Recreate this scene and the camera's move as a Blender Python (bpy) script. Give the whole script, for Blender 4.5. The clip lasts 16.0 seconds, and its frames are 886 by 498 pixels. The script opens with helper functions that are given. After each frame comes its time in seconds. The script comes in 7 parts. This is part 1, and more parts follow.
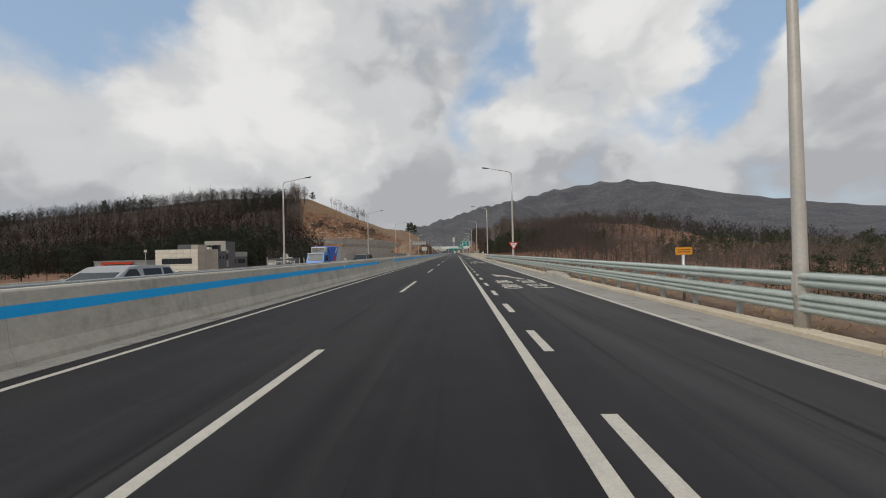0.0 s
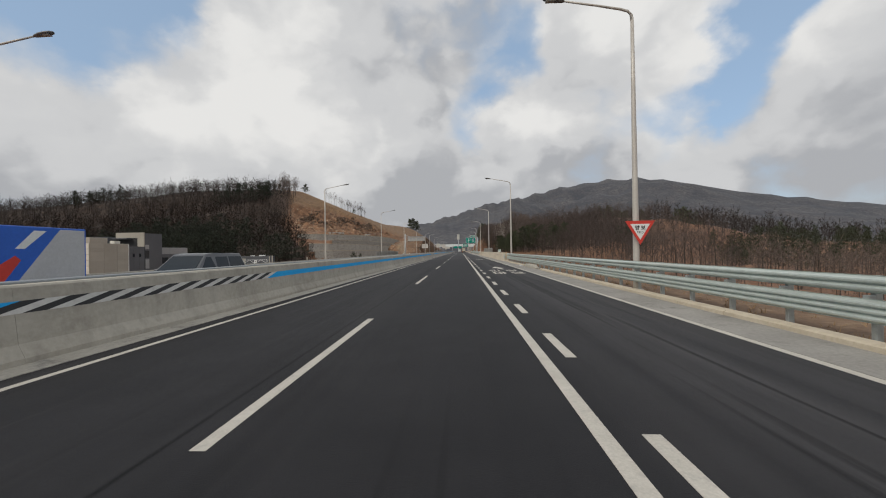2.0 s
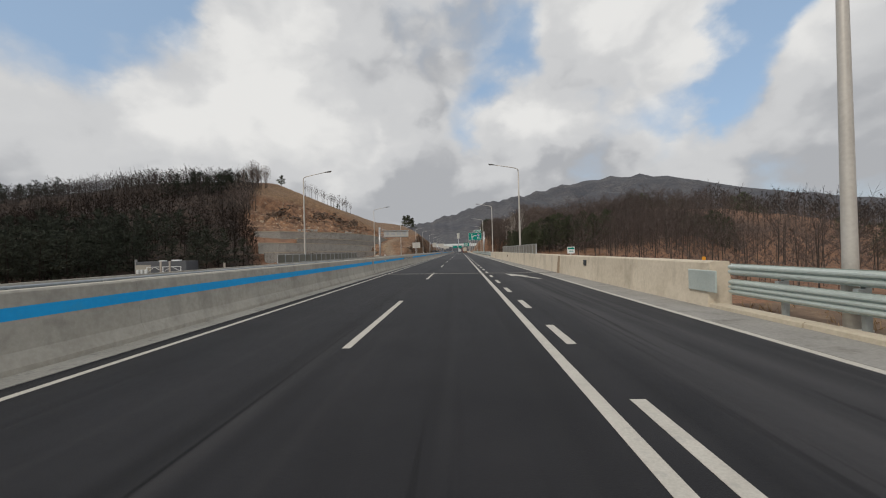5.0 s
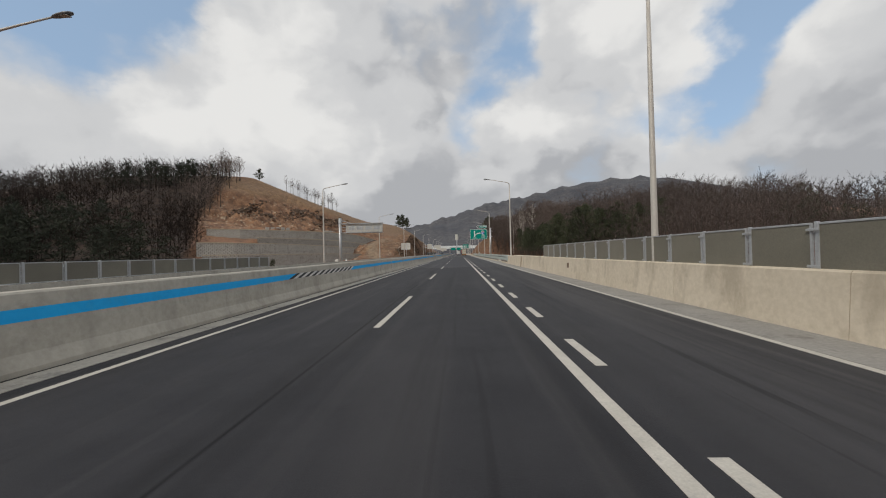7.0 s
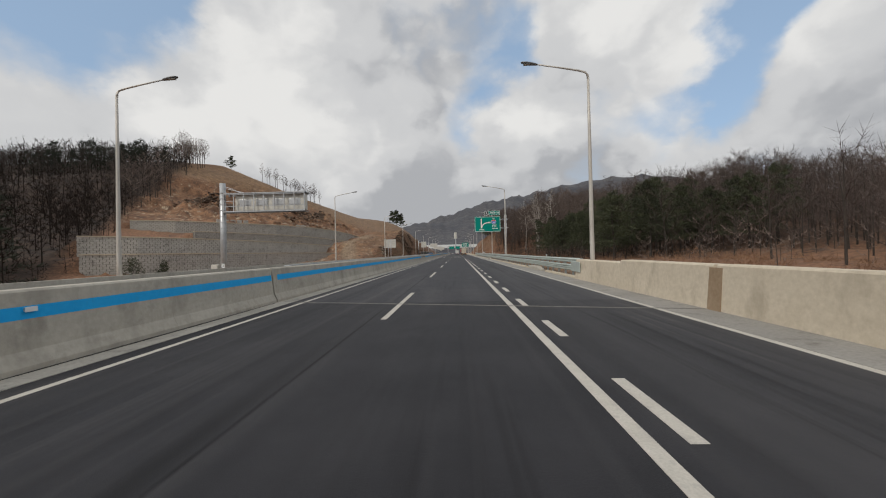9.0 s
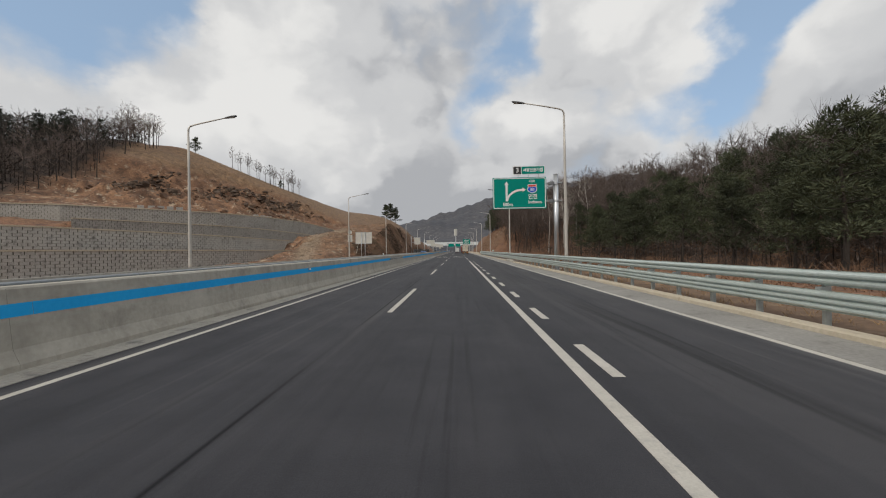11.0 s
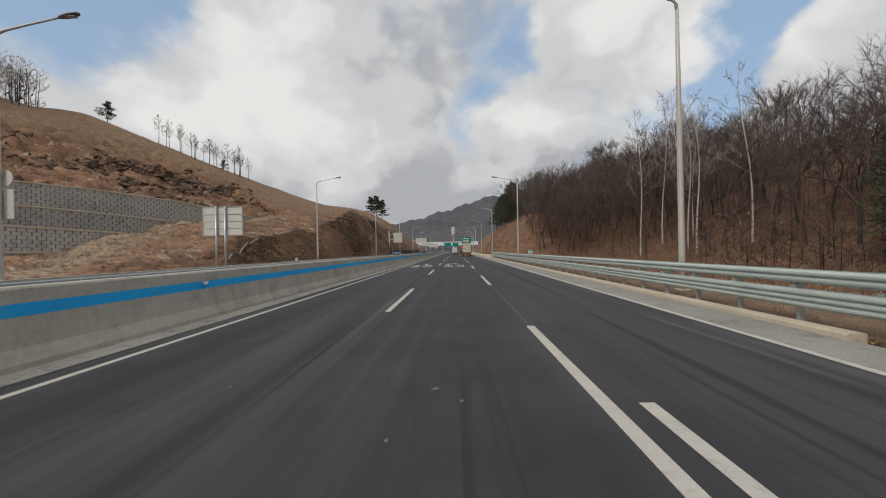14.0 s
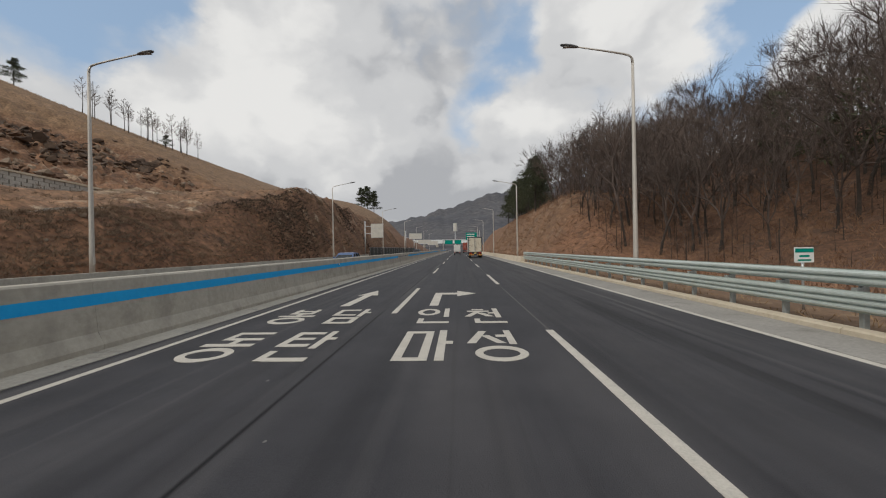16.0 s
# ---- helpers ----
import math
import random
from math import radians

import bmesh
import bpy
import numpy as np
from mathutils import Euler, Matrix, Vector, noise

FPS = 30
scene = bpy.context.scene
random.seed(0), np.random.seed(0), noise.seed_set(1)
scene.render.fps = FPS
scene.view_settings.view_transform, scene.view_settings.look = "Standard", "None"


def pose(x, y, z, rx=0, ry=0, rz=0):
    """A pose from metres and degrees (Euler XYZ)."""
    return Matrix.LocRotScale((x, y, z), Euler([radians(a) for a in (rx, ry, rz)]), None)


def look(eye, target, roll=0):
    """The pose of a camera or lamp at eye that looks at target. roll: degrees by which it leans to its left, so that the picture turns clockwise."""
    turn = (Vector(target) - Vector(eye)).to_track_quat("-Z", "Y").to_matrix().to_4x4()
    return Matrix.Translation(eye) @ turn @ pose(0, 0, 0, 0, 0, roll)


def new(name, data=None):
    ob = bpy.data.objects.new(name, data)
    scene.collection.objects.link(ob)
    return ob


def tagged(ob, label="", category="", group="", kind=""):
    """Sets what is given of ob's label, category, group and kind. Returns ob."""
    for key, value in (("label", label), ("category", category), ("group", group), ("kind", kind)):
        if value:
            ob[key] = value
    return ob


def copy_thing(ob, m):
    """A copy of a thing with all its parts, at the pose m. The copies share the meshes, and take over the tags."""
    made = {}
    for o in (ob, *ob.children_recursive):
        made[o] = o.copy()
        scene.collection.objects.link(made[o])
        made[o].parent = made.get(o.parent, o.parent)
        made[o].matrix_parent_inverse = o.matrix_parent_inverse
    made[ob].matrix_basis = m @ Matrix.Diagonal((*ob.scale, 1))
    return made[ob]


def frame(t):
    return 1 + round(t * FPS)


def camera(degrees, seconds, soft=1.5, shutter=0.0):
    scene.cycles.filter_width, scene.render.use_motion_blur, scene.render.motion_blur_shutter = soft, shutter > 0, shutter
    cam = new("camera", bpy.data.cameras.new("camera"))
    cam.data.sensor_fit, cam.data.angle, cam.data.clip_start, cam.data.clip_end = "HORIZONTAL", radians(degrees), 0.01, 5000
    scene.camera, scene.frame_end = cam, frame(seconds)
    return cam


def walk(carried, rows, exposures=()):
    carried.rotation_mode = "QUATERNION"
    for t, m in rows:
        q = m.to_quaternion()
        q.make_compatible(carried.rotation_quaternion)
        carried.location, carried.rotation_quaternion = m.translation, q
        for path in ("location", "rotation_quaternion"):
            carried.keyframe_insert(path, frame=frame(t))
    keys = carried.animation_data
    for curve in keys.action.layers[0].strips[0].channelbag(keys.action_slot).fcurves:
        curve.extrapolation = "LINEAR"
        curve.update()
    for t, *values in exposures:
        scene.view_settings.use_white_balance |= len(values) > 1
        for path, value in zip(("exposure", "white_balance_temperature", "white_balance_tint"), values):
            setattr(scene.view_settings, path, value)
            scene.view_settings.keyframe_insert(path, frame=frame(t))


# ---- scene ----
cam = camera(98.1, 16.0, soft=1.1)
walk(cam, [
    (0, pose(0.08, 0.06, 1.70, 90.54, 1.31, 1.96)),
    (0.5, pose(0.02, 7.46, 1.70, 90.49, 1.10, 2.31)),
    (1, pose(-0.03, 14.94, 1.70, 90.36, 1.07, 2.60)),
    (1.5, pose(-0.08, 22.47, 1.70, 90.43, 0.92, 2.61)),
    (2, pose(-0.09, 30.22, 1.70, 90.25, 0.92, 2.62)),
    (2.5, pose(-0.17, 37.30, 1.70, 90.49, 1.10, 2.48)),
    (3, pose(-0.20, 45.14, 1.70, 90.41, 1.16, 2.64)),
    (3.5, pose(-0.29, 52.70, 1.70, 90.39, 1.25, 2.69)),
    (4, pose(-0.30, 60.57, 1.70, 90.42, 1.35, 2.75)),
    (6.5, pose(-0.36, 99.18, 1.70, 89.97, 1.51, 2.42)),
    (7, pose(-0.43, 107.01, 1.70, 90.60, 1.38, 2.40)),
    (7.5, pose(-0.46, 114.87, 1.70, 90.70, 1.40, 2.48)),
    (8, pose(-0.51, 122.85, 1.70, 90.67, 1.29, 2.43)),
    (8.5, pose(-0.49, 130.84, 1.70, 90.55, 1.22, 2.32)),
    (9, pose(-0.44, 139.04, 1.70, 90.47, 1.23, 2.24)),
    (11.5, pose(-0.47, 179.38, 1.70, 90.13, 0.94, 2.27)),
    (12, pose(-0.43, 187.52, 1.70, 90.51, 1.01, 2.22)),
    (12.5, pose(-0.39, 195.58, 1.70, 90.46, 0.98, 2.10)),
    (13, pose(-0.34, 203.90, 1.70, 90.46, 1.09, 1.97)),
    (13.5, pose(-0.33, 212.14, 1.70, 90.34, 1.15, 1.91)),
    (14, pose(-0.43, 220.56, 1.70, 90.20, 1.06, 1.96)),
    (14.5, pose(-0.49, 228.83, 1.70, 90.24, 1.03, 1.99)),
    (15, pose(-0.56, 237.17, 1.70, 90.19, 1.11, 2.02)),
    (15.5, pose(-0.65, 245.63, 1.70, 90.04, 0.98, 2.13)),
    (16, pose(-0.66, 254.13, 1.70, 89.95, 1.01, 2.25)),
])
# ---- light ----
world = bpy.data.worlds.new("sky")
scene.world = world
world.use_nodes = True


def sky_nodes(nt):
    """Winter sky: clear blue behind a broken layer of bright and grey cloud."""
    n, l = nt.nodes, nt.links
    n.clear()
    out = n.new("ShaderNodeOutputWorld")
    bg = n.new("ShaderNodeBackground")
    sky = n.new("ShaderNodeTexSky")
    sky.sky_type, sky.sun_disc = "NISHITA", False
    sky.sun_elevation, sky.sun_rotation = radians(40), radians(220)
    tc = n.new("ShaderNodeTexCoord")
    sep = n.new("ShaderNodeSeparateXYZ")
    l.new(tc.outputs["Generated"], sep.inputs[0])

    def math_node(op, a, b=None, clamp=False):
        m = n.new("ShaderNodeMath")
        m.operation, m.use_clamp = op, clamp
        for i, v in enumerate((a, b)):
            if v is None:
                continue
            if isinstance(v, (int, float)):
                m.inputs[i].default_value = v
            else:
                l.new(v, m.inputs[i])
        return m.outputs[0]

    comb = n.new("ShaderNodeCombineXYZ")
    l.new(sep.outputs[0], comb.inputs[0])
    l.new(sep.outputs[1], comb.inputs[1])
    l.new(math_node("MULTIPLY", sep.outputs[2], 1.35), comb.inputs[2])

    def moved(v, by):
        """The same direction, moved a little."""
        m = n.new("ShaderNodeVectorMath")
        l.new(v, m.inputs[0])
        m.inputs[1].default_value = by
        return m.outputs[0]

    def noise(v, scale, detail, rough=0.5, warp=0.0):
        t = n.new("ShaderNodeTexNoise")
        t.inputs["Scale"].default_value, t.inputs["Detail"].default_value = scale, detail
        t.inputs["Roughness"].default_value, t.inputs["Distortion"].default_value = rough, warp
        l.new(v, t.inputs["Vector"])
        return t.outputs["Fac"]

    # ragged, wind-torn edges: the directions are pushed about by a fine noise
    push = n.new("ShaderNodeTexNoise")
    push.inputs["Scale"].default_value, push.inputs["Detail"].default_value, push.inputs["Roughness"].default_value = 5.0, 6, 0.55
    l.new(comb.outputs[0], push.inputs["Vector"])
    centred = n.new("ShaderNodeVectorMath")
    centred.operation = "MULTIPLY_ADD"
    l.new(push.outputs["Color"], centred.inputs[0])
    centred.inputs[1].default_value, centred.inputs[2].default_value = (0.20, 0.20, 0.20), (-0.10, -0.10, -0.10)
    torn = n.new("ShaderNodeVectorMath")
    l.new(comb.outputs[0], torn.inputs[0])
    l.new(centred.outputs[0], torn.inputs[1])
    ragged = n.new("ShaderNodeVectorMath")
    l.new(tc.outputs["Generated"], ragged.inputs[0])
    l.new(centred.outputs[0], ragged.inputs[1])

    def gap(az, el, wide, deep):
        """A soft patch round a bearing and a height above the horizon."""
        a, e = radians(az), radians(el)
        d = n.new("ShaderNodeVectorMath")
        d.operation = "DISTANCE"
        l.new(ragged.outputs[0], d.inputs[0])
        d.inputs[1].default_value = (math.sin(a) * math.cos(e), math.cos(a) * math.cos(e), math.sin(e))
        f = n.new("ShaderNodeMapRange")
        f.interpolation_type = "SMOOTHSTEP"
        f.inputs["From Min"].default_value, f.inputs["From Max"].default_value = wide, 0.0
        l.new(d.outputs["Value"], f.inputs["Value"])
        return math_node("MULTIPLY", f.outputs[0], deep)

    def heap(shift, detail):
        """Heaped cloud: broad masses with billowing edges."""
        p = moved(torn.outputs[0], shift)
        big = noise(moved(p, (4.6, 1.3, 0.2)), 2.3, detail, 0.5)
        puff = n.new("ShaderNodeTexVoronoi")
        puff.feature = "SMOOTH_F1"
        puff.inputs["Smoothness"].default_value, puff.inputs["Scale"].default_value = 0.6, 7.0
        puff.inputs["Detail"].default_value, puff.inputs["Roughness"].default_value = 2.0, 0.5
        l.new(moved(p, (1.2, 0.4, 2.2)), puff.inputs["Vector"])
        return math_node("SUBTRACT", big, math_node("MULTIPLY", puff.outputs["Distance"], 0.22))

    cover = heap((0, 0, 0), 10)
    for g in GAPS:
        cover = math_node("SUBTRACT", cover, gap(*g))
    for g in HEAPS:
        cover = math_node("ADD", cover, gap(*g))
    ramp = n.new("ShaderNodeMapRange")
    ramp.interpolation_type = "SMOOTHSTEP"
    l.new(cover, ramp.inputs["Value"])
    for k, v in (("From Min", -0.02), ("From Max", 0.32)):
        ramp.inputs[k].default_value = v
    # lit from above and from the left: the difference against the cloud towards the sun
    lit = math_node("MULTIPLY", math_node("SUBTRACT", heap((0, 0, 0), 5), heap((-0.06, -0.02, 0.09), 3)), 1.0)
    body = math_node("ADD", math_node("MULTIPLY", noise(moved(torn.outputs[0], (9.4, 4.2, 2.0)), 2.4, 6, 0.5), 0.55), math_node("ADD", lit, 0.30))
    low = n.new("ShaderNodeMapRange")
    low.interpolation_type = "SMOOTHSTEP"
    for k, v in (("From Min", 0.36), ("From Max", 0.05), ("To Min", 0.0), ("To Max", 0.30)):
        low.inputs[k].default_value = v
    l.new(sep.outputs[2], low.inputs["Value"])
    body = math_node("SUBTRACT", body, low.outputs[0])
    for g in DARKS:
        body = math_node("SUBTRACT", body, gap(*g))
    for g in HEAPS:
        body = math_node("ADD", body, math_node("MULTIPLY", gap(*g), 0.55))
    shade = n.new("ShaderNodeValToRGB")
    shade.color_ramp.interpolation = "EASE"
    l.new(body, shade.inputs[0])
    cr = shade.color_ramp
    cr.elements[0].position, cr.elements[0].color = 0.26, (0.415, 0.425, 0.445, 1)
    cr.elements[1].position, cr.elements[1].color = 0.80, (0.79, 0.785, 0.77, 1)
    mid = cr.elements.new(0.50)
    mid.color = (0.60, 0.605, 0.612, 1)
    blue = n.new("ShaderNodeMix")
    blue.data_type = "RGBA"
    blue.blend_type = "MULTIPLY"
    blue.inputs[0].default_value = 1.0
    l.new(sky.outputs[0], blue.inputs[6])
    blue.inputs[7].default_value = (0.105, 0.105, 0.105, 1)
    veil = n.new("ShaderNodeMix")
    veil.data_type = "RGBA"
    veil.inputs[0].default_value = 0.55
    l.new(blue.outputs[2], veil.inputs[6])
    veil.inputs[7].default_value = (0.42, 0.58, 0.78, 1)
    mix = n.new("ShaderNodeMix")
    mix.data_type = "RGBA"
    l.new(ramp.outputs[0], mix.inputs[0])
    l.new(veil.outputs[2], mix.inputs[6])
    l.new(shade.outputs[0], mix.inputs[7])
    l.new(mix.outputs[2], bg.inputs[0])
    bg.inputs[1].default_value = 1.0
    l.new(bg.outputs[0], out.inputs[0])


# bearing, height, width and strength of the blue gaps and of the grey cloud bellies
GAPS = [(-45, 26, 0.22, 0.40), (-37, 31, 0.16, 0.34), (-52, 20, 0.12, 0.14), (1.5, 17, 0.10, 0.44), (5, 21, 0.10, 0.30), (10, 27, 0.13, 0.36), (37, 24, 0.13, 0.46), (33, 18, 0.11, 0.40), (27, 15, 0.09, 0.24), (43, 30, 0.18, 0.48), (60, 32, 0.3, 0.3)]
DARKS = [(-6, 20, 0.30, 0.18), (0, 26, 0.22, 0.18), (-5, 11, 0.22, 0.14), (-33, 11, 0.24, 0.10), (44, 10, 0.26, 0.13), (-54, 24, 0.18, 0.24), (20, 24, 0.18, 0.07), (18, 9, 0.2, 0.11), (-18, 30, 0.2, 0.08)]
HEAPS = [(-8, 22, 0.34, 0.12), (-26, 25, 0.34, 0.30), (-38, 15, 0.24, 0.24), (22, 27, 0.18, 0.20), (13, 16, 0.13, 0.36), (45, 17, 0.20, 0.28), (-50, 12, 0.2, 0.12), (-16, 12, 0.24, 0.14), (3, 10, 0.2, 0.14), (27, 9, 0.2, 0.14)]
sky_nodes(world.node_tree)

sun = new("sun", bpy.data.lights.new("sun", "SUN"))
sun.data.energy, sun.data.angle, sun.data.color = 1.55, radians(14), (1.0, 0.93, 0.82)
sun.matrix_world = look((0, 0, 60), (46, 54, 0))


# ---- materials ----
def material(name, dark, light, grain=8.0, stain=0.6, rough=0.8, bump=0.15, metal=0.0, wear=None, vary=0.0, stretch=(1, 1, 1), spec=0.5):
    """A surface with fine grain and broad stains between two colours. wear: a third colour in worn patches. vary: how far alike objects differ."""
    m = bpy.data.materials.new(name)
    m.use_nodes = True
    n, l = m.node_tree.nodes, m.node_tree.links
    b = n["Principled BSDF"]
    b.inputs["Roughness"].default_value, b.inputs["Metallic"].default_value = rough, metal
    b.inputs["Specular IOR Level"].default_value = spec
    geo = n.new("ShaderNodeNewGeometry")
    mp = n.new("ShaderNodeMapping")
    mp.inputs["Scale"].default_value = stretch
    l.new(geo.outputs["Position"], mp.inputs[0])

    def nz(scale, detail=5.0, r=0.6):
        t = n.new("ShaderNodeTexNoise")
        t.inputs["Scale"].default_value, t.inputs["Detail"].default_value, t.inputs["Roughness"].default_value = scale, detail, r
        l.new(mp.outputs[0], t.inputs["Vector"])
        return t.outputs["Fac"]

    def mixed(fac, a, c):
        x = n.new("ShaderNodeMix")
        x.data_type = "RGBA"
        l.new(fac, x.inputs[0])
        for i, v in ((6, a), (7, c)):
            if isinstance(v, tuple):
                x.inputs[i].default_value = (*v, 1)
            else:
                l.new(v, x.inputs[i])
        return x.outputs[2]

    def spread(fac, lo, hi):
        r = n.new("ShaderNodeMapRange")
        r.inputs["From Min"].default_value, r.inputs["From Max"].default_value = lo, hi
        l.new(fac, r.inputs["Value"])
        return r.outputs[0]

    fine, broad = nz(grain, 6), nz(stain, 5)
    add = n.new("ShaderNodeMath")
    add.operation = "MULTIPLY_ADD"
    l.new(fine, add.inputs[0])
    add.inputs[1].default_value = 0.5
    half = n.new("ShaderNodeMath")
    half.operation = "MULTIPLY"
    l.new(broad, half.inputs[0])
    half.inputs[1].default_value = 0.5
    l.new(half.outputs[0], add.inputs[2])
    col = mixed(spread(add.outputs[0], 0.34, 0.66), dark, light)
    if wear:
        col = mixed(spread(nz(stain * 2.7, 7, 0.7), 0.54, 0.72), col, wear)
    if vary:
        info = n.new("ShaderNodeObjectInfo")
        hsv = n.new("ShaderNodeHueSaturation")
        v = n.new("ShaderNodeMapRange")
        v.inputs["To Min"].default_value, v.inputs["To Max"].default_value = 1 - vary, 1 + vary
        l.new(info.outputs["Random"], v.inputs["Value"])
        l.new(v.outputs[0], hsv.inputs["Value"])
        l.new(col, hsv.inputs["Color"])
        col = hsv.outputs[0]
    l.new(col, b.inputs["Base Color"])
    if bump:
        bp = n.new("ShaderNodeBump")
        bp.inputs["Strength"].default_value, bp.inputs["Distance"].default_value = bump, 0.02
        l.new(fine, bp.inputs["Height"])
        l.new(bp.outputs[0], b.inputs["Normal"])
    return m


def streaked(m, dark, k=0.6, size=(1.2, 1.2, 0.10), lo=0.50, hi=0.70, scale=1.6):
    """Rain streaks and damp patches running down a wall material."""
    n, l = m.node_tree.nodes, m.node_tree.links
    b = n["Principled BSDF"]
    col = b.inputs["Base Color"].links[0].from_socket
    geo = n.new("ShaderNodeNewGeometry")
    mp = n.new("ShaderNodeMapping")
    mp.inputs["Scale"].default_value = size
    l.new(geo.outputs["Position"], mp.inputs[0])
    t = n.new("ShaderNodeTexNoise")
    t.inputs["Scale"].default_value, t.inputs["Detail"].default_value, t.inputs["Roughness"].default_value = scale, 8, 0.6
    l.new(mp.outputs[0], t.inputs["Vector"])
    r = n.new("ShaderNodeMapRange")
    r.inputs["From Min"].default_value, r.inputs["From Max"].default_value, r.inputs["To Max"].default_value = lo, hi, k
    l.new(t.outputs["Fac"], r.inputs["Value"])
    x = n.new("ShaderNodeMix")
    x.data_type = "RGBA"
    l.new(r.outputs[0], x.inputs[0])
    l.new(col, x.inputs[6])
    x.inputs[7].default_value = (*dark, 1)
    l.new(x.outputs[2], b.inputs["Base Color"])
    return m


def plain(name, colour, rough=0.6, metal=0.0):
    d = tuple(c * 0.88 for c in colour)
    g = tuple(min(1, c * 1.08) for c in colour)
    return material(name, d, g, 14, 1.1, rough, 0.05, metal)


def asphalt_material(name="asphalt", k=1.0):
    """Dark asphalt: fine stone grain, long tyre-worn bands and streaks along the lanes, pale dust beside the edge lines."""
    m = material(name, (0.032 * k, 0.0325 * k, 0.038 * k), (0.062 * k, 0.061 * k, 0.068 * k), 60, 0.9, 0.74, 0.35, spec=0.22)
    n, l = m.node_tree.nodes, m.node_tree.links
    b = n["Principled BSDF"]
    base = b.inputs["Base Color"].links[0].from_socket
    geo = n.new("ShaderNodeNewGeometry")

    def streaks(scale, stretch, lo, hi, detail=6):
        mp = n.new("ShaderNodeMapping")
        mp.inputs["Scale"].default_value = stretch
        l.new(geo.outputs["Position"], mp.inputs[0])
        t = n.new("ShaderNodeTexNoise")
        t.inputs["Scale"].default_value, t.inputs["Detail"].default_value = scale, detail
        l.new(mp.outputs[0], t.inputs["Vector"])
        r = n.new("ShaderNodeMapRange")
        r.inputs["From Min"].default_value, r.inputs["From Max"].default_value = lo, hi
        l.new(t.outputs["Fac"], r.inputs["Value"])
        return r.outputs[0]

    k0 = k

    def over(fac, k, colour, under, own=False):
        f = n.new("ShaderNodeMath")
        f.operation = "MULTIPLY"
        l.new(fac, f.inputs[0])
        f.inputs[1].default_value = k
        x = n.new("ShaderNodeMix")
        x.data_type = "RGBA"
        l.new(f.outputs[0], x.inputs[0])
        l.new(under, x.inputs[6])
        q = 1.0 if own else k0
        x.inputs[7].default_value = (colour[0] * q, colour[1] * q, colour[2] * q * 1.06, 1)
        return x.outputs[2]

    def band(x0, wide):
        """A band along the road round x0."""
        s = n.new("ShaderNodeSeparateXYZ")
        l.new(geo.outputs["Position"], s.inputs[0])
        d = n.new("ShaderNodeMath")
        d.operation = "SUBTRACT"
        l.new(s.outputs[0], d.inputs[0])
        d.inputs[1].default_value = x0
        a = n.new("ShaderNodeMath")
        a.operation = "ABSOLUTE"
        l.new(d.outputs[0], a.inputs[0])
        r = n.new("ShaderNodeMapRange")
        r.interpolation_type = "SMOOTHSTEP"
        r.inputs["From Min"].default_value, r.inputs["From Max"].default_value = wide, 0.0
        l.new(a.outputs[0], r.inputs["Value"])
        return r.outputs[0]

    def times(a, c):
        f = n.new("ShaderNodeMath")
        f.operation = "MULTIPLY"
        l.new(a, f.inputs[0])
        l.new(c, f.inputs[1])
        return f.outputs[0]

    col = over(streaks(0.8, (2.2, 0.035, 1), 0.50, 0.68), 0.55, (0.024, 0.024, 0.026), base)
    col = over(streaks(1.4, (1.6, 0.02, 1), 0.55, 0.75), 0.5, (0.090, 0.086, 0.084), col)
    col = over(times(band(3.5, 2.6), streaks(0.9, (1.3, 0.05, 1), 0.30, 0.60)), 0.62, (0.072, 0.069, 0.068), col, True)
    col = over(times(band(5.2, 0.75), streaks(1.1, (1.5, 0.12, 1), 0.42, 0.66)), 0.9, (0.155, 0.150, 0.145), col)
    col = over(times(band(-6.2, 0.5), streaks(1.1, (1.5, 0.1, 1), 0.42, 0.66)), 0.8, (0.130, 0.125, 0.120), col)
    col = over(times(band(-2.65, 0.22), streaks(0.7, (1.2, 0.12, 1), 0.45, 0.7)), 0.8, (0.115, 0.110, 0.105), col)
    col = over(times(band(3.3, 0.35), streaks(1.0, (1.4, 0.06, 1), 0.45, 0.6)), 0.75, (0.020, 0.020, 0.021), col)
    col = over(times(band(3.3, 2.0), streaks(1.9, (2.6, 0.045, 1), 0.555, 0.64, 8)), 0.55 if k > 0.5 else 0.85, (0.013, 0.013, 0.014), col)
    col = over(times(band(4.3, 1.1), streaks(1.6, (2.0, 0.07, 1), 0.56, 0.66, 8)), 0.6, (0.125, 0.120, 0.115), col)
    col = over(times(band(-2.74, 0.05), streaks(0.9, (1.0, 0.16, 1), 0.36, 0.50)), 1.0, (0.008, 0.008, 0.009), col)
    col = over(times(band(-2.95, 0.30), streaks(0.8, (1.1, 0.10, 1), 0.44, 0.66)), 0.75, (0.014, 0.014, 0.015), col)
    col = over(times(band(-0.6, 1.6), streaks(2.2, (2.8, 0.05, 1), 0.57, 0.66, 8)), 0.5, (0.020, 0.020, 0.021), col)
    col = over(times(band(-4.4, 1.7), streaks(2.0, (2.4, 0.04, 1), 0.56, 0.68, 8)), 0.5, (0.100, 0.096, 0.094), col)
    col = over(streaks(0.55, (0.8, 0.11, 1), 0.56, 0.70, 7), 0.35, (0.105, 0.100, 0.098), col)
    l.new(col, b.inputs["Base Color"])
    return m


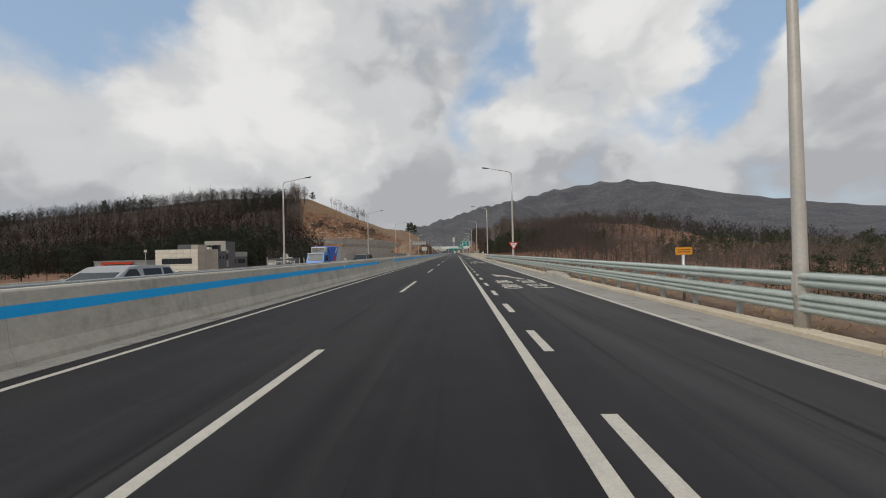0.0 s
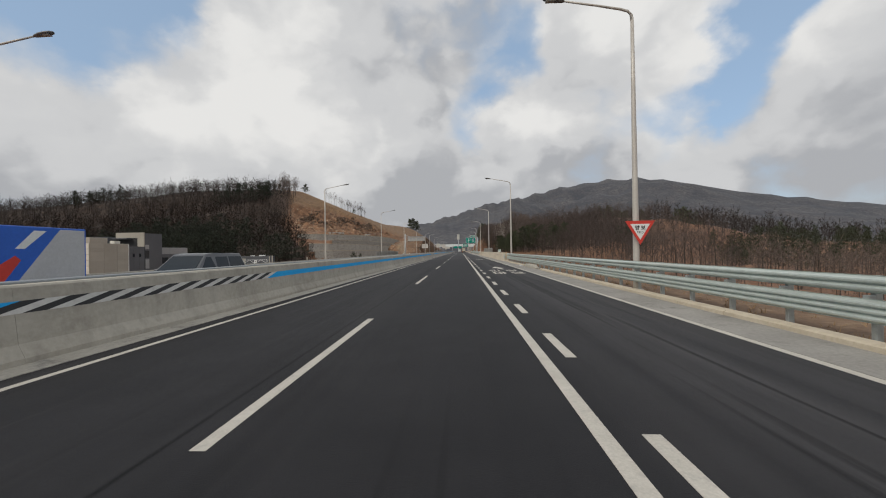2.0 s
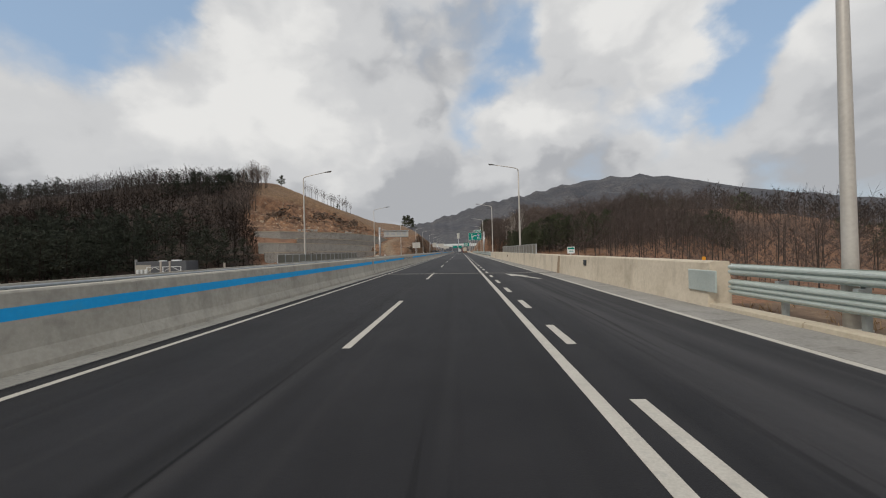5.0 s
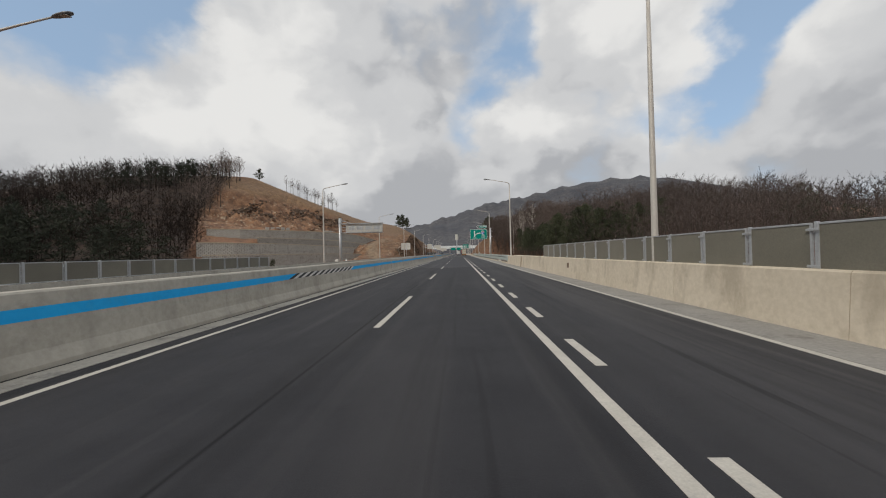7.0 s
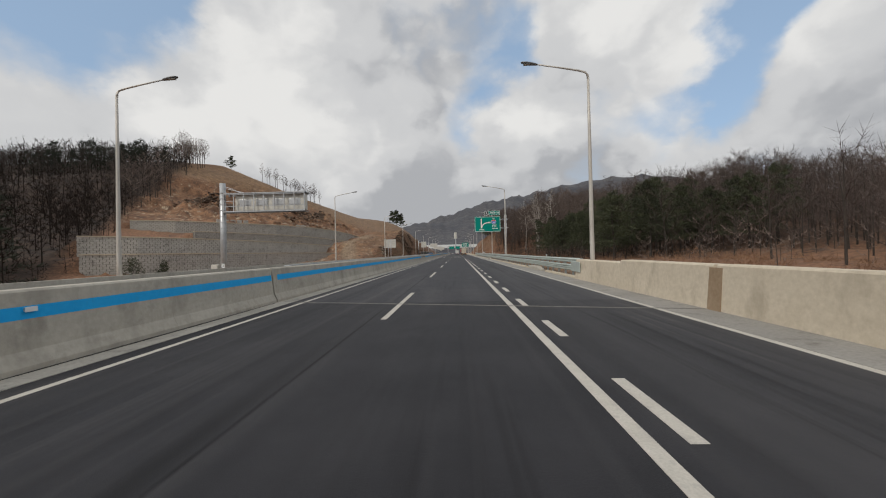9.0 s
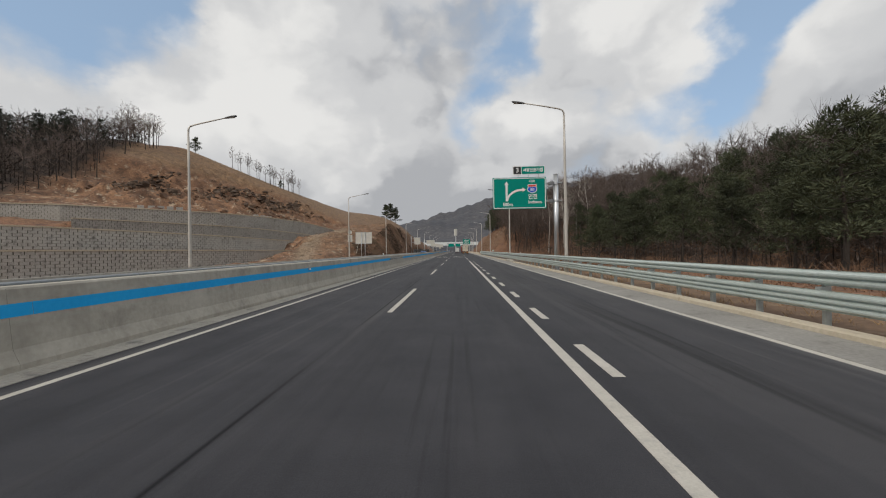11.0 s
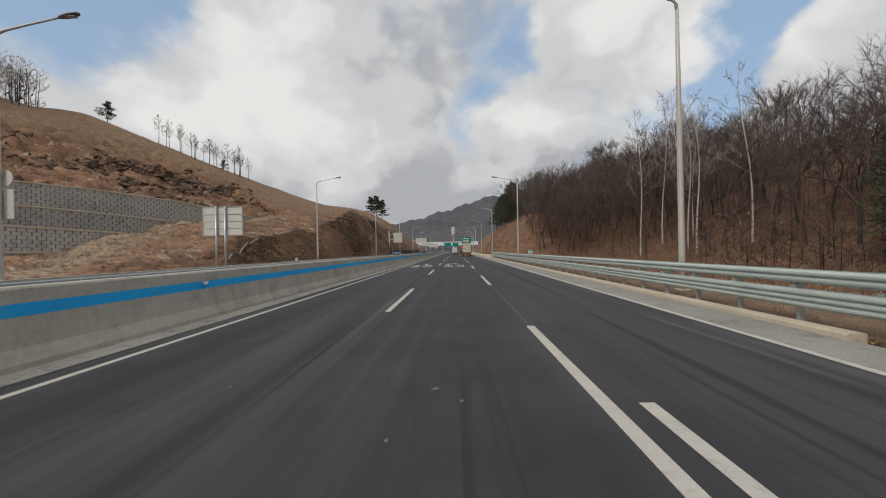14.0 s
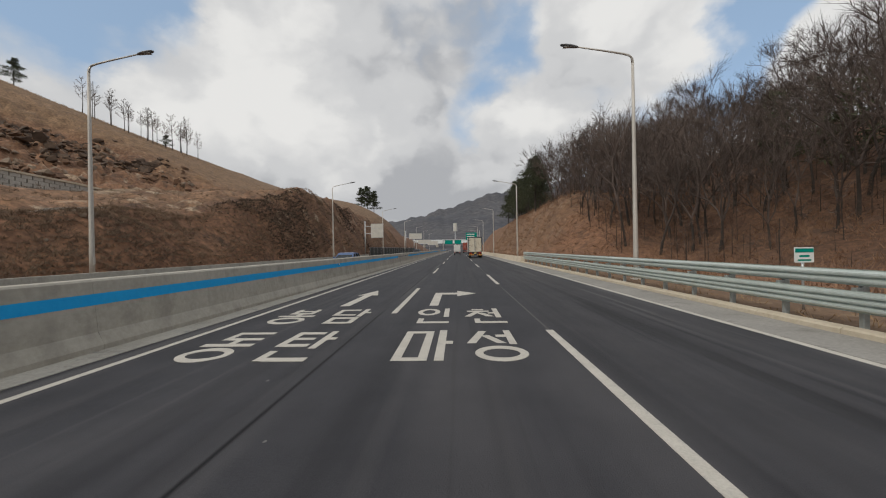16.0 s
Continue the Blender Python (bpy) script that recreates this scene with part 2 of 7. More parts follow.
ASPHALT = asphalt_material("asphalt", 0.93)
ASPHALT_NEW = asphalt_material("new_asphalt", 0.40)
ASPHALT_DECK = asphalt_material("deck_asphalt", 0.62)
CONCRETE = material("concrete", (0.345, 0.320, 0.272), (0.475, 0.445, 0.385), 9, 0.5, 0.9, 0.18, wear=(0.29, 0.268, 0.23))
streaked(CONCRETE, (0.19, 0.174, 0.148), 0.42, (0.9, 0.9, 0.22))
streaked(CONCRETE, (0.52, 0.49, 0.43), 0.35, (0.35, 0.35, 1.6), 0.52, 0.68, 1.4)
CONCRETE_WARM = material("warm_concrete", (0.50, 0.43, 0.33), (0.66, 0.58, 0.465), 8, 0.35, 0.9, 0.15, wear=(0.45, 0.38, 0.29))
streaked(CONCRETE_WARM, (0.30, 0.25, 0.185), 0.5, (0.8, 0.8, 0.35), 0.54, 0.66, 1.0)
GUTTER = material("gutter_concrete", (0.33, 0.305, 0.262), (0.52, 0.49, 0.43), 16, 0.7, 0.9, 0.25, wear=(0.15, 0.145, 0.14))
SHOULDER = material("shoulder_concrete", (0.215, 0.205, 0.188), (0.345, 0.33, 0.305), 14, 0.5, 0.92, 0.3, wear=(0.15, 0.14, 0.125))
DULL_RAIL = material("dull_rail", (0.17, 0.19, 0.20), (0.27, 0.29, 0.30), 12, 0.6, 0.5, 0.03, 0.3)
KERB = material("kerb_concrete", (0.43, 0.365, 0.27), (0.58, 0.51, 0.40), 12, 0.8, 0.9, 0.2)
PAINT = material("road_paint", (0.41, 0.385, 0.34), (0.56, 0.53, 0.475), 40, 2.5, 0.75, 0.1, wear=(0.36, 0.345, 0.32))
BLUE_PAINT = material("blue_paint", (0.010, 0.33, 0.74), (0.018, 0.40, 0.82), 10, 0.8, 0.7, 0.06, wear=(0.04, 0.35, 0.66), spec=0.25)
BLACK_PAINT = plain("black_paint", (0.03, 0.03, 0.032), 0.7)
WHITE_PAINT = material("white_paint", (0.52, 0.51, 0.49), (0.68, 0.67, 0.64), 10, 1.5, 0.7, 0.05)
RAIL_PAINT = material("rail_steel", (0.46, 0.515, 0.485), (0.58, 0.635, 0.60), 18, 1.0, 0.38, 0.02, 0.3)
POST_STEEL = material("post_steel", (0.32, 0.345, 0.335), (0.43, 0.455, 0.445), 18, 1.0, 0.5, 0.03, 0.3)
GALV = material("galvanised_steel", (0.42, 0.43, 0.44), (0.58, 0.59, 0.60), 20, 2.0, 0.42, 0.04, 0.55)
POLE_PAINT = material("pole_steel", (0.46, 0.43, 0.39), (0.58, 0.55, 0.50), 15, 1.2, 0.5, 0.03, 0.2)
LAMP_GREY = material("lamp_grey", (0.16, 0.165, 0.17), (0.23, 0.235, 0.24), 20, 2.0, 0.45, 0.02, 0.3)
DARK_STEEL = plain("dark_steel", (0.07, 0.075, 0.08), 0.5, 0.5)
RUBBER = plain("rubber", (0.022, 0.022, 0.023), 0.85)
GLASS = material("dark_glass", (0.024, 0.03, 0.036), (0.03, 0.037, 0.044), 14, 1.1, 0.12, 0.0, spec=0.15)
# TWIG darkened: the shade inside the woods is put into the colour
SHADED_TWIG = material("shaded_twig", (0.030, 0.023, 0.019), (0.068, 0.051, 0.042), 22, 0.05, 0.9, 0.0, vary=0.35)
BARK = material("bark", (0.029, 0.023, 0.019), (0.064, 0.051, 0.042), 22, 2.0, 0.9, 0.3, vary=0.35)
TWIG = material("twig", (0.110, 0.084, 0.071), (0.200, 0.155, 0.132), 22, 0.05, 0.9, 0.0, vary=0.35)
# twigs and bark darkened by the painted shade of the left woods
DEEP_SHADE_TWIG = material("deep_shade_twig", (0.016, 0.012, 0.010), (0.042, 0.031, 0.026), 22, 0.05, 0.95, 0.0, vary=0.35, spec=0.1)
SHADED_BARK = material("shaded_bark", (0.014, 0.011, 0.010), (0.034, 0.027, 0.022), 22, 2.0, 0.95, 0.2, vary=0.35, spec=0.1)
SOFT_TWIG = material("soft_twig", (0.070, 0.053, 0.045), (0.135, 0.102, 0.086), 22, 0.05, 0.9, 0.0, vary=0.35)
MAUVE_TWIG = material("mauve_twig", (0.055, 0.041, 0.036), (0.110, 0.083, 0.072), 22, 0.05, 0.9, 0.0, vary=0.35)
THICKET = material("thicket", (0.085, 0.050, 0.036), (0.165, 0.100, 0.070), 12, 0.1, 0.95, 0.0, vary=0.3)
PALE_BARK = material("pale_bark", (0.36, 0.33, 0.30), (0.58, 0.54, 0.49), 14, 2.0, 0.85, 0.2, wear=(0.14, 0.12, 0.10))
PALE_TWIG = material("pale_twig", (0.24, 0.21, 0.185), (0.38, 0.335, 0.295), 14, 0.5, 0.9, 0.0)
NEEDLES = material("pine_needles", (0.026, 0.034, 0.018), (0.074, 0.082, 0.038), 6, 0.8, 0.85, 0.0, vary=0.3)
# needles darkened: shade of the slope turned from the sun, in the colour
SHADED_NEEDLES = material("shaded_needles", (0.013, 0.017, 0.011), (0.036, 0.043, 0.025), 0.8, 0.03, 0.95, 0.0)
WALL_BLOCK = material("wall_block", (0.33, 0.315, 0.285), (0.47, 0.45, 0.41), 5, 0.4, 0.92, 0.3, wear=(0.15, 0.14, 0.13), vary=0.16)
ROCK = material("rock", (0.15, 0.10, 0.068), (0.34, 0.27, 0.20), 1.6, 0.25, 0.92, 0.6, wear=(0.20, 0.12, 0.072), vary=0.25)
GREEN_SIGN = material("green_sign", (0.0, 0.215, 0.170), (0.0, 0.245, 0.195), 5, 0.6, 0.5, 0.0, spec=0.12)
BRIGHT_GALV = material("bright_galvanised", (0.60, 0.61, 0.62), (0.72, 0.73, 0.74), 2.5, 0.5, 0.30, 0.0, 0.8)
SIGN_WHITE = plain("sign_white", (0.76, 0.78, 0.77), 0.45)
SIGN_BLUE = material("sign_blue", (0.015, 0.09, 0.52), (0.02, 0.10, 0.58), 8, 1.0, 0.5, 0.0, spec=0.15)
SIGN_RED = plain("sign_red", (0.60, 0.045, 0.03), 0.45)
SIGN_BACK = material("sign_back", (0.52, 0.50, 0.45), (0.68, 0.66, 0.60), 8, 1.0, 0.5, 0.03, 0.2)
ORANGE = plain("orange_panel", (0.72, 0.30, 0.02), 0.5)


# ---- building helpers ----
class Geo:
    """Points and faces of one mesh."""

    def __init__(self):
        self.v, self.f = [], []

    def add(self, vs, fs):
        k = len(self.v)
        self.v.extend(vs)
        self.f.extend([tuple(i + k for i in f) for f in fs])
        return self

    def box(self, x0, x1, y0, y1, z0, z1):
        return self.add([(x0, y0, z0), (x1, y0, z0), (x1, y1, z0), (x0, y1, z0), (x0, y0, z1), (x1, y0, z1), (x1, y1, z1), (x0, y1, z1)],
                        [(0, 3, 2, 1), (4, 5, 6, 7), (0, 1, 5, 4), (1, 2, 6, 5), (2, 3, 7, 6), (3, 0, 4, 7)])

    def cbox(self, x0, x1, y0, y1, z0, z1, c=0.02):
        """A box with chamfered edges."""
        bm = bmesh.new()
        bmesh.ops.create_cube(bm, size=1)
        for p in bm.verts:
            p.co = Vector(((x0 + x1) / 2 + p.co.x * (x1 - x0), (y0 + y1) / 2 + p.co.y * (y1 - y0), (z0 + z1) / 2 + p.co.z * (z1 - z0)))
        bmesh.ops.bevel(bm, geom=bm.edges[:], offset=c, segments=2, affect="EDGES", profile=0.5)
        return self.bm(bm)

    def bm(self, bm):
        bm.verts.index_update()
        self.add([tuple(p.co) for p in bm.verts], [tuple(p.index for p in f.verts) for f in bm.faces])
        bm.free()
        return self

    def prism(self, profile, y0, y1):
        """A closed (x, z) profile, counterclockwise seen from -y, drawn along y."""
        n = len(profile)
        return self.add([(x, y0, z) for x, z in profile] + [(x, y1, z) for x, z in profile],
                        [tuple(range(n)), tuple(range(2 * n - 1, n - 1, -1))] + [((i + 1) % n, i, n + i, n + (i + 1) % n) for i in range(n)])

    def slab(self, outline, z0, z1):
        """An (x, y) outline, counterclockwise, between two heights."""
        n = len(outline)
        return self.add([(x, y, z0) for x, y in outline] + [(x, y, z1) for x, y in outline],
                        [tuple(range(n - 1, -1, -1)), tuple(range(n, 2 * n))] + [(i, (i + 1) % n, n + (i + 1) % n, n + i) for i in range(n)])

    def plate(self, outline, y0, y1):
        """An (x, z) outline standing across the road, between two y."""
        return self.prism(outline, y0, y1)

    def tube(self, pts, radii, n=8, cap=True):
        pts = [Vector(p) for p in pts]
        k = len(self.v)
        for i, p in enumerate(pts):
            d = (pts[min(i + 1, len(pts) - 1)] - pts[max(i - 1, 0)]).normalized()
            a = d.cross(Vector((0, 0, 1)) if abs(d.z) < 0.9 else Vector((0, 1, 0))).normalized()
            b = d.cross(a)
            r = radii[i] if isinstance(radii, (list, tuple)) else radii
            for j in range(n):
                w = 2 * math.pi * j / n
                self.v.append(tuple(p + a * (r * math.cos(w)) + b * (r * math.sin(w))))
        for i in range(len(pts) - 1):
            for j in range(n):
                q = (j + 1) % n
                self.f.append((k + i * n + j, k + i * n + q, k + (i + 1) * n + q, k + (i + 1) * n + j))
        if cap:
            self.f.append(tuple(k + j for j in range(n - 1, -1, -1)))
            e = k + (len(pts) - 1) * n
            self.f.append(tuple(e + j for j in range(n)))
        return self

    def mesh(self, name, mat):
        me = bpy.data.meshes.new(name)
        me.from_pydata(self.v, [], self.f)
        bm = bmesh.new()
        bm.from_mesh(me)
        bmesh.ops.recalc_face_normals(bm, faces=bm.faces[:])
        bm.to_mesh(me)
        bm.free()
        me.materials.append(mat)
        return me


def part(name, geo, mat, parent=None, label="", smooth=False):
    """One mesh object, under a thing or under a part. geo: a Geo, or a mesh to share."""
    me = geo.mesh(name, mat) if isinstance(geo, Geo) else geo
    if smooth:
        for p in me.polygons:
            p.use_smooth = True
    ob = new(name, me)
    if parent:
        ob.parent = parent
    if label:
        ob["label"] = label
    return ob


def thing(name, label, category, at=(0, 0, 0), turn=0.0, group="", kind=""):
    ob = new(name)
    ob.empty_display_size = 0.3
    ob.matrix_basis = pose(*at, 0, 0, turn)
    return tagged(ob, label, category, group, kind)


def structure(name, geo, mat, label, category):
    return tagged(part(name, geo, mat), label, category, kind="structure")


def step(a, b, v):
    t = np.clip((v - a) / (b - a), 0, 1)
    return t * t * (3 - 2 * t)


# ---- ground ----
def ripple(x, y, size, seed):
    """Smooth uneven ground, from sums of turned waves."""
    r = np.random.RandomState(seed)
    z = np.zeros_like(x)
    for k in range(7):
        a, ph, f = r.uniform(0, math.pi), r.uniform(0, 6.28), r.uniform(0.7, 2.4)
        z = z + np.sin((x * math.cos(a) + y * math.sin(a)) * f / size * 6.28 + ph) / (k * 0.4 + 1)
    return z / 3


# retaining walls: plan lines from the near end, height of the top at both ends, height of the wall
TIERS = [
    ([(-67, 204, 2.5), (-60, 208.5, 2.45), (-53, 217, 2.4), (-47.3, 230, 2.3), (-42.5, 248, 2.2), (-41.5, 268, 2.1)], 4.0),
    ([(-71, 207.5, 6.0), (-63.5, 212.5, 5.85), (-56.5, 221, 5.65), (-51.2, 233, 5.4), (-47, 250, 5.1), (-45.2, 274, 4.7)], 3.8),
    ([(-70, 238, 8.5), (-64, 247, 8.4), (-57, 258, 8.2), (-51.8, 268, 7.9), (-48.3, 278, 7.4), (-45, 286, 6.8), (-43, 291, 6.2)], 4.0),
    ([(-92, 243, 12.4), (-82, 247, 12.3), (-71, 256, 12.1), (-61, 265, 11.9), (-54, 276, 11.6), (-48.7, 288, 11.0), (-45.4, 298, 10.0), (-43.2, 305, 9.0)], 4.4),
]


def wall_side(line, x, y):
    """How far a place lies behind a wall's line (away from the road), and how far along it."""
    best, side, along, run = np.full(x.shape, 1e9), np.zeros(x.shape), np.zeros(x.shape), 0.0
    for (ax, ay, *_), (bx, by, *_) in zip(line, line[1:]):
        dx, dy = bx - ax, by - ay
        ln = math.hypot(dx, dy)
        t = ((x - ax) * dx + (y - ay) * dy) / ln ** 2
        tc = np.clip(t, 0, 1)
        d = np.hypot(x - ax - tc * dx, y - ay - tc * dy)
        s = ((y - ay) * dx - (x - ax) * dy) / ln
        near = d < best
        best, side, along = np.where(near, d, best), np.where(near, np.sign(s) * d, side), np.where(near, run + t * ln, along)
        run += ln
    return side, along / run


RIDGE_X = [-700, -400, -330, -250, -215, -180, -138, -120, -97.5, -90, -68.5, -52, -38, -27, -20]
RIDGE_H = [0.40, 0.68, 0.78, 0.90, 0.94, 0.975, 0.94, 0.815, 0.647, 0.60, 0.415, 0.285, 0.17, 0.07, 0.0]


def left_ground(x, y):
    base = np.where(y < 150, -3.4, -3.4 + 1.6 * step(150, 210, y))
    top_y = np.interp(x, [-215, -140, -100, -60], [352, 369, 379, 383])
    span = np.where(y < top_y, np.interp(x, [-215, -140], [100, 135]), 190.0)
    hill = 60 * np.exp(-((y - top_y) / span) ** 2) * np.interp(x, RIDGE_X, RIDGE_H)
    toe, _ = wall_side([(-420, 176), (-110, 180), (-78, 190), (-66, 202), (-55, 210), (-46.5, 229), (-42.5, 248), (-41.5, 268), (-44, 292), (-43, 306), (-44, 334), (-44, 350), (-32, 364), (-20, 374)], x, y)
    hill = hill * step(-20, -40, x) * step(-4, 7, toe) + 1.6 * ripple(x, y, 60, 3) * step(-60, -110, x) * step(170, 240, y)
    # the cut: the hillside dug away below its brow
    peak = 60 * np.interp(x, RIDGE_X, RIDGE_H) + 1e-6
    part_up = np.where(y < top_y, np.clip(hill / peak, 0, 1), 1.0)
    dug = np.interp(part_up, [0, 0.50, 0.65, 0.80, 0.90, 0.945, 1], [0, 0.50, 0.62, 0.72, 0.80, 0.93, 1])
    dug_left = np.interp(part_up, [0, 0.40, 0.55, 0.66, 0.74, 0.79, 1], [0, 0.40, 0.50, 0.58, 0.63, 0.785, 1])
    lean = step(-112, -84, x)
    hill = hill - peak * (part_up - dug * lean - dug_left * (1 - lean)) * step(250, 272, y) * step(-128, -112, x) * step(-40, -52, x)
    z = base + hill * step(120, 235, y)
    # the earth bank beside the road: a steep dark face up to a crest, then a bench that climbs towards the walls
    crest = np.interp(y, [232, 248, 258, 277, 290, 304, 319, 340, 363, 430, 520, 620], [-0.9, 0.2, 1.5, 4.5, 5.4, 8.6, 12.4, 12.0, 11.2, 9.0, 6, -2])
    run = np.interp(y, [240, 262, 300, 330, 620], [6.5, 5.2, 5.6, 6.8, 9])
    d = -20.4 - x
    bench = np.interp(y, [240, 268, 300, 312, 322, 400], [0.02, 0.26, 0.20, 0.04, -0.10, -0.10])
    berm = -0.7 + (crest + 0.7) * np.clip(d / run, 0, 1) ** 0.85 + bench * np.clip(d - run, 0, 9) - 0.12 * np.maximum(0, d - run - 13)
    berm = berm + (0.6 * ripple(x, y, 11, 5) + 0.45 * ripple(x, y, 4.5, 6)) * step(0.5, 4, d)
    z = z + 15 * np.exp(-((x + 60) / 32) ** 2 - ((y - 492) / 55) ** 2) * step(-24, -46, x)
    z = np.maximum(z, np.where(y > 215, berm, -9))
    # benches above the retaining walls
    for line, high in TIERS:
        side, along = wall_side(line, x, y)
        lens = np.cumsum([0] + [math.dist(a[:2], b[:2]) for a, b in zip(line, line[1:])])
        top = np.interp(along * lens[-1], lens, [p[2] for p in line])
        inside = step(-0.06, 0.0, along) * step(1.06, 1.0, along)
        front = inside * step(-9, -3.5, side) * (side < 0.9)
        foot = top - (high - 0.4) * (1 - 0.9 * step(0.80, 1.0, along))
        z = np.where(front > 0, np.minimum(z, foot + (1 - front) * 30), z)
        back = inside * step(0.9, 2.6, side) * (step(10.5, 6.0, side) if high > 4.2 else step(9, 4, side))
        z = z * (1 - back) + (top - 0.35) * back
    # rough rock face of the cut above the walls
    behind, _ = wall_side(TIERS[3][0], x, y)
    face = step(4.5, 9, behind) * step(255, 275, y) * step(362, 335, y) * step(-128, -108, x) * step(-44, -56, x)
    z = z + face * (1.3 * ripple(x, y, 17, 8) + 1.3 * ripple(x, y, 8, 9) + 1.1 * ripple(x, y, 4.2, 10) + 0.8 * np.abs(ripple(x, y, 6, 15)) * 2 + 0.6 * ripple(x, y, 2.6, 11))
    near = step(-19.4, -22.0, x)
    return (-0.8) * (1 - near) + z * near


def right_ground(x, y):
    base = np.where(y < 100, -4.2, -4.2 + 4.2 * step(130, 175, y))
    x0, x1 = np.interp(y, [255, 320], [19, 10]), np.interp(y, [255, 330], [74, 50])
    hill = 19.0 * step(0, 1, (x - x0) / (x1 - x0)) * (1 - 0.95 * step(100, 200, x)) * step(152, 272, y) * (1 - 0.5 * step(420, 620, y))
    cut = 10.5 * step(8.6, 18.5, x) * step(283, 322, y) * (1 - step(430, 560, y)) * (1 - step(40, 90, x))
    z = base + np.maximum(hill, cut) + (0.5 * ripple(x, y, 13, 12) + 1.3 * ripple(x, y, 50, 13) * step(30, 60, x)) * step(10, 20, x)
    lift = 6 * step(150, 330, x) * step(250, 60, y)
    near = step(7.2, 11.5, x)
    return (-0.35) * (1 - near) + (z + lift) * near


RANGE_AZ = [-180, -75, -60, -40, -25, -12, -6, 0, 3, 6.5, 10, 13, 16.5, 19.6, 24, 28.5, 33, 40, 47, 58, 75, 120, 180]
RANGE_EL = [0.03, 0.04, 0.05, 0.05, 0.045, 0.052, 0.066, 0.094, 0.112, 0.123, 0.133, 0.145, 0.154, 0.160, 0.158, 0.145, 0.118, 0.088, 0.062, 0.052, 0.05, 0.04, 0.03]


def ground_height(x, y):
    x, y = np.asarray(x, float), np.asarray(y, float)
    z = np.where(x < -6, left_ground(x, y), right_ground(x, y))
    z = np.where((x > -19.4) & (x < 7.2), -0.5, z)
    # the far range
    az, d = np.degrees(np.arctan2(x, y)), np.hypot(x, y)
    far = 1570 + 900 * step(5, 15, az)
    el = np.interp(az, RANGE_AZ, RANGE_EL) + 0.0022 * np.sin(az * 1.9) + 0.0012 * np.sin(az * 5.3 + 1)
    rise = step(0.42, 1.0, d / far) * (1 - 0.7 * step(1.05, 2.2, d / far))
    fold = ripple(x, y, 620, 31) + 0.55 * ripple(x, y, 270, 32) + 0.28 * ripple(x, y, 120, 33)
    spur = 1 - 0.13 * (1 - step(0.85, 1.0, d / far)) * (1 + fold) + 0.010 * ripple(x, y, 90, 34)
    z = z * (1 - step(520, 800, d)) + rise * spur * el * far
    return z


def ground_material():
    """Dry winter ground: leaf litter and dead grass, bare reddish soil on the cuttings, pale trodden tracks, wood floor
    with painted shade, dull woods far off tinted by painted haze.
    """
    m = material("ground_cover", (0.125, 0.062, 0.036), (0.275, 0.145, 0.081), 1.6, 0.10, 0.95, 0.5, wear=(0.048, 0.034, 0.026))
    n, l = m.node_tree.nodes, m.node_tree.links
    b = n["Principled BSDF"]
    base = b.inputs["Base Color"].links[0].from_socket
    at = n.new("ShaderNodeAttribute")
    at.attribute_name = "cover"
    sep = n.new("ShaderNodeSeparateColor")
    l.new(at.outputs["Color"], sep.inputs[0])
    geo = n.new("ShaderNodeNewGeometry")

    def nz(scale, detail, lo, hi):
        t = n.new("ShaderNodeTexNoise")
        t.inputs["Scale"].default_value, t.inputs["Detail"].default_value, t.inputs["Roughness"].default_value = scale, detail, 0.65
        l.new(geo.outputs["Position"], t.inputs["Vector"])
        r = n.new("ShaderNodeMapRange")
        r.inputs["From Min"].default_value, r.inputs["From Max"].default_value = lo, hi
        l.new(t.outputs["Fac"], r.inputs["Value"])
        return r.outputs[0]

    def mix(fac, a, c):
        x = n.new("ShaderNodeMix")
        x.data_type = "RGBA"
        l.new(fac, x.inputs[0])
        for i, v in ((6, a), (7, c)):
            if isinstance(v, tuple):
                x.inputs[i].default_value = (*v, 1)
            else:
                l.new(v, x.inputs[i])
        return x.outputs[2]

    soil = mix(nz(0.22, 9, 0.38, 0.62), (0.105, 0.056, 0.034), (0.275, 0.150, 0.084))
    soil = mix(nz(0.55, 10, 0.56, 0.64), soil, (0.38, 0.30, 0.215))
    soil = mix(nz(0.45, 10, 0.57, 0.66), soil, (0.048, 0.034, 0.027))
    grass = mix(nz(0.5, 7, 0.35, 0.65), (0.140, 0.085, 0.050), (0.270, 0.170, 0.098))
    track = mix(nz(0.8, 6, 0.3, 0.7), (0.20, 0.145, 0.095), (0.31, 0.235, 0.165))
    # far woods: aerial haze painted as a blue-grey base colour
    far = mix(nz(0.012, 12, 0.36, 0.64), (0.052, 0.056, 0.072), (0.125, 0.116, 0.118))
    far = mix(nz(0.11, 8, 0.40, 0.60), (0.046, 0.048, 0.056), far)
    col = mix(sep.outputs[0], base, soil)
    col = mix(sep.outputs[1], col, grass)
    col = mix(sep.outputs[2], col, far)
    at2 = n.new("ShaderNodeAttribute")
    at2.attribute_name = "track"
    col = mix(at2.outputs["Fac"], col, track)
    # dark leaf litter, with the shade under the trees mixed into its colour
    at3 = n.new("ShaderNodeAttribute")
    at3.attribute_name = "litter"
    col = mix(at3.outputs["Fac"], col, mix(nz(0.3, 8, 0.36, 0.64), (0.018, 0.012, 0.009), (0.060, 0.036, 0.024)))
    # fine litter and pebbles
    speck = n.new("ShaderNodeMix")
    speck.data_type = "RGBA"
    speck.blend_type = "MULTIPLY"
    speck.inputs[0].default_value = 1.0
    l.new(col, speck.inputs[6])
    l.new(mix(nz(2.6, 10, 0.36, 0.64), (0.60, 0.60, 0.60), (1.38, 1.36, 1.32)), speck.inputs[7])
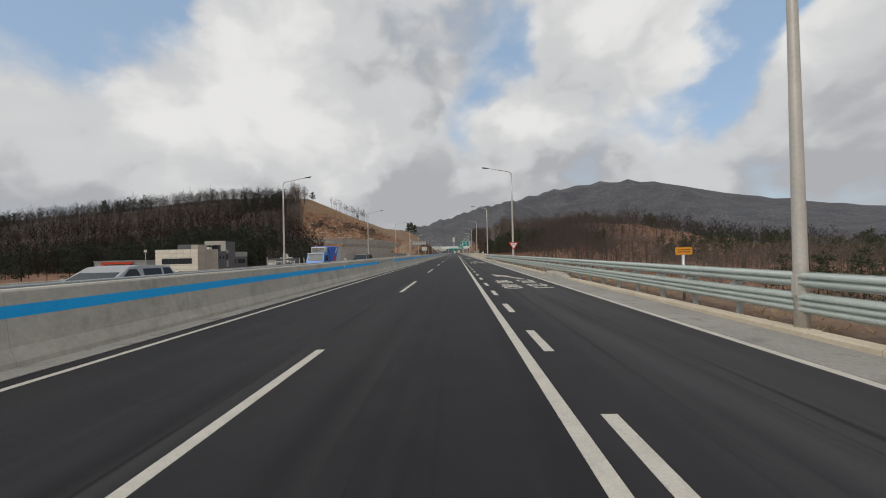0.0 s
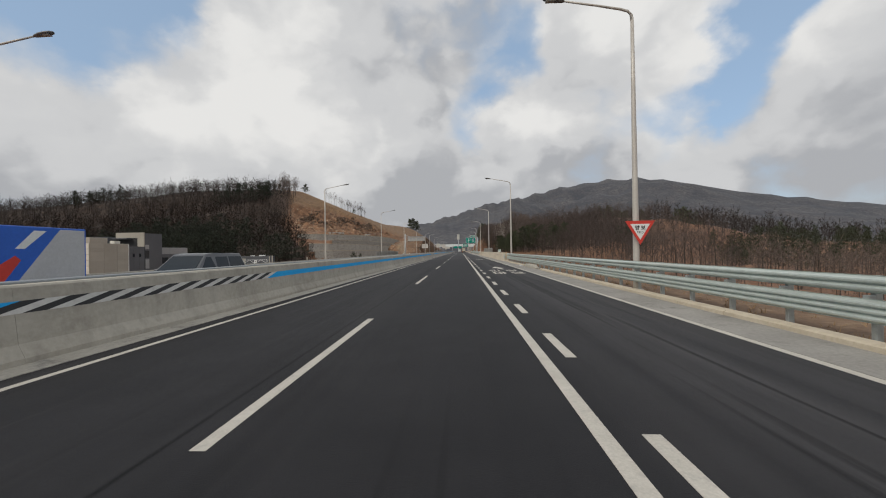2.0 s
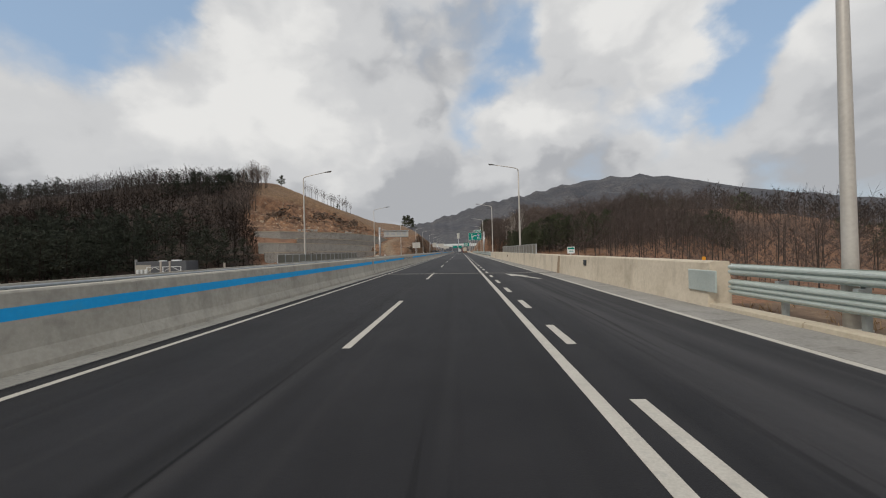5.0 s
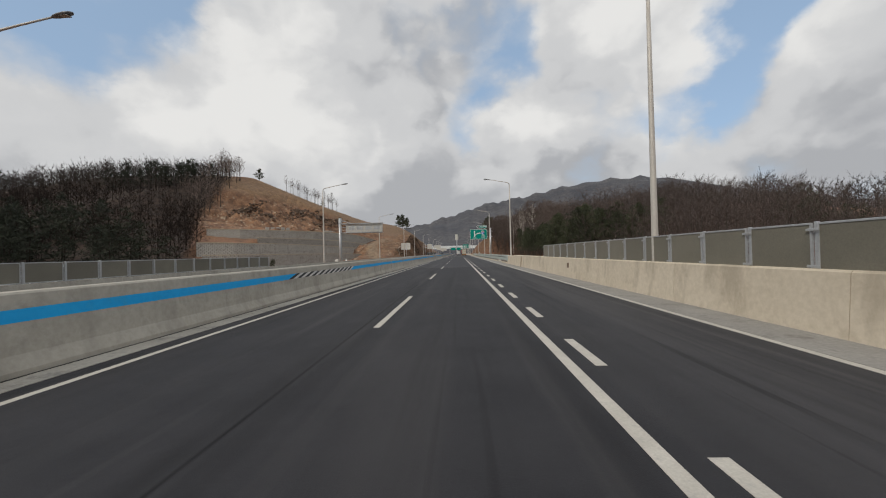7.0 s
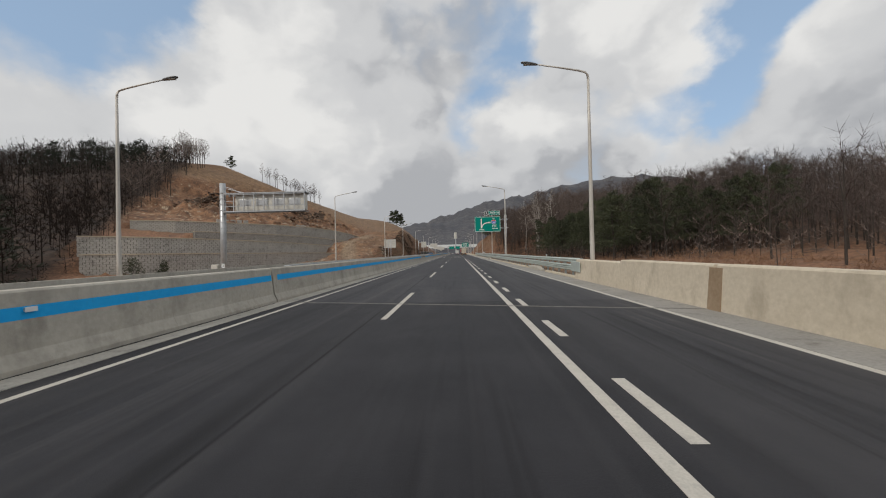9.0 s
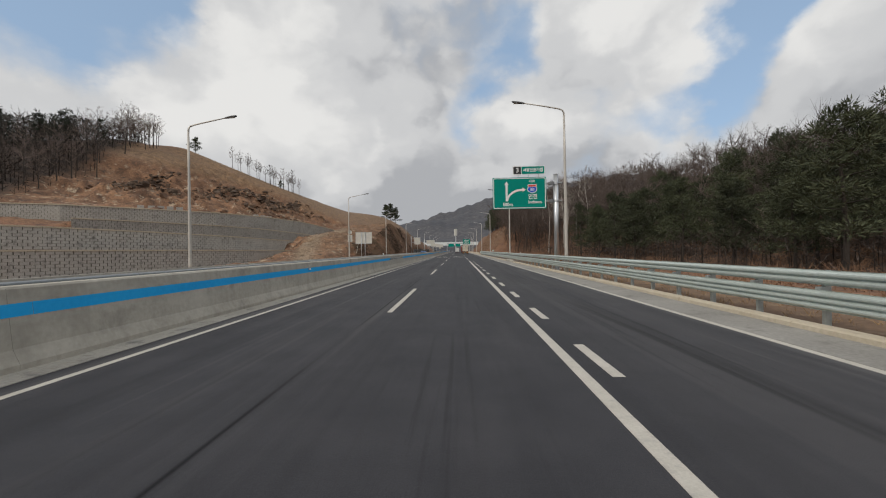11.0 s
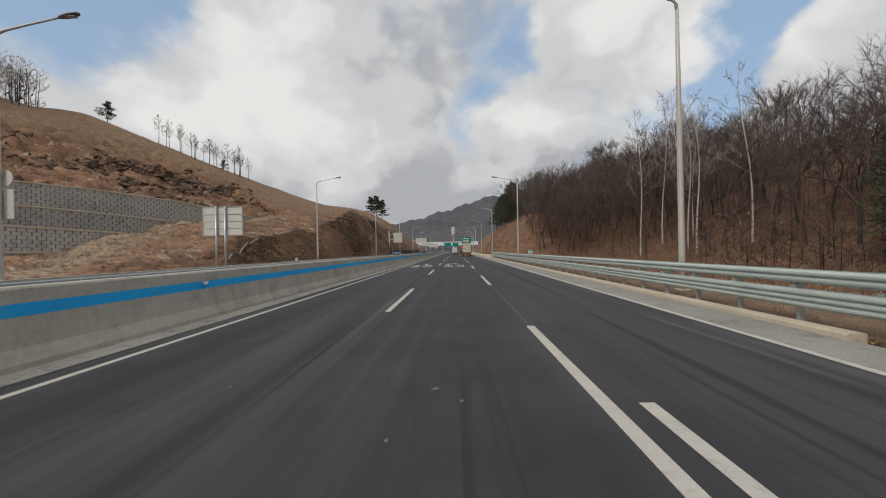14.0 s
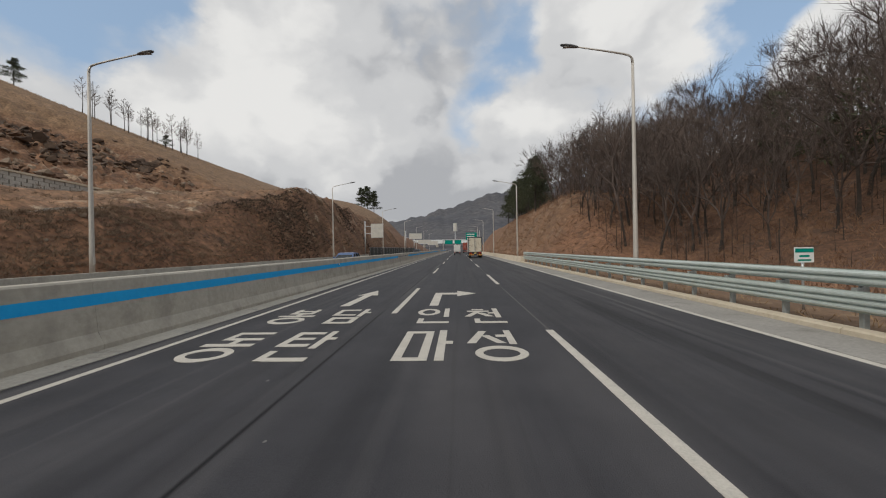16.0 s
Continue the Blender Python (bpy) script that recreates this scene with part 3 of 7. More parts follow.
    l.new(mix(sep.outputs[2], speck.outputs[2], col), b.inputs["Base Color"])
    return m


def build_ground():
    """One sheet, fine beside the road and coarse towards the horizon."""
    xs = np.concatenate([-np.geomspace(4500, 190, 46), np.arange(-185, -110, 4.0), np.arange(-110, -19, 1.15), np.arange(-19, 8, 3.0),
                         np.arange(8, 80, 1.8), np.arange(80, 190, 5.0), np.geomspace(195, 4500, 46)])
    ys = np.concatenate([-np.geomspace(4500, 60, 22), np.arange(-50, 180, 5.0), np.arange(180, 250, 1.7), np.arange(250, 356, 1.1), np.arange(356, 400, 1.8), np.arange(400, 640, 6.0), np.geomspace(650, 4500, 60)])
    gx, gy = np.meshgrid(xs, ys, indexing="ij")
    gz = ground_height(gx, gy)
    nx, ny = len(xs), len(ys)
    idx = np.arange(nx * ny).reshape(nx, ny)
    quads = np.stack([idx[:-1, :-1], idx[1:, :-1], idx[1:, 1:], idx[:-1, 1:]], -1).reshape(-1, 4)
    me = bpy.data.meshes.new("ground")
    me.from_pydata(np.stack([gx, gy, gz], -1).reshape(-1, 3).tolist(), [], quads.tolist())
    for p in me.polygons:
        p.use_smooth = True
    d = np.hypot(gx, gy)
    cutting = step(235, 258, gy) * step(440, 385, gy) * step(-135, -112, gx) * (gx < -19) * np.where(gy < 303, step(-25.5, -27.5, gx), 0.75)
    upper = step(-2, 2, gz - np.interp(gx, [-130, -113, -92, -80, -69, -45], [40, 36, 31, 27, 21, 13])) * (gx < -40) * (gx > -150) * (gy > 250)
    grass = np.clip(upper * step(-150, -128, gx) + 0.35 * step(-27, -29, gx) * step(-40, -33, gx) * step(250, 262, gy) * step(640, 560, gy), 0, 1)
    right_cut = step(300, 318, gy) * step(430, 380, gy) * (gx > 8) * step(26, 17, gx)
    low_left = 0.8 * step(-68, -58, gx) * (gx < -19) * step(140, 175, gy) * step(260, 235, gy)
    soil = np.clip(cutting * (1 - 0.6 * upper) + 0.75 * right_cut + low_left, 0, 1)
    grass = np.clip(grass + 0.4 * right_cut, 0, 1)
    # distance mask of the painted haze tint
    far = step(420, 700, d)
    side, _ = wall_side([(-27, 236), (-33, 252), (-38, 270), (-39, 290), (-38, 306)], gx, gy)
    track = np.clip(0.85 * step(3.0, 1.2, np.abs(side)) * step(310, 298, gy), 0, 1)
    # where leaf litter and painted tree shade darken the wood floor
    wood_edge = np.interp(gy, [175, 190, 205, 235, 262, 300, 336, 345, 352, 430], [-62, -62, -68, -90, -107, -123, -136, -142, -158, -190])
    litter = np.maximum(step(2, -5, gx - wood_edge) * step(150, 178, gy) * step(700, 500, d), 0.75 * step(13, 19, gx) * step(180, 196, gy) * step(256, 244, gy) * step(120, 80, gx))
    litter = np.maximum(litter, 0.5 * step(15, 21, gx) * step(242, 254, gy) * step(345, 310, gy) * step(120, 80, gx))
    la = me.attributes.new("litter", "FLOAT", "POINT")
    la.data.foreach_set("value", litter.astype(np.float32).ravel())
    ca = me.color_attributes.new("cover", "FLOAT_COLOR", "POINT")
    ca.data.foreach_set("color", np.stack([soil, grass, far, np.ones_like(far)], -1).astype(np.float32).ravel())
    ta = me.attributes.new("track", "FLOAT", "POINT")
    ta.data.foreach_set("value", track.astype(np.float32).ravel())
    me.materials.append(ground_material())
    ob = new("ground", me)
    tagged(ob, "dry winter hills of brown soil, dead grass and leaf litter", "ground", kind="structure")


build_ground()

# ---- road ----
Y0, Y1 = -60.0, 640.0
road = structure("road", Geo().box(-6.46, 5.16, Y0, 104.6, -0.5, 0.0), ASPHALT_NEW, "nearly black new asphalt carriageway with worn wheel tracks", "road")
structure("road_bridge_deck", Geo().box(-6.46, 5.16, 104.6, 152.2, -0.5, 0.0), ASPHALT_DECK, "dark asphalt bridge deck with worn wheel tracks", "road")
structure("road_beyond_joint", Geo().box(-6.46, 5.16, 152.2, Y1, -0.5, 0.0), ASPHALT, "dark grey asphalt carriageway with worn wheel tracks", "road")
structure("road_opposite", Geo().box(-18.3, -8.35, Y0, Y1, -0.5, 0.0), ASPHALT, "dark grey asphalt carriageway behind the median barrier", "road")
structure("pavement_gutter", Geo().box(-7.05, -6.46, Y0, Y1, -0.5, 0.012), GUTTER, "dusty pale concrete gutter strip along the median barrier", "gutter")
structure("pavement_shoulder", Geo().box(5.16, 6.40, Y0, Y1, -0.5, 0.004), SHOULDER, "rough pale grey concrete shoulder beside the guardrail", "shoulder")


def kerb():
    """A low kerb with concrete drain chutes, broken where water runs off."""
    k = thing("kerb", "low beige concrete kerb under the guardrail", "kerb", kind="structure")
    rnd = random.Random(4)
    chutes = [(22.2, 27.6), (63.6, 69.2), (171, 176.5), (220.6, 226.6)]
    for a, b in ((Y0, 87), (161.5, 300)):
        y = a
        while y < b - 0.2:
            e = min(y + 2.0, b)
            if not any(p < e and y < q for p, q in chutes):
                j = rnd.uniform(-0.012, 0.012)
                part("kerb_stone", Geo().prism([(6.34 + j, -0.2), (6.70, -0.2), (6.70, 0.11), (6.41 + j, 0.12), (6.36 + j, 0.09)], y + 0.008, e - 0.008), KERB, k)
            y = e
    for p, q in chutes:
        g = Geo()
        rings = 13
        for i in range(rings):
            u = i / (rings - 1)
            w = min(1.0, u * 3.5, (1 - u) * 5.0)
            w = w * w * (3 - 2 * w)
            x0, h = 6.34 - 0.13 * w, 0.115 + 0.20 * w
            g.v += [(x0, p + (q - p) * u, -0.2), (x0 + 0.01, p + (q - p) * u, h * 0.7), (x0 + 0.06, p + (q - p) * u, h), (6.62, p + (q - p) * u, h + 0.015), (6.74, p + (q - p) * u, -0.2)]
        for i in range(rings - 1):
            g.f += [(i * 5 + k, (i + 1) * 5 + k, (i + 1) * 5 + (k + 1) % 5, i * 5 + (k + 1) % 5) for k in range(5)]
        g.f += [(0, 1, 2, 3, 4), tuple(range(len(g.v) - 1, len(g.v) - 6, -1))]
        part("raised_kerb", g, CONCRETE, k, "raised smooth concrete kerb piece")


kerb()
structure("road_verge", Geo().box(6.70, 9.0, Y0, 87.2, -0.6, 0.03).box(6.70, 9.0, 161.4, Y1, -0.6, 0.03),
          material("verge_soil", (0.10, 0.058, 0.035), (0.22, 0.14, 0.085), 6, 0.6, 0.95, 0.6, wear=(0.28, 0.20, 0.125)), "bare brown verge with dry dead grass", "verge")

# lines
TH = 0.004


def marking(name, outline, label=""):
    return part(name, Geo().slab(outline, 0.0, TH), PAINT, road, label)


def stripe(name, x, wide, y0, y1, label=""):
    w = wide / 2
    return marking(name, [(x - w, y0), (x + w, y0), (x + w, y1), (x - w, y1)], label)


CYCLE, DASH, FIRST = 16.49, 6.45, 6.92
stripe("edge_line", -6.015, 0.13, Y0, Y1, "solid white edge line by the median")
stripe("edge_line", 5.07, 0.15, Y0, Y1, "solid white edge line by the shoulder")
stripe("lane_line", 1.17, 0.17, Y0, 229.1, "solid white lane line")
for i in range(-4, 36):
    e = FIRST + CYCLE * i
    stripe("lane_dash", -2.395, 0.15, e - DASH, e)
    if i > 13:
        stripe("lane_dash", 1.17, 0.15, e + 7.8 - DASH, e + 7.8)
for i in range(-10, 53):
    e = 4.08 + 4.245 * i
    if e < 229:
        stripe("short_dash", 1.61, 0.17, e - 1.72, e)
for x in (-9.3, -17.2):
    part("edge_line", Geo().slab([(x - 0.07, Y0), (x + 0.07, Y0), (x + 0.07, Y1), (x - 0.07, Y1)], 0, TH), PAINT, bpy.data.objects["road_opposite"])
for i in range(-4, 36):
    e = 3.0 + CYCLE * i
    part("lane_dash", Geo().slab([(-13.3, e - DASH), (-13.15, e - DASH), (-13.15, e), (-13.3, e)], 0, TH), PAINT, bpy.data.objects["road_opposite"])


# letters painted on the road, drawn by strokes in a unit box; a ring is (cx, cy, rx, ry)
def bar(x0, y0, x1, y1):
    return ("bar", x0, y0, x1, y1)


LETTERS = {
    "dong": [bar(.12, .90, .95, .98), bar(.12, .66, .26, .98), bar(.12, .66, .95, .74), bar(.44, .5, .58, .68), bar(0, .44, 1, .53), ("ring", .5, .19, .46, .2)],
    "tan": [bar(.0, .88, .6, .97), bar(.0, .66, .55, .74), bar(.0, .42, .14, .97), bar(.0, .42, .62, .51), bar(.70, .36, .84, 1.0), bar(.84, .66, 1.0, .74), bar(.08, .0, .22, .28), bar(.08, .0, .95, .09)],
    "bong": [bar(.16, .62, .30, .99), bar(.70, .62, .84, .99), bar(.16, .80, .84, .87), bar(.16, .62, .84, .70), bar(.43, .5, .57, .62), bar(.0, .44, 1, .52), ("ring", .5, .19, .46, .2)],
    "dam": [bar(.0, .88, .6, .97), bar(.0, .52, .14, .97), bar(.0, .52, .64, .60), bar(.72, .44, .86, 1.0), bar(.86, .68, 1.0, .76), bar(.12, .0, .26, .36), bar(.72, .0, .86, .36), bar(.12, .0, .86, .08), bar(.12, .29, .86, .37)],
    "ma": [bar(.0, .0, .16, .96), bar(.44, .0, .60, .96), bar(.0, .0, .60, .08), bar(.0, .88, .60, .96), bar(.72, .0, .88, 1.0), bar(.88, .48, 1.02, .57)],
    "seong": [("slant", .27, .98, .0, .52), ("slant", .30, .80, .58, .52), bar(.72, .48, .86, 1.0), bar(.52, .74, .74, .82), ("ring", .5, .21, .46, .21)],
    "in": [("ring", .32, .74, .32, .24), bar(.76, .38, .90, 1.0), bar(.12, .0, .26, .28), bar(.12, .0, .92, .09)],
    "cheon": [bar(.14, .90, .48, .97), bar(.0, .76, .62, .84), ("slant", .31, .78, .0, .42), ("slant", .33, .68, .60, .42), bar(.74, .34, .88, 1.0), bar(.58, .62, .76, .70), bar(.16, .0, .30, .26), bar(.16, .0, .95, .09)],
}


def road_letter(key, x0, y0, w, h, slide=0.0):
    """A letter w wide and h long along the road; slide: how far its far end leans sideways."""
    g = Geo()
    at = lambda u, v: (x0 + u * w + slide * v, y0 + v * h)
    for rank, s in enumerate(LETTERS[key]):
        top = TH + 0.0009 * rank
        if s[0] == "bar":
            _, a, b, c, d = s
            g.slab([at(a, b), at(c, b), at(c, d), at(a, d)], 0, top)
        elif s[0] == "slant":
            _, a, b, c, d = s
            k = 0.085
            lo, hi = ((a, b), (c, d))
            g.slab([at(c - k, d), at(c + k, d), at(a + k, b), at(a - k, b)], 0, top)
        else:
            _, cx, cy, rx, ry = s
            n = 28
            for i in range(n):
                p, q = 2 * math.pi * i / n, 2 * math.pi * (i + 1) / n
                ring = lambda r, f, t: at(cx + (rx - r) * math.cos(t), cy + (ry - f) * math.sin(t))
                g.slab([ring(0, 0, p), ring(0, 0, q), ring(0.14, 0.085, q), ring(0.14, 0.085, p)], 0, top)
    bm = bmesh.new()
    me = g.mesh("road_letter", PAINT)
    bm.from_mesh(me)
    bmesh.ops.remove_doubles(bm, verts=bm.verts[:], dist=0.0005)
    bm.to_mesh(me)
    bm.free()
    part("road_letter", me, PAINT, road, "white letter painted on the asphalt")


for key, x, y, h in (("dong", -5.36, 259.95, 2.15), ("tan", -3.96, 259.95, 2.15), ("bong", -5.36, 262.98, 2.1), ("dam", -3.98, 262.95, 2.1),
                     ("ma", -1.73, 259.95, 2.15), ("seong", -0.45, 259.9, 2.15), ("in", -1.76, 262.9, 2.1), ("cheon", -0.45, 262.85, 2.05),
                     ("dong", 2.24, 17.65, 2.2), ("tan", 3.60, 17.65, 2.2), ("bong", 2.22, 20.6, 2.18), ("dam", 3.52, 20.62, 2.18),
                     ("ma", 2.33, 57.6, 2.3), ("seong", 3.68, 57.55, 2.25), ("in", 2.24, 60.75, 2.3), ("cheon", 3.58, 60.68, 2.1)):
    road_letter(key, x, y, 0.93, h)


def merge_arrow(tip, tail, wide, head):
    """An arrow from tail to tip, with a broad flat-based head."""
    (tx, ty), (bx, by) = tip, tail
    hy = ty - head
    k = (hy - by) / (ty - by)
    hx = bx + (tx - bx) * k
    marking("road_arrow", [(bx - 0.14, by), (bx + 0.14, by), (hx + 0.14, hy), (hx + wide / 2, hy - 0.05), (tx, ty), (hx - wide / 2, hy - 0.05), (hx - 0.14, hy)], "white merge arrow painted on the asphalt")


merge_arrow((2.62, 28.7), (4.05, 23.6), 1.05, 2.4)
merge_arrow((3.2, 68.65), (3.55, 63.8), 1.1, 2.4)
merge_arrow((2.75, 103.1), (4.1, 98.0), 1.05, 2.4)
merge_arrow((-4.0, 270.0), (-4.14, 265.7), 0.75, 1.6)
marking("road_arrow", [(-1.55, 265.6), (-1.28, 265.6), (-1.28, 268.35), (-0.72, 268.35), (-0.72, 267.8), (-0.02, 268.6), (-0.72, 269.5), (-0.72, 268.9), (-1.55, 268.9)], "white turn arrow painted on the asphalt")

# what is left of a scraped-off line, and pale splashes spilt along the lanes
GHOST = material("scraped_line", (0.060, 0.058, 0.058), (0.105, 0.100, 0.096), 14, 0.5, 0.85, 0.2)
for i in range(14, 20):
    e = FIRST + CYCLE * i + 7.8
    part("scraped_line", Geo().slab([(1.15, e - CYCLE), (1.19, e - CYCLE), (1.185, e - DASH - 0.3), (1.155, e - DASH - 0.3)], 0.0, 0.003), GHOST, road, "faint trace of a scraped-off line")


def splash(x, y, size, seed):
    """A small irregular pale stain, drawn out along the road, with a few drops round it."""
    rnd = random.Random(seed)
    g = Geo()
    for k in range(1 + int(size > 0.04) * 3):
        r = size * (1 if k == 0 else rnd.uniform(0.15, 0.35))
        cx, cy = (x, y) if k == 0 else (x + rnd.uniform(-1, 1) * size * 2, y + rnd.uniform(-2, 4) * size)
        n = 11
        g.slab([(cx + r * rnd.uniform(0.45, 1.0) * math.cos(6.283 * i / n), cy + r * rnd.uniform(0.7, 1.5) * math.sin(6.283 * i / n)) for i in range(n)], 0.0, 0.003)
    part("paint_splash", g, SPLASH, bpy.data.objects["road_beyond_joint"], "pale dried splash on the asphalt")


SPLASH = material("dried_splash", (0.09, 0.088, 0.086), (0.20, 0.196, 0.19), 22, 6.0, 0.85, 0.1)
rs = random.Random(61)
for i, (x, y) in enumerate([(-0.60, 217.5), (-0.58, 218.8), (-0.57, 221.8), (-0.88, 219.6), (-1.09, 224.0), (-0.40, 224.9), (-0.36, 228.0), (-0.72, 225.3), (-3.36, 225.4), (-0.84, 228.4),
                           (-0.61, 233.6), (0.47, 233.6), (-0.27, 235.2), (0.49, 235.5), (1.03, 236.1), (1.53, 237.5), (2.32, 239.0), (-0.42, 238.3), (-1.78, 236.4), (-0.71, 243.3), (-1.0, 241.6),
                           (0.18, 242.1), (-1.64, 241.0), (1.69, 245.3), (2.75, 243.3), (-0.23, 240.6), (0.1, 241.1), (-3.42, 252.9), (-1.6, 252.0), (-1.4, 252.2), (-0.54, 253.2), (-1.53, 249.8),
                           (-1.11, 248.8), (-0.05, 250.1), (-1.78, 248.5), (-2.42, 257.5), (-3.2, 259.1)]):
    splash(x, y, rs.choice((0.015, 0.02, 0.03, 0.045)), i)

# expansion joints of the bridge
for x0, y, wide in ((-6.9, 106.0, 0.55), (-6.9, 152.95, 0.14)):
    dy = -2.6 if wide > 0.3 else -3.1
    g = Geo().slab([(x0, y - wide), (6.3, y + dy - wide), (6.3, y + dy), (x0, y)], 0.0, 0.006)
    part("expansion_joint", g, material("joint_mortar", (0.10, 0.095, 0.087), (0.25, 0.23, 0.205), 7, 0.7, 0.9, 0.3, wear=(0.06, 0.058, 0.055)), road, "pale mortar expansion joint across the lanes")
    g = Geo().slab([(x0, y - wide * 0.55), (6.3, y + dy - wide * 0.55), (6.3, y + dy - wide * 0.42), (x0, y - wide * 0.42)], 0.004, 0.009)
    part("joint_gap", g, DARK_STEEL, road)



# ---- median barrier ----
def near_face(z):
    """The x of the barrier's face at a height."""
    return float(np.interp(z, [0, 0.1, 0.32, 1.22], [-7.0, -7.0, -7.11, -7.21]))


BARRIER = [(-7.0, 0.0), (-7.0, 0.10), (-7.11, 0.32), (-7.21, 1.22), (-7.245, 1.255), (-7.58, 1.255), (-7.61, 1.22), (-7.68, 0.0)]


def median_barrier():
    b = thing("median_barrier", "grey concrete median barrier with a blue painted stripe", "barrier", kind="structure")
    rnd = random.Random(7)
    prof = BARRIER[::-1]
    y = -48.0
    joints = [105.78, 152.75]
    while y < 470:
        e = y + 6.0
        for j in joints:
            if y < j - 0.5 < e:
                e = j
        j = rnd.uniform(-0.005, 0.005)
        part("barrier_segment", Geo().prism([(x, z + (j if z > 1 else 0)) for x, z in prof], y + 0.002, e - (0.10 if e in joints else 0.002)), CONCRETE, b)
        y = e
    chevrons = [(35.3 + 86.6 * k, 43.95 + 86.6 * k) for k in range(-1, 5)]

    def patch(y0, y1, lean0, lean1, mat, name):
        z0, z1 = 0.80, 1.0
        a, c = near_face(z0) + 0.004, near_face(z1) + 0.004
        ring = [(a, y0, z0), (a, y1, z0), (c, y1 + lean1, z1), (c, y0 + lean0, z1)]
        part(name, Geo().add(ring + [(x - 0.03, y, z) for x, y, z in ring], [(0, 1, 2, 3), (7, 6, 5, 4), (0, 4, 5, 1), (1, 5, 6, 2), (2, 6, 7, 3), (3, 7, 4, 0)]), mat, b)

    lean, y, after = 0.80, -48.0, 0.0
    for c0, c1 in chevrons + [(470, 471)]:
        while y < c0 and y < 470:
            e, skip = min(y + 24, c0, 470), 0.0
            for j in joints:
                if y < j - 0.12 < e:
                    e, skip = j - 0.12, 0.45
            patch(y + 0.004, e - 0.004, after, lean if e == c0 and c0 < 470 else 0.0, BLUE_PAINT, "blue_stripe")
            y, after = e + skip, 0.0
        if c0 < 470:
            n = 11
            w = (c1 - c0) / (2 * n)
            for i in range(2 * n):
                patch(c0 + i * w, c0 + (i + 1) * w, lean, lean, BLACK_PAINT if i % 2 == 0 else WHITE_PAINT, "chevron_stripe")
            y, after = c1, lean
    return b


barrier = median_barrier()


def wavy_seam(y0, y1):
    """The open seam with crumbled mortar between barrier and gutter on the bridge; a raised dark strip paints its
    shadow.
    """
    g, rnd = Geo(), random.Random(12)
    y, w = y0, 0.04
    while y < y1:
        e, v = y + rnd.uniform(0.25, 0.6), min(0.075, max(0.02, w + rnd.uniform(-0.02, 0.02)))
        g.slab([(-7.02, y), (-6.995 + w, y), (-6.995 + v, e), (-7.02, e)], 0.0, 0.017)
        y, w = e, v
    part("seam", g, plain("seam_shadow", (0.022, 0.020, 0.018), 0.95), barrier, "dark strip for the shadow in the open seam at the barrier foot")


wavy_seam(105.4, 152.3)


def barrier_reflector(y):
    """A small white reflector on a bracket, on the blue stripe."""
    x = near_face(0.95)
    t = thing("barrier_reflector", "small white reflector screwed to the blue stripe", "reflector", (x, y, 0.95), group="reflectors on the median barrier")
    part("bracket", Geo().cbox(0.003, 0.05, -0.07, 0.07, -0.03, 0.03, 0.008), GALV, t)
    part("lens", Geo().cbox(0.05, 0.065, -0.09, 0.09, -0.04, 0.04, 0.006), SIGN_WHITE, t)
    return t


for y in (24.6, 69.3, 110.5, 144.8, 188.3, 230.6, 274.8, 318.0):
    barrier_reflector(y)

# barrier of the opposite carriageway, with its steel top rail
structure("barrier_opposite", Geo().prism([(-8.35, 0), (-7.80, 0), (-7.95, 1.20), (-8.2, 1.20)][::1], Y0, 470), CONCRETE, "grey concrete barrier of the opposite carriageway", "barrier")
tr = thing("barrier_top_rail", "dull blue-grey steel rail along the opposite barrier", "rail", kind="structure")
for y in range(-48, 100, 4):
    part("rail_length", Geo().cbox(-8.28, -7.92, y + 0.01, y + 3.99, 1.205, 1.275, 0.03), DULL_RAIL, tr)
for y in range(156, 247, 4):
    part("rail_length", Geo().cbox(-8.28, -7.92, y + 0.01, y + 3.99, 1.205, 1.275, 0.03), DULL_RAIL, tr)
structure("parapet_opposite", Geo().prism([(-18.75, -0.5), (-18.3, -0.5), (-18.35, 0.30), (-18.42, 0.82), (-18.68, 0.82)], Y0, 330), CONCRETE, "low grey concrete parapet beyond the opposite lanes", "parapet")


# ---- guardrails on the right ----
def wave_beam(y0, y1, zc, half, waves):
    """A folded steel beam: sheet bent in two or three waves."""
    p = [(0.0, -half), (0.012, -half + 0.012)]
    pitch = (2 * half - 0.05) / waves
    for k in range(waves):
        z = -half + 0.025 + k * pitch
        p += [(-0.068, z + pitch * 0.25), (-0.074, z + pitch * 0.5), (-0.068, z + pitch * 0.72)]
        if k < waves - 1:
            p += [(-0.008, z + pitch * 0.93), (-0.008, z + pitch * 1.07)]
    p += [(0.012, half - 0.012), (0.0, half)]
    back = [(x + 0.014, z) for x, z in p]
    ring = p + back[::-1]
    g = Geo()
    for k in range(len(p) - 1):
        quad = [p[k], back[k], back[k + 1], p[k + 1]]
        g.prism([(6.66 + x, zc + z) for x, z in quad], y0, y1)
    bm = bmesh.new()
    me = g.mesh("beam", RAIL_PAINT)
    bm.from_mesh(me)
    bmesh.ops.remove_doubles(bm, verts=bm.verts[:], dist=0.0005)
    bm.to_mesh(me)
    bm.free()
    return me


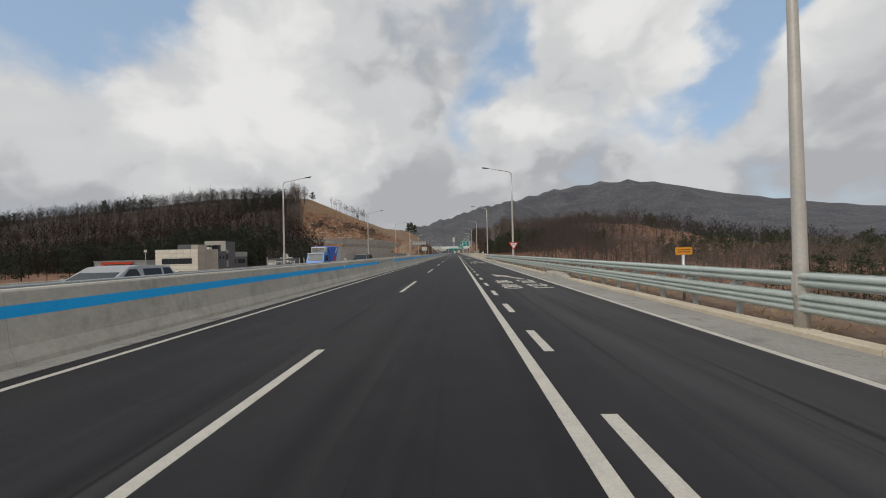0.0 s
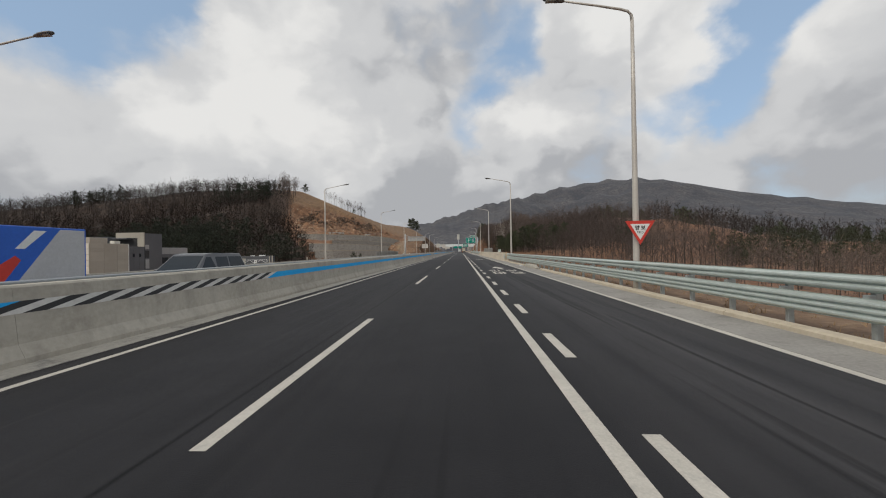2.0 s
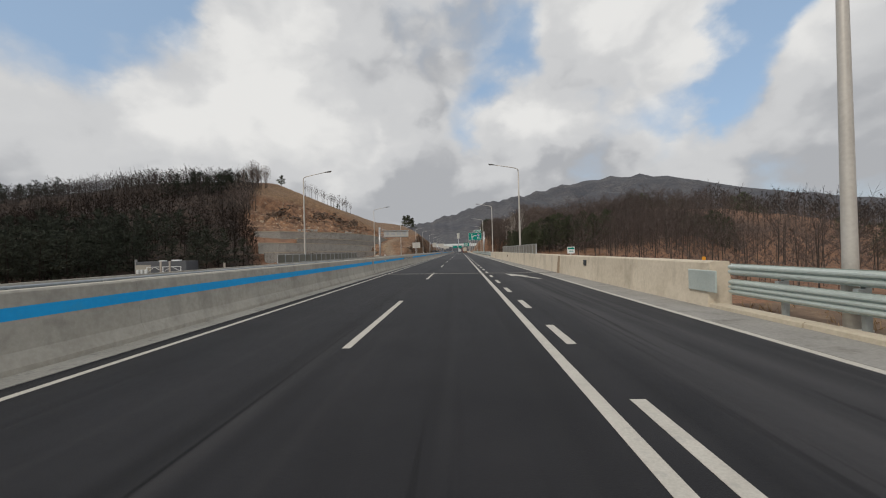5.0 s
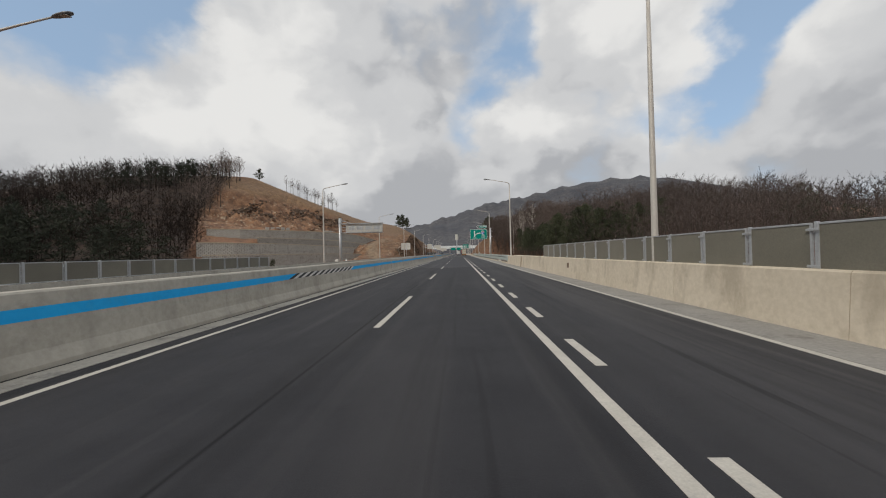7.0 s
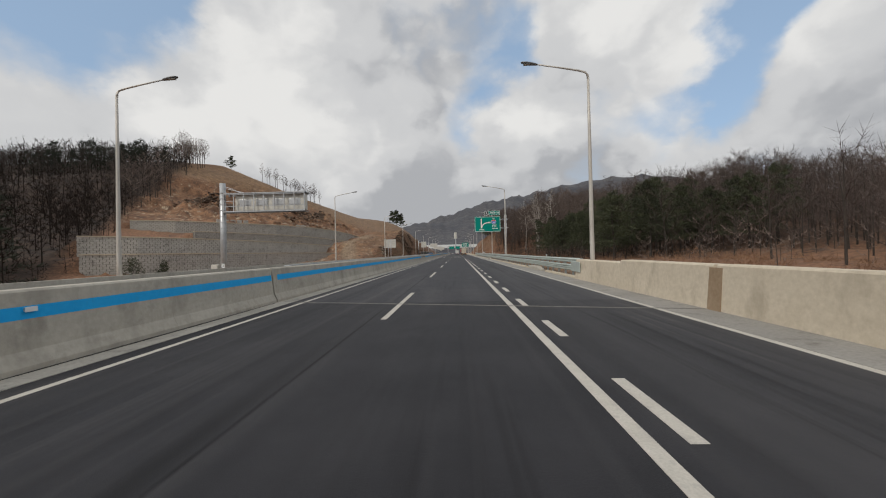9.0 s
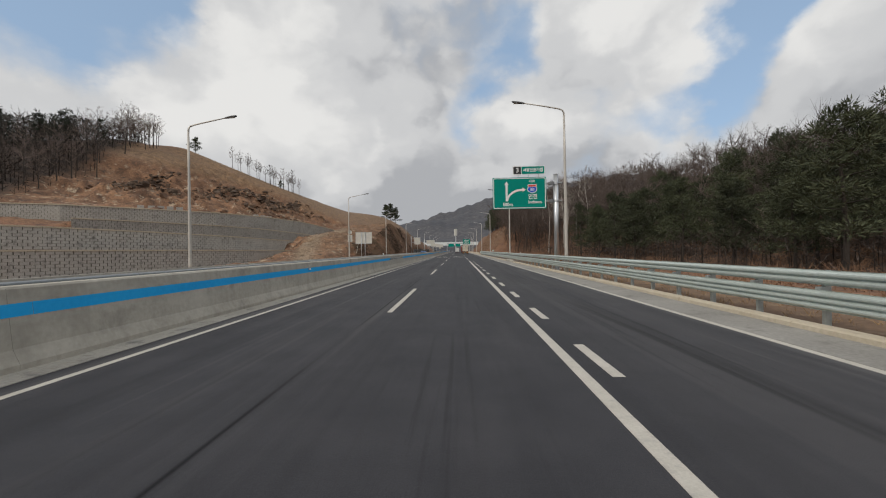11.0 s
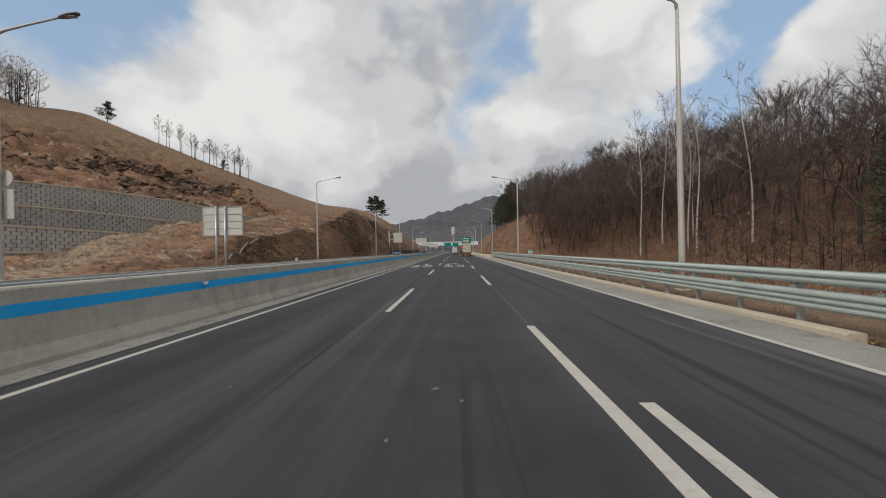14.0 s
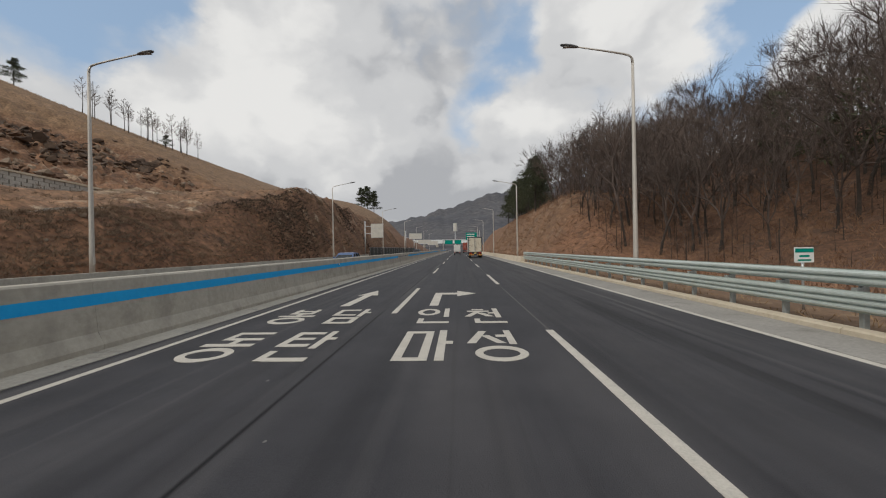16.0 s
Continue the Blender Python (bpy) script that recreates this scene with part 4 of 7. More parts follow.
def guardrail(ya, yb):
    r = thing("guardrail", "pale green-grey steel guardrail with two wave beams on posts", "guardrail", kind="structure")
    post = Geo().cbox(6.80, 6.92, -0.045, 0.045, -0.4, 1.17, 0.012).mesh("post", POST_STEEL)
    block = Geo().cbox(6.675, 6.80, -0.05, 0.05, 0.44, 0.84, 0.01).cbox(6.675, 6.80, -0.05, 0.05, 0.92, 1.165, 0.01).mesh("spacer", POST_STEEL)
    n = int((yb - ya) / 1.715)
    for i in range(n + 1):
        y = ya + 0.1 + i * 1.715
        p = part("post", post, POST_STEEL, r)
        p.location.y = y
        s = part("spacer", block, POST_STEEL, p)
    span = 1.715 * 4
    y = ya - 0.2
    kinds = [(0.585, 0.20, 3), (1.035, 0.148, 2)]
    meshes = [wave_beam(0, span, *kd) for kd in kinds]
    while y < yb - 0.4:
        for me in meshes:
            o = part("beam", me if y + span <= yb + 0.5 else wave_beam(0, yb + 0.3 - y, *kinds[meshes.index(me)]), RAIL_PAINT, r)
            o.location.y = y
        y += span
    return r


guardrail(-30.0, 86.2)
guardrail(162.0, 297.0)


def parapet():
    p = thing("bridge_parapet", "warm beige concrete bridge parapet, water-stained", "parapet", kind="structure")
    prof = [(6.30, 0.0), (6.95, 0.0), (6.90, 1.22), (6.42, 1.22), (6.38, 1.18)]
    ends = [86.8, 91.0, 96.0, 102.8, 108.5, 114, 119.5, 125, 130.5, 136, 141.5, 149.6, 155.5, 161.6]
    rnd = random.Random(2)
    for a, b in zip(ends, ends[1:]):
        h = 1.22 + (0.10 if a < 150 else 0.0) + rnd.uniform(-0.008, 0.008) - 0.1
        part("parapet_segment", Geo().prism([(x, z if z < 1 else z + h - 1.22) for x, z in prof], a + 0.008, b - (0.14 if b in (102.8, 149.6) else 0.008)), CONCRETE_WARM, p)
    for j in (102.8, 149.6):
        part("joint_cover", Geo().prism([(6.27, 0.0), (6.34, 0.0), (6.44, 1.1), (6.44, 1.135), (6.37, 1.135)], j - 0.36, j + 0.16), material("joint_plate", (0.24, 0.165, 0.10), (0.34, 0.25, 0.165), 9, 1, 0.85, 0.1), p, "brown cover plate over the joint")
    part("end_plate", Geo().cbox(6.26, 6.31, 86.4, 87.6, 0.42, 1.0, 0.02), RAIL_PAINT, p, "steel terminal plate")
    part("end_plate", Geo().cbox(6.26, 6.31, 160.6, 162.2, 0.42, 1.0, 0.02), RAIL_PAINT, p, "steel terminal plate")
    part("drain_hole", Geo().cbox(6.30, 6.36, 96.9, 97.3, 0.72, 1.02, 0.02), DARK_STEEL, p)
    part("drain_hole", Geo().cbox(6.30, 6.36, 131.2, 131.45, 0.6, 0.9, 0.02), material("rusty_plate", (0.12, 0.08, 0.055), (0.2, 0.14, 0.1), 12, 2, 0.8, 0.1), p)


parapet()
structure("low_wall", Geo().prism([(6.30, 0), (6.85, 0), (6.80, 0.62), (6.45, 0.62)], 297.6, 560), CONCRETE_WARM, "low beige concrete wall at the foot of the cutting", "wall")


def screen(name, x, ya, yb, z0, z1, panel, label, mat):
    """A row of framed screen panels between steel posts."""
    s = thing(name, label, "screen", kind="structure")
    n = round((yb - ya) / panel)
    w = (yb - ya) / n
    post = Geo().cbox(0.0, 0.07, -0.03, 0.03, z0 - 0.1, z1 + 0.02, 0.01).mesh("screen_post", GALV)
    clamp = Geo().cbox(-0.065, -0.045, -0.14, 0.14, z0 + 0.08, z0 + 0.13, 0.006).cbox(-0.065, -0.045, -0.14, 0.14, z1 - 0.16, z1 - 0.11, 0.006).mesh("clamp", GALV)
    f = 0.04
    a, b = 0.06, w - 0.06
    frame_mesh = Geo().cbox(-0.025, 0.025, a, a + f, z0, z1, 0.006).cbox(-0.025, 0.025, b - f, b, z0, z1, 0.006).cbox(-0.025, 0.025, a + f, b - f, z1 - f, z1, 0.006).cbox(-0.025, 0.025, a + f, b - f, z0, z0 + f, 0.006).mesh("panel_frame", GALV)
    sheet = Geo().box(-0.008, 0.008, a + f, b - f, z0 + f, z1 - f).mesh("panel_sheet", mat)
    for i in range(n + 1):
        o = part("screen_post", post, GALV, s)
        o.location = (x, ya + i * w, 0)
        part("clamp", clamp, GALV, o)
        if i < n:
            q = part("panel_frame", frame_mesh, GALV, s)
            q.location = (x, ya + i * w, 0)
            part("panel_sheet", sheet, mat, q, "grey-green translucent sheet")


SHEET = material("screen_sheet", (0.150, 0.140, 0.112), (0.215, 0.200, 0.160), 30, 0.8, 0.35, 0.0, vary=0.12)
screen("bridge_screen", 6.52, 111.36, 138.9, 1.16, 2.12, 1.72, "grey-green panel screen with steel frames on the parapet", SHEET)
screen("bridge_screen", -18.55, 113.6, 142.85, 0.84, 1.72, 1.72, "grey-green panel screen with steel frames on the far parapet", SHEET)


HEDGE = material("dark_screen", (0.020, 0.024, 0.022), (0.045, 0.050, 0.044), 12, 0.8, 0.6, 0.05, vary=0.2)
screen("roadside_screen", -19.6, 336.0, 424.0, 0.2, 2.3, 4.0, "low dark slatted screen along the foot of the bank", HEDGE)


# ---- street lamps ----
def street_lamp():
    """A tapered steel pole with a curved arm towards -x and a flat lamp head."""
    t = thing("street_lamp", "tall tapered beige steel street lamp with one curved arm", "street lamp", group="street lamps along the road")
    part("base_plate", Geo().cbox(-0.2, 0.2, -0.2, 0.2, 0.0, 0.06, 0.015), POLE_PAINT, t)
    part("pole", Geo().tube([(0, 0, 0.05), (0, 0, 1.4), (0, 0, 4), (0, 0, 8), (0, 0, 10.72)], [0.125, 0.118, 0.104, 0.08, 0.064], 14), POLE_PAINT, t, smooth=True)
    part("hatch", Geo().cbox(-0.135, -0.10, -0.06, 0.06, 0.7, 1.1, 0.008), POLE_PAINT, t)
    arm = [(0, 0, 10.60), (-0.03, 0, 10.85), (-0.16, 0, 11.0), (-0.45, 0, 11.09), (-1.3, 0, 11.26), (-2.75, 0, 11.52)]
    part("arm", Geo().tube(arm, [0.064, 0.06, 0.055, 0.05, 0.044, 0.036], 10), POLE_PAINT, t, smooth=True)
    g = Geo()
    secs = [(-2.62, 0.045, 0.04), (-2.72, 0.10, 0.055), (-2.95, 0.15, 0.07), (-3.2, 0.155, 0.065), (-3.42, 0.12, 0.045), (-3.5, 0.03, 0.02)]
    rings = []
    for x, w, h in secs:
        zc = 11.50 - (x + 2.62) * 0.16
        rings.append([(x, w * math.cos(a), zc + h * math.sin(a)) for a in [2 * math.pi * k / 12 for k in range(12)]])
    g.v = [p for r in rings for p in r]
    for i in range(len(rings) - 1):
        g.f += [(i * 12 + k, i * 12 + (k + 1) % 12, (i + 1) * 12 + (k + 1) % 12, (i + 1) * 12 + k) for k in range(12)]
    g.f += [tuple(range(12)), tuple(range(len(g.v) - 1, len(g.v) - 13, -1))]
    head = part("lamp_head", g, LAMP_GREY, t, "dark grey lamp head", smooth=True)
    part("lens", Geo().cbox(-3.36, -2.86, -0.10, 0.10, 11.50, 11.528, 0.012), plain("lamp_lens", (0.35, 0.35, 0.33), 0.25), head)
    return t


POLE_Y = [7.7 + 37.95 * k for k in range(-1, 14)]
lamp = street_lamp()
LEFT_X = [-20.0, -20.3, -20.6, -19.1, -19.0, -19.1, -19.2, -18.8, -19.65, -19.4, -19.3, -19.2, -19.2, -19.2, -19.2]
POLE_X = [6.85, 6.70, 6.8, 6.9, 6.6, 6.6, 6.8, 8.1, 8.05, 8.1, 8.1, 8.1, 8.1, 8.1, 8.1]
POLE_Z = [-0.45, -0.45, -0.45, -0.35, -0.05, 0.0, -0.35, -0.2, 0.5, 0.3, 0.3, 0.3, 0.3, 0.3, 0.3]
lamp.matrix_basis = pose(POLE_X[0], POLE_Y[0], 0.02)
for x, y in list(zip(POLE_X, POLE_Y))[1:]:
    copy_thing(lamp, pose(x, y - (0.45 if 110 < y < 130 else 0.0), 0.02))
for x, z, y in zip(LEFT_X, POLE_Z, POLE_Y):
    copy_thing(lamp, pose(x, y, z, 0, 0, 180))


# ---- retaining walls ----
def retaining_wall(line, high):
    """A wall of staggered concrete blocks with a coping, along a plan line; the blocks stand proud of a recessed backing."""
    w = thing("retaining_wall", "grey concrete block retaining wall in tiers, stained dark", "wall", kind="structure")
    rnd = random.Random(len(line) + int(line[0][2] * 10))
    back, cope, blocks = Geo(), Geo(), Geo()
    run = 0.0
    bl, bh = 0.92, 0.42
    for a, b in zip(line, line[1:]):
        ln = math.dist(a[:2], b[:2])
        u = Vector(((b[0] - a[0]) / ln, (b[1] - a[1]) / ln, 0))
        q = Vector((-u.y, u.x, 0))
        top = lambda s: a[2] + (b[2] - a[2]) * s / ln

        def block(g, s0, s1, o0, o1, z0a, z0b, z1a, z1b):
            A, B = Vector((a[0], a[1], 0)) + u * s0, Vector((a[0], a[1], 0)) + u * s1
            vs = []
            for z_a, z_b in ((z0a, z0b), (z1a, z1b)):
                vs += [(*(A + q * o0).xy, z_a), (*(B + q * o0).xy, z_b), (*(B + q * o1).xy, z_b), (*(A + q * o1).xy, z_a)]
            g.add(vs, [(0, 3, 2, 1), (4, 5, 6, 7), (0, 1, 5, 4), (1, 2, 6, 5), (2, 3, 7, 6), (3, 0, 4, 7)])

        block(back, 0, ln, 0.10, 0.9, top(0) - high - 1, top(ln) - high - 1, top(0) - 0.02, top(ln) - 0.02)
        block(cope, 0, ln, -0.12, 0.95, top(0) - 0.02, top(ln) - 0.02, top(0) + 0.20, top(ln) + 0.20)
        rows = int(high / bh) + 2
        for r in range(rows):
            s = -(r % 2) * bl / 2
            while s < ln:
                s0, s1 = max(s + 0.05, 0), min(s + bl - 0.05, ln)
                if s1 - s0 > 0.1:
                    j = rnd.uniform(-0.02, 0.03)
                    za, zb = top(s0) - 0.04 - r * bh, top(s1) - 0.04 - r * bh
                    block(blocks, s0, s1, j, 0.15, za - bh + 0.025, zb - bh + 0.025, za, zb)
                s += bl
        run += ln
    part("wall_backing", back, plain("wall_joint", (0.15, 0.14, 0.122), 0.95), w)
    part("coping", cope, KERB, w)
    part("wall_blocks", blocks, WALL_BLOCK, w)["kind"] = "stuff"


for tier in TIERS:
    retaining_wall(*tier)


# ---- trees ----
def perp(d, rnd):
    a = Vector((rnd.uniform(-1, 1), rnd.uniform(-1, 1), rnd.uniform(-1, 1)))
    a = a - d * a.dot(d)
    return a.normalized() if a.length > 1e-3 else Vector((1, 0, 0))


def blade(g, p, e, w, rnd):
    """A thin twig: one narrow triangle."""
    a = perp((e - p).normalized(), rnd) * w
    g.add([tuple(p - a), tuple(p + a), tuple(e)], [(0, 1, 2)])


def bare_tree(seed, h, spread=0.30, first=0.32, limbs=11, twigs=6, girth=0.015, thin=1.0, tw=0.016, sway=0.025):
    """Trunk and leafless crown of a tree h metres high, as two Geos."""
    rnd = random.Random(seed)
    trunk, crown = Geo(), Geo()
    lean = Vector((rnd.uniform(-.05, .05), rnd.uniform(-.05, .05), 0))
    spine = [Vector((0, 0, -0.4))]
    for i in range(1, 8):
        t = i / 7
        spine.append(Vector((math.sin(t * (3 + 90 * (sway - 0.025)) + seed) * sway * h * t, math.cos(t * (2.3 + 90 * (sway - 0.025)) + seed) * sway * h * t, h * t)) + lean * h * t)
    r0 = h * girth
    trunk.tube(spine, [r0 * (1.25 if i == 0 else 1 - 0.93 * i / 7) + 0.01 for i in range(8)], 6, cap=False)

    def on_spine(t):
        k = min(int(t * 7), 6)
        return spine[k].lerp(spine[k + 1], t * 7 - k)

    for i in range(limbs):
        t = first + (0.97 - first) * (i + rnd.random() * 0.7) / limbs
        az = i * 2.4 + rnd.uniform(-.5, .5)
        p = on_spine(t)
        ln = h * spread * (1.25 - t) * rnd.uniform(0.75, 1.25)
        d = Vector((math.cos(az), math.sin(az), rnd.uniform(0.5, 1.15))).normalized()
        m1 = p + d * ln * 0.5
        d2 = (d + Vector((0, 0, 0.45)) + perp(d, rnd) * 0.25).normalized()
        m2 = m1 + d2 * ln * 0.6
        rr = (r0 * (1 - t) * 0.5 + 0.014) * thin
        crown.tube([p, m1, m2], [rr, rr * 0.6, 0.008], 4, cap=False)
        for k in range(5):
            s = 0.25 + 0.75 * (k + rnd.random()) / 5
            b = p.lerp(m1, s * 2) if s < 0.5 else m1.lerp(m2, s * 2 - 1)
            e = (d2 + perp(d2, rnd) * rnd.uniform(0.5, 1.0) + Vector((0, 0, 0.25))).normalized()
            l2 = ln * rnd.uniform(0.28, 0.5)
            tip = b + e * l2
            crown.tube([b, tip], [rr * 0.36 + 0.006, 0.006], 3, cap=False)
            for j in range(twigs):
                s2 = rnd.uniform(0.2, 1.0)
                c = b.lerp(tip, s2)
                f = (e + perp(e, rnd) * rnd.uniform(0.4, 1.1) + Vector((0, 0, 0.2))).normalized()
                t2 = c + f * l2 * rnd.uniform(0.3, 0.65)
                blade(crown, c, t2, tw, rnd)
                if twigs > 5:
                    g2 = (f + perp(f, rnd) * 0.8).normalized()
                    blade(crown, c.lerp(t2, 0.5), c.lerp(t2, 0.5) + g2 * l2 * 0.3, tw * 0.7, rnd)
    return trunk, crown


def oak_tree(seed, h, forks=5, twigs=11, tw=0.016):
    """Trunk and leafless crown of a crooked broadleaf tree that forks again and again into a fan of fine twigs."""
    rnd = random.Random(seed)
    trunk, crown = Geo(), Geo()

    def grow(p, d, ln, r, level):
        bend = (d + perp(d, rnd) * rnd.uniform(0.08, 0.30)).normalized()
        mid = p + d * ln * 0.5
        end = mid + bend * ln * 0.5
        g = trunk if level < 1 else crown
        if level < 3:
            g.tube([p, mid, end], [r, r * 0.86, r * 0.68], 6 if level == 0 else 4, cap=False)
        else:
            g.tube([p, end], [r, r * 0.5], 3, cap=False)
        if level >= forks - 1:
            for _ in range(twigs):
                c = p.lerp(end, rnd.uniform(0.2, 1.0))
                e = (bend + perp(bend, rnd) * rnd.uniform(0.25, 1.0) + Vector((0, 0, 0.25))).normalized()
                tip = c + e * ln * rnd.uniform(0.5, 1.15)
                blade(crown, c, tip, tw, rnd)
                f = (e + perp(e, rnd) * 0.7).normalized()
                blade(crown, c.lerp(tip, 0.45), c.lerp(tip, 0.45) + f * ln * 0.5, tw * 0.7, rnd)
            return
        n = 3 if rnd.random() < 0.55 or level == 1 else 2
        az = rnd.uniform(0, 6.28)
        side = perp(bend, rnd)
        other = bend.cross(side)
        for i in range(n):
            w = az + 6.283 * i / n + rnd.uniform(-0.5, 0.5)
            out = side * math.cos(w) + other * math.sin(w)
            nd = (bend + out * rnd.uniform(0.30, 0.75) + Vector((0, 0, 0.16))).normalized()
            grow(end, nd, ln * rnd.uniform(0.62, 0.92), r * (0.62 if n == 3 else 0.70), level + 1)
        if level and rnd.random() < 0.5:
            nd = (d * 0.5 + perp(d, rnd)).normalized()
            grow(mid, nd, ln * 0.5, r * 0.35, max(level + 1, forks - 2))

    lean = Vector((rnd.uniform(-.14, .14), rnd.uniform(-.14, .14), 1)).normalized()
    grow(Vector((0, 0, -0.4)), lean, h * rnd.uniform(0.27, 0.36), h * 0.0125, 0)
    return trunk, crown


def far_tree(seed, h, wide, first=0.20, limbs=10, sprays=14, tw=0.055):
    """A light leafless tree for the woods: a slim trunk, limbs that bend upwards and a rounded haze of twigs."""
    rnd = random.Random(seed)
    trunk, crown = Geo(), Geo()
    sway = Vector((rnd.uniform(-.06, .06), rnd.uniform(-.06, .06), 0)) * h
    sp = [Vector((0, 0, -0.4)), sway * 0.3 + Vector((0, 0, h * 0.4)), sway + Vector((0, 0, h * 0.86))]
    trunk.tube(sp, [h * 0.010, h * 0.007, 0.015], 4, cap=False)
    for i in range(limbs):
        t = first + (0.90 - first) * (i + rnd.random()) / limbs
        p = sp[0].lerp(sp[1], t / 0.45) if t < 0.45 else sp[1].lerp(sp[2], (t - 0.45) / 0.55)
        az = i * 2.4 + rnd.uniform(-.5, .5)
        bulge = math.sqrt(max(0.08, 1 - ((t - 0.55) / 0.5) ** 2)) * rnd.uniform(0.8, 1.1)
        out = Vector((math.cos(az), math.sin(az), 0)) * wide * bulge
        m = p + out * 0.55 + Vector((0, 0, h * rnd.uniform(0.03, 0.09)))
        e = p + out + Vector((0, 0, h * rnd.uniform(0.12, 0.24)))
        crown.tube([p, m, e], [h * 0.0026 + 0.006, h * 0.0018 + 0.004, 0.004], 3, cap=False)
        for k in range(sprays):
            u = rnd.uniform(0.15, 1.0)
            c = p.lerp(m, u * 2) if u < 0.5 else m.lerp(e, u * 2 - 1)
            d = Vector((math.cos(az) * 0.5 + rnd.uniform(-.8, .8), math.sin(az) * 0.5 + rnd.uniform(-.8, .8), rnd.uniform(0.1, 1.3))).normalized()
            blade(crown, c, c + d * h * rnd.uniform(0.06, 0.13), tw, rnd)
    return trunk, crown


def tuft(g, c, rx, rz, n, ln, rnd):
    """A clump of needles: short blades pointing out and up."""
    for _ in range(n):
        a, u = rnd.uniform(0, 6.283), rnd.uniform(-1, 1)
        o = Vector((math.cos(a) * rx * math.sqrt(1 - u * u), math.sin(a) * rx * math.sqrt(1 - u * u), u * rz)) * rnd.uniform(0.4, 1.0)
        d = (o.normalized() + Vector((0, 0, 0.45)) + Vector((rnd.uniform(-.6, .6), rnd.uniform(-.6, .6), rnd.uniform(-.4, .4)))).normalized()
        p = c + o
        a2 = perp(d, rnd) * ln * 0.13
        g.add([tuple(p - a2), tuple(p + a2), tuple(p + d * ln)], [(0, 1, 2)])


def pine_tree(seed, h, boughs=15, dense=30, bare=0.28, wide=0.30, ln=0.42):
    rnd = random.Random(seed)
    trunk, crown = Geo(), Geo()
    sp = [Vector((math.sin(i + seed) * 0.02 * h * i / 6, math.cos(i * 1.3 + seed) * 0.02 * h * i / 6, -0.3 + (h * 0.97 + 0.3) * i / 6)) for i in range(7)]
    trunk.tube(sp, [h * 0.014 * (1.1 - i / 6) + 0.012 for i in range(7)], 6, cap=False)
    for i in range(boughs):
        t = bare + (0.97 - bare) * (i + rnd.uniform(0, .8)) / boughs
        k = min(int(t * 6), 5)
        p = sp[k].lerp(sp[k + 1], t * 6 - k)
        az = i * 2.4 + rnd.uniform(-.6, .6)
        reach = h * wide * (1.12 - t) ** 0.75 * rnd.uniform(0.7, 1.2)
        d = Vector((math.cos(az), math.sin(az), rnd.uniform(0.0, 0.35)))
        e = p + d * reach
        trunk.tube([p, e], [h * 0.004 + 0.012, 0.008], 3, cap=False)
        for s in (0.45, 0.72, 1.0):
            c = p.lerp(e, s) + Vector((rnd.uniform(-.3, .3), rnd.uniform(-.3, .3), rnd.uniform(0, .3)))
            tuft(crown, c, reach * 0.30 + 0.3, 0.34 + 0.02 * h, dense, ln, rnd)
    tuft(crown, sp[-1], 0.5, 0.6, dense, ln, rnd)
    return trunk, crown


def plant(name, label, category, shapes, mats, spots, group, sizes=(0.85, 1.2), seed=1):
    """Single trees: each an Empty with its trunk and crown; alike trees share meshes."""
    rnd = random.Random(seed)
    meshes = [(t.mesh("trunk", mats[0]), c.mesh("crown", mats[1])) for t, c in shapes]
    for x, y in spots:
        t, c = rnd.choice(meshes)
        ob = thing(name, label, category, (x, y, float(ground_height(x, y)) - 0.1), rnd.uniform(0, 360), group)
        k = rnd.uniform(*sizes)
        ob.scale = (k, k, k * rnd.uniform(0.92, 1.1))
        part("trunk", t, mats[0], ob)
        part("crown", c, mats[1], ob)


def scatter(n, box, keep, gap, seed):
    rnd = random.Random(seed)
    got, grid = [], {}
    tries = 0
    while len(got) < n and tries < n * 30:
        tries += 1
        x, y = rnd.uniform(box[0], box[1]), rnd.uniform(box[2], box[3])
        if not keep(x, y, rnd):
            continue
        c = (int(x / gap), int(y / gap))
        if any(math.hypot(x - p, y - q) < gap for i in (-1, 0, 1) for j in (-1, 0, 1) for p, q in grid.get((c[0] + i, c[1] + j), ())):
            continue
        grid.setdefault(c, []).append((x, y))
        got.append((x, y))
    return got


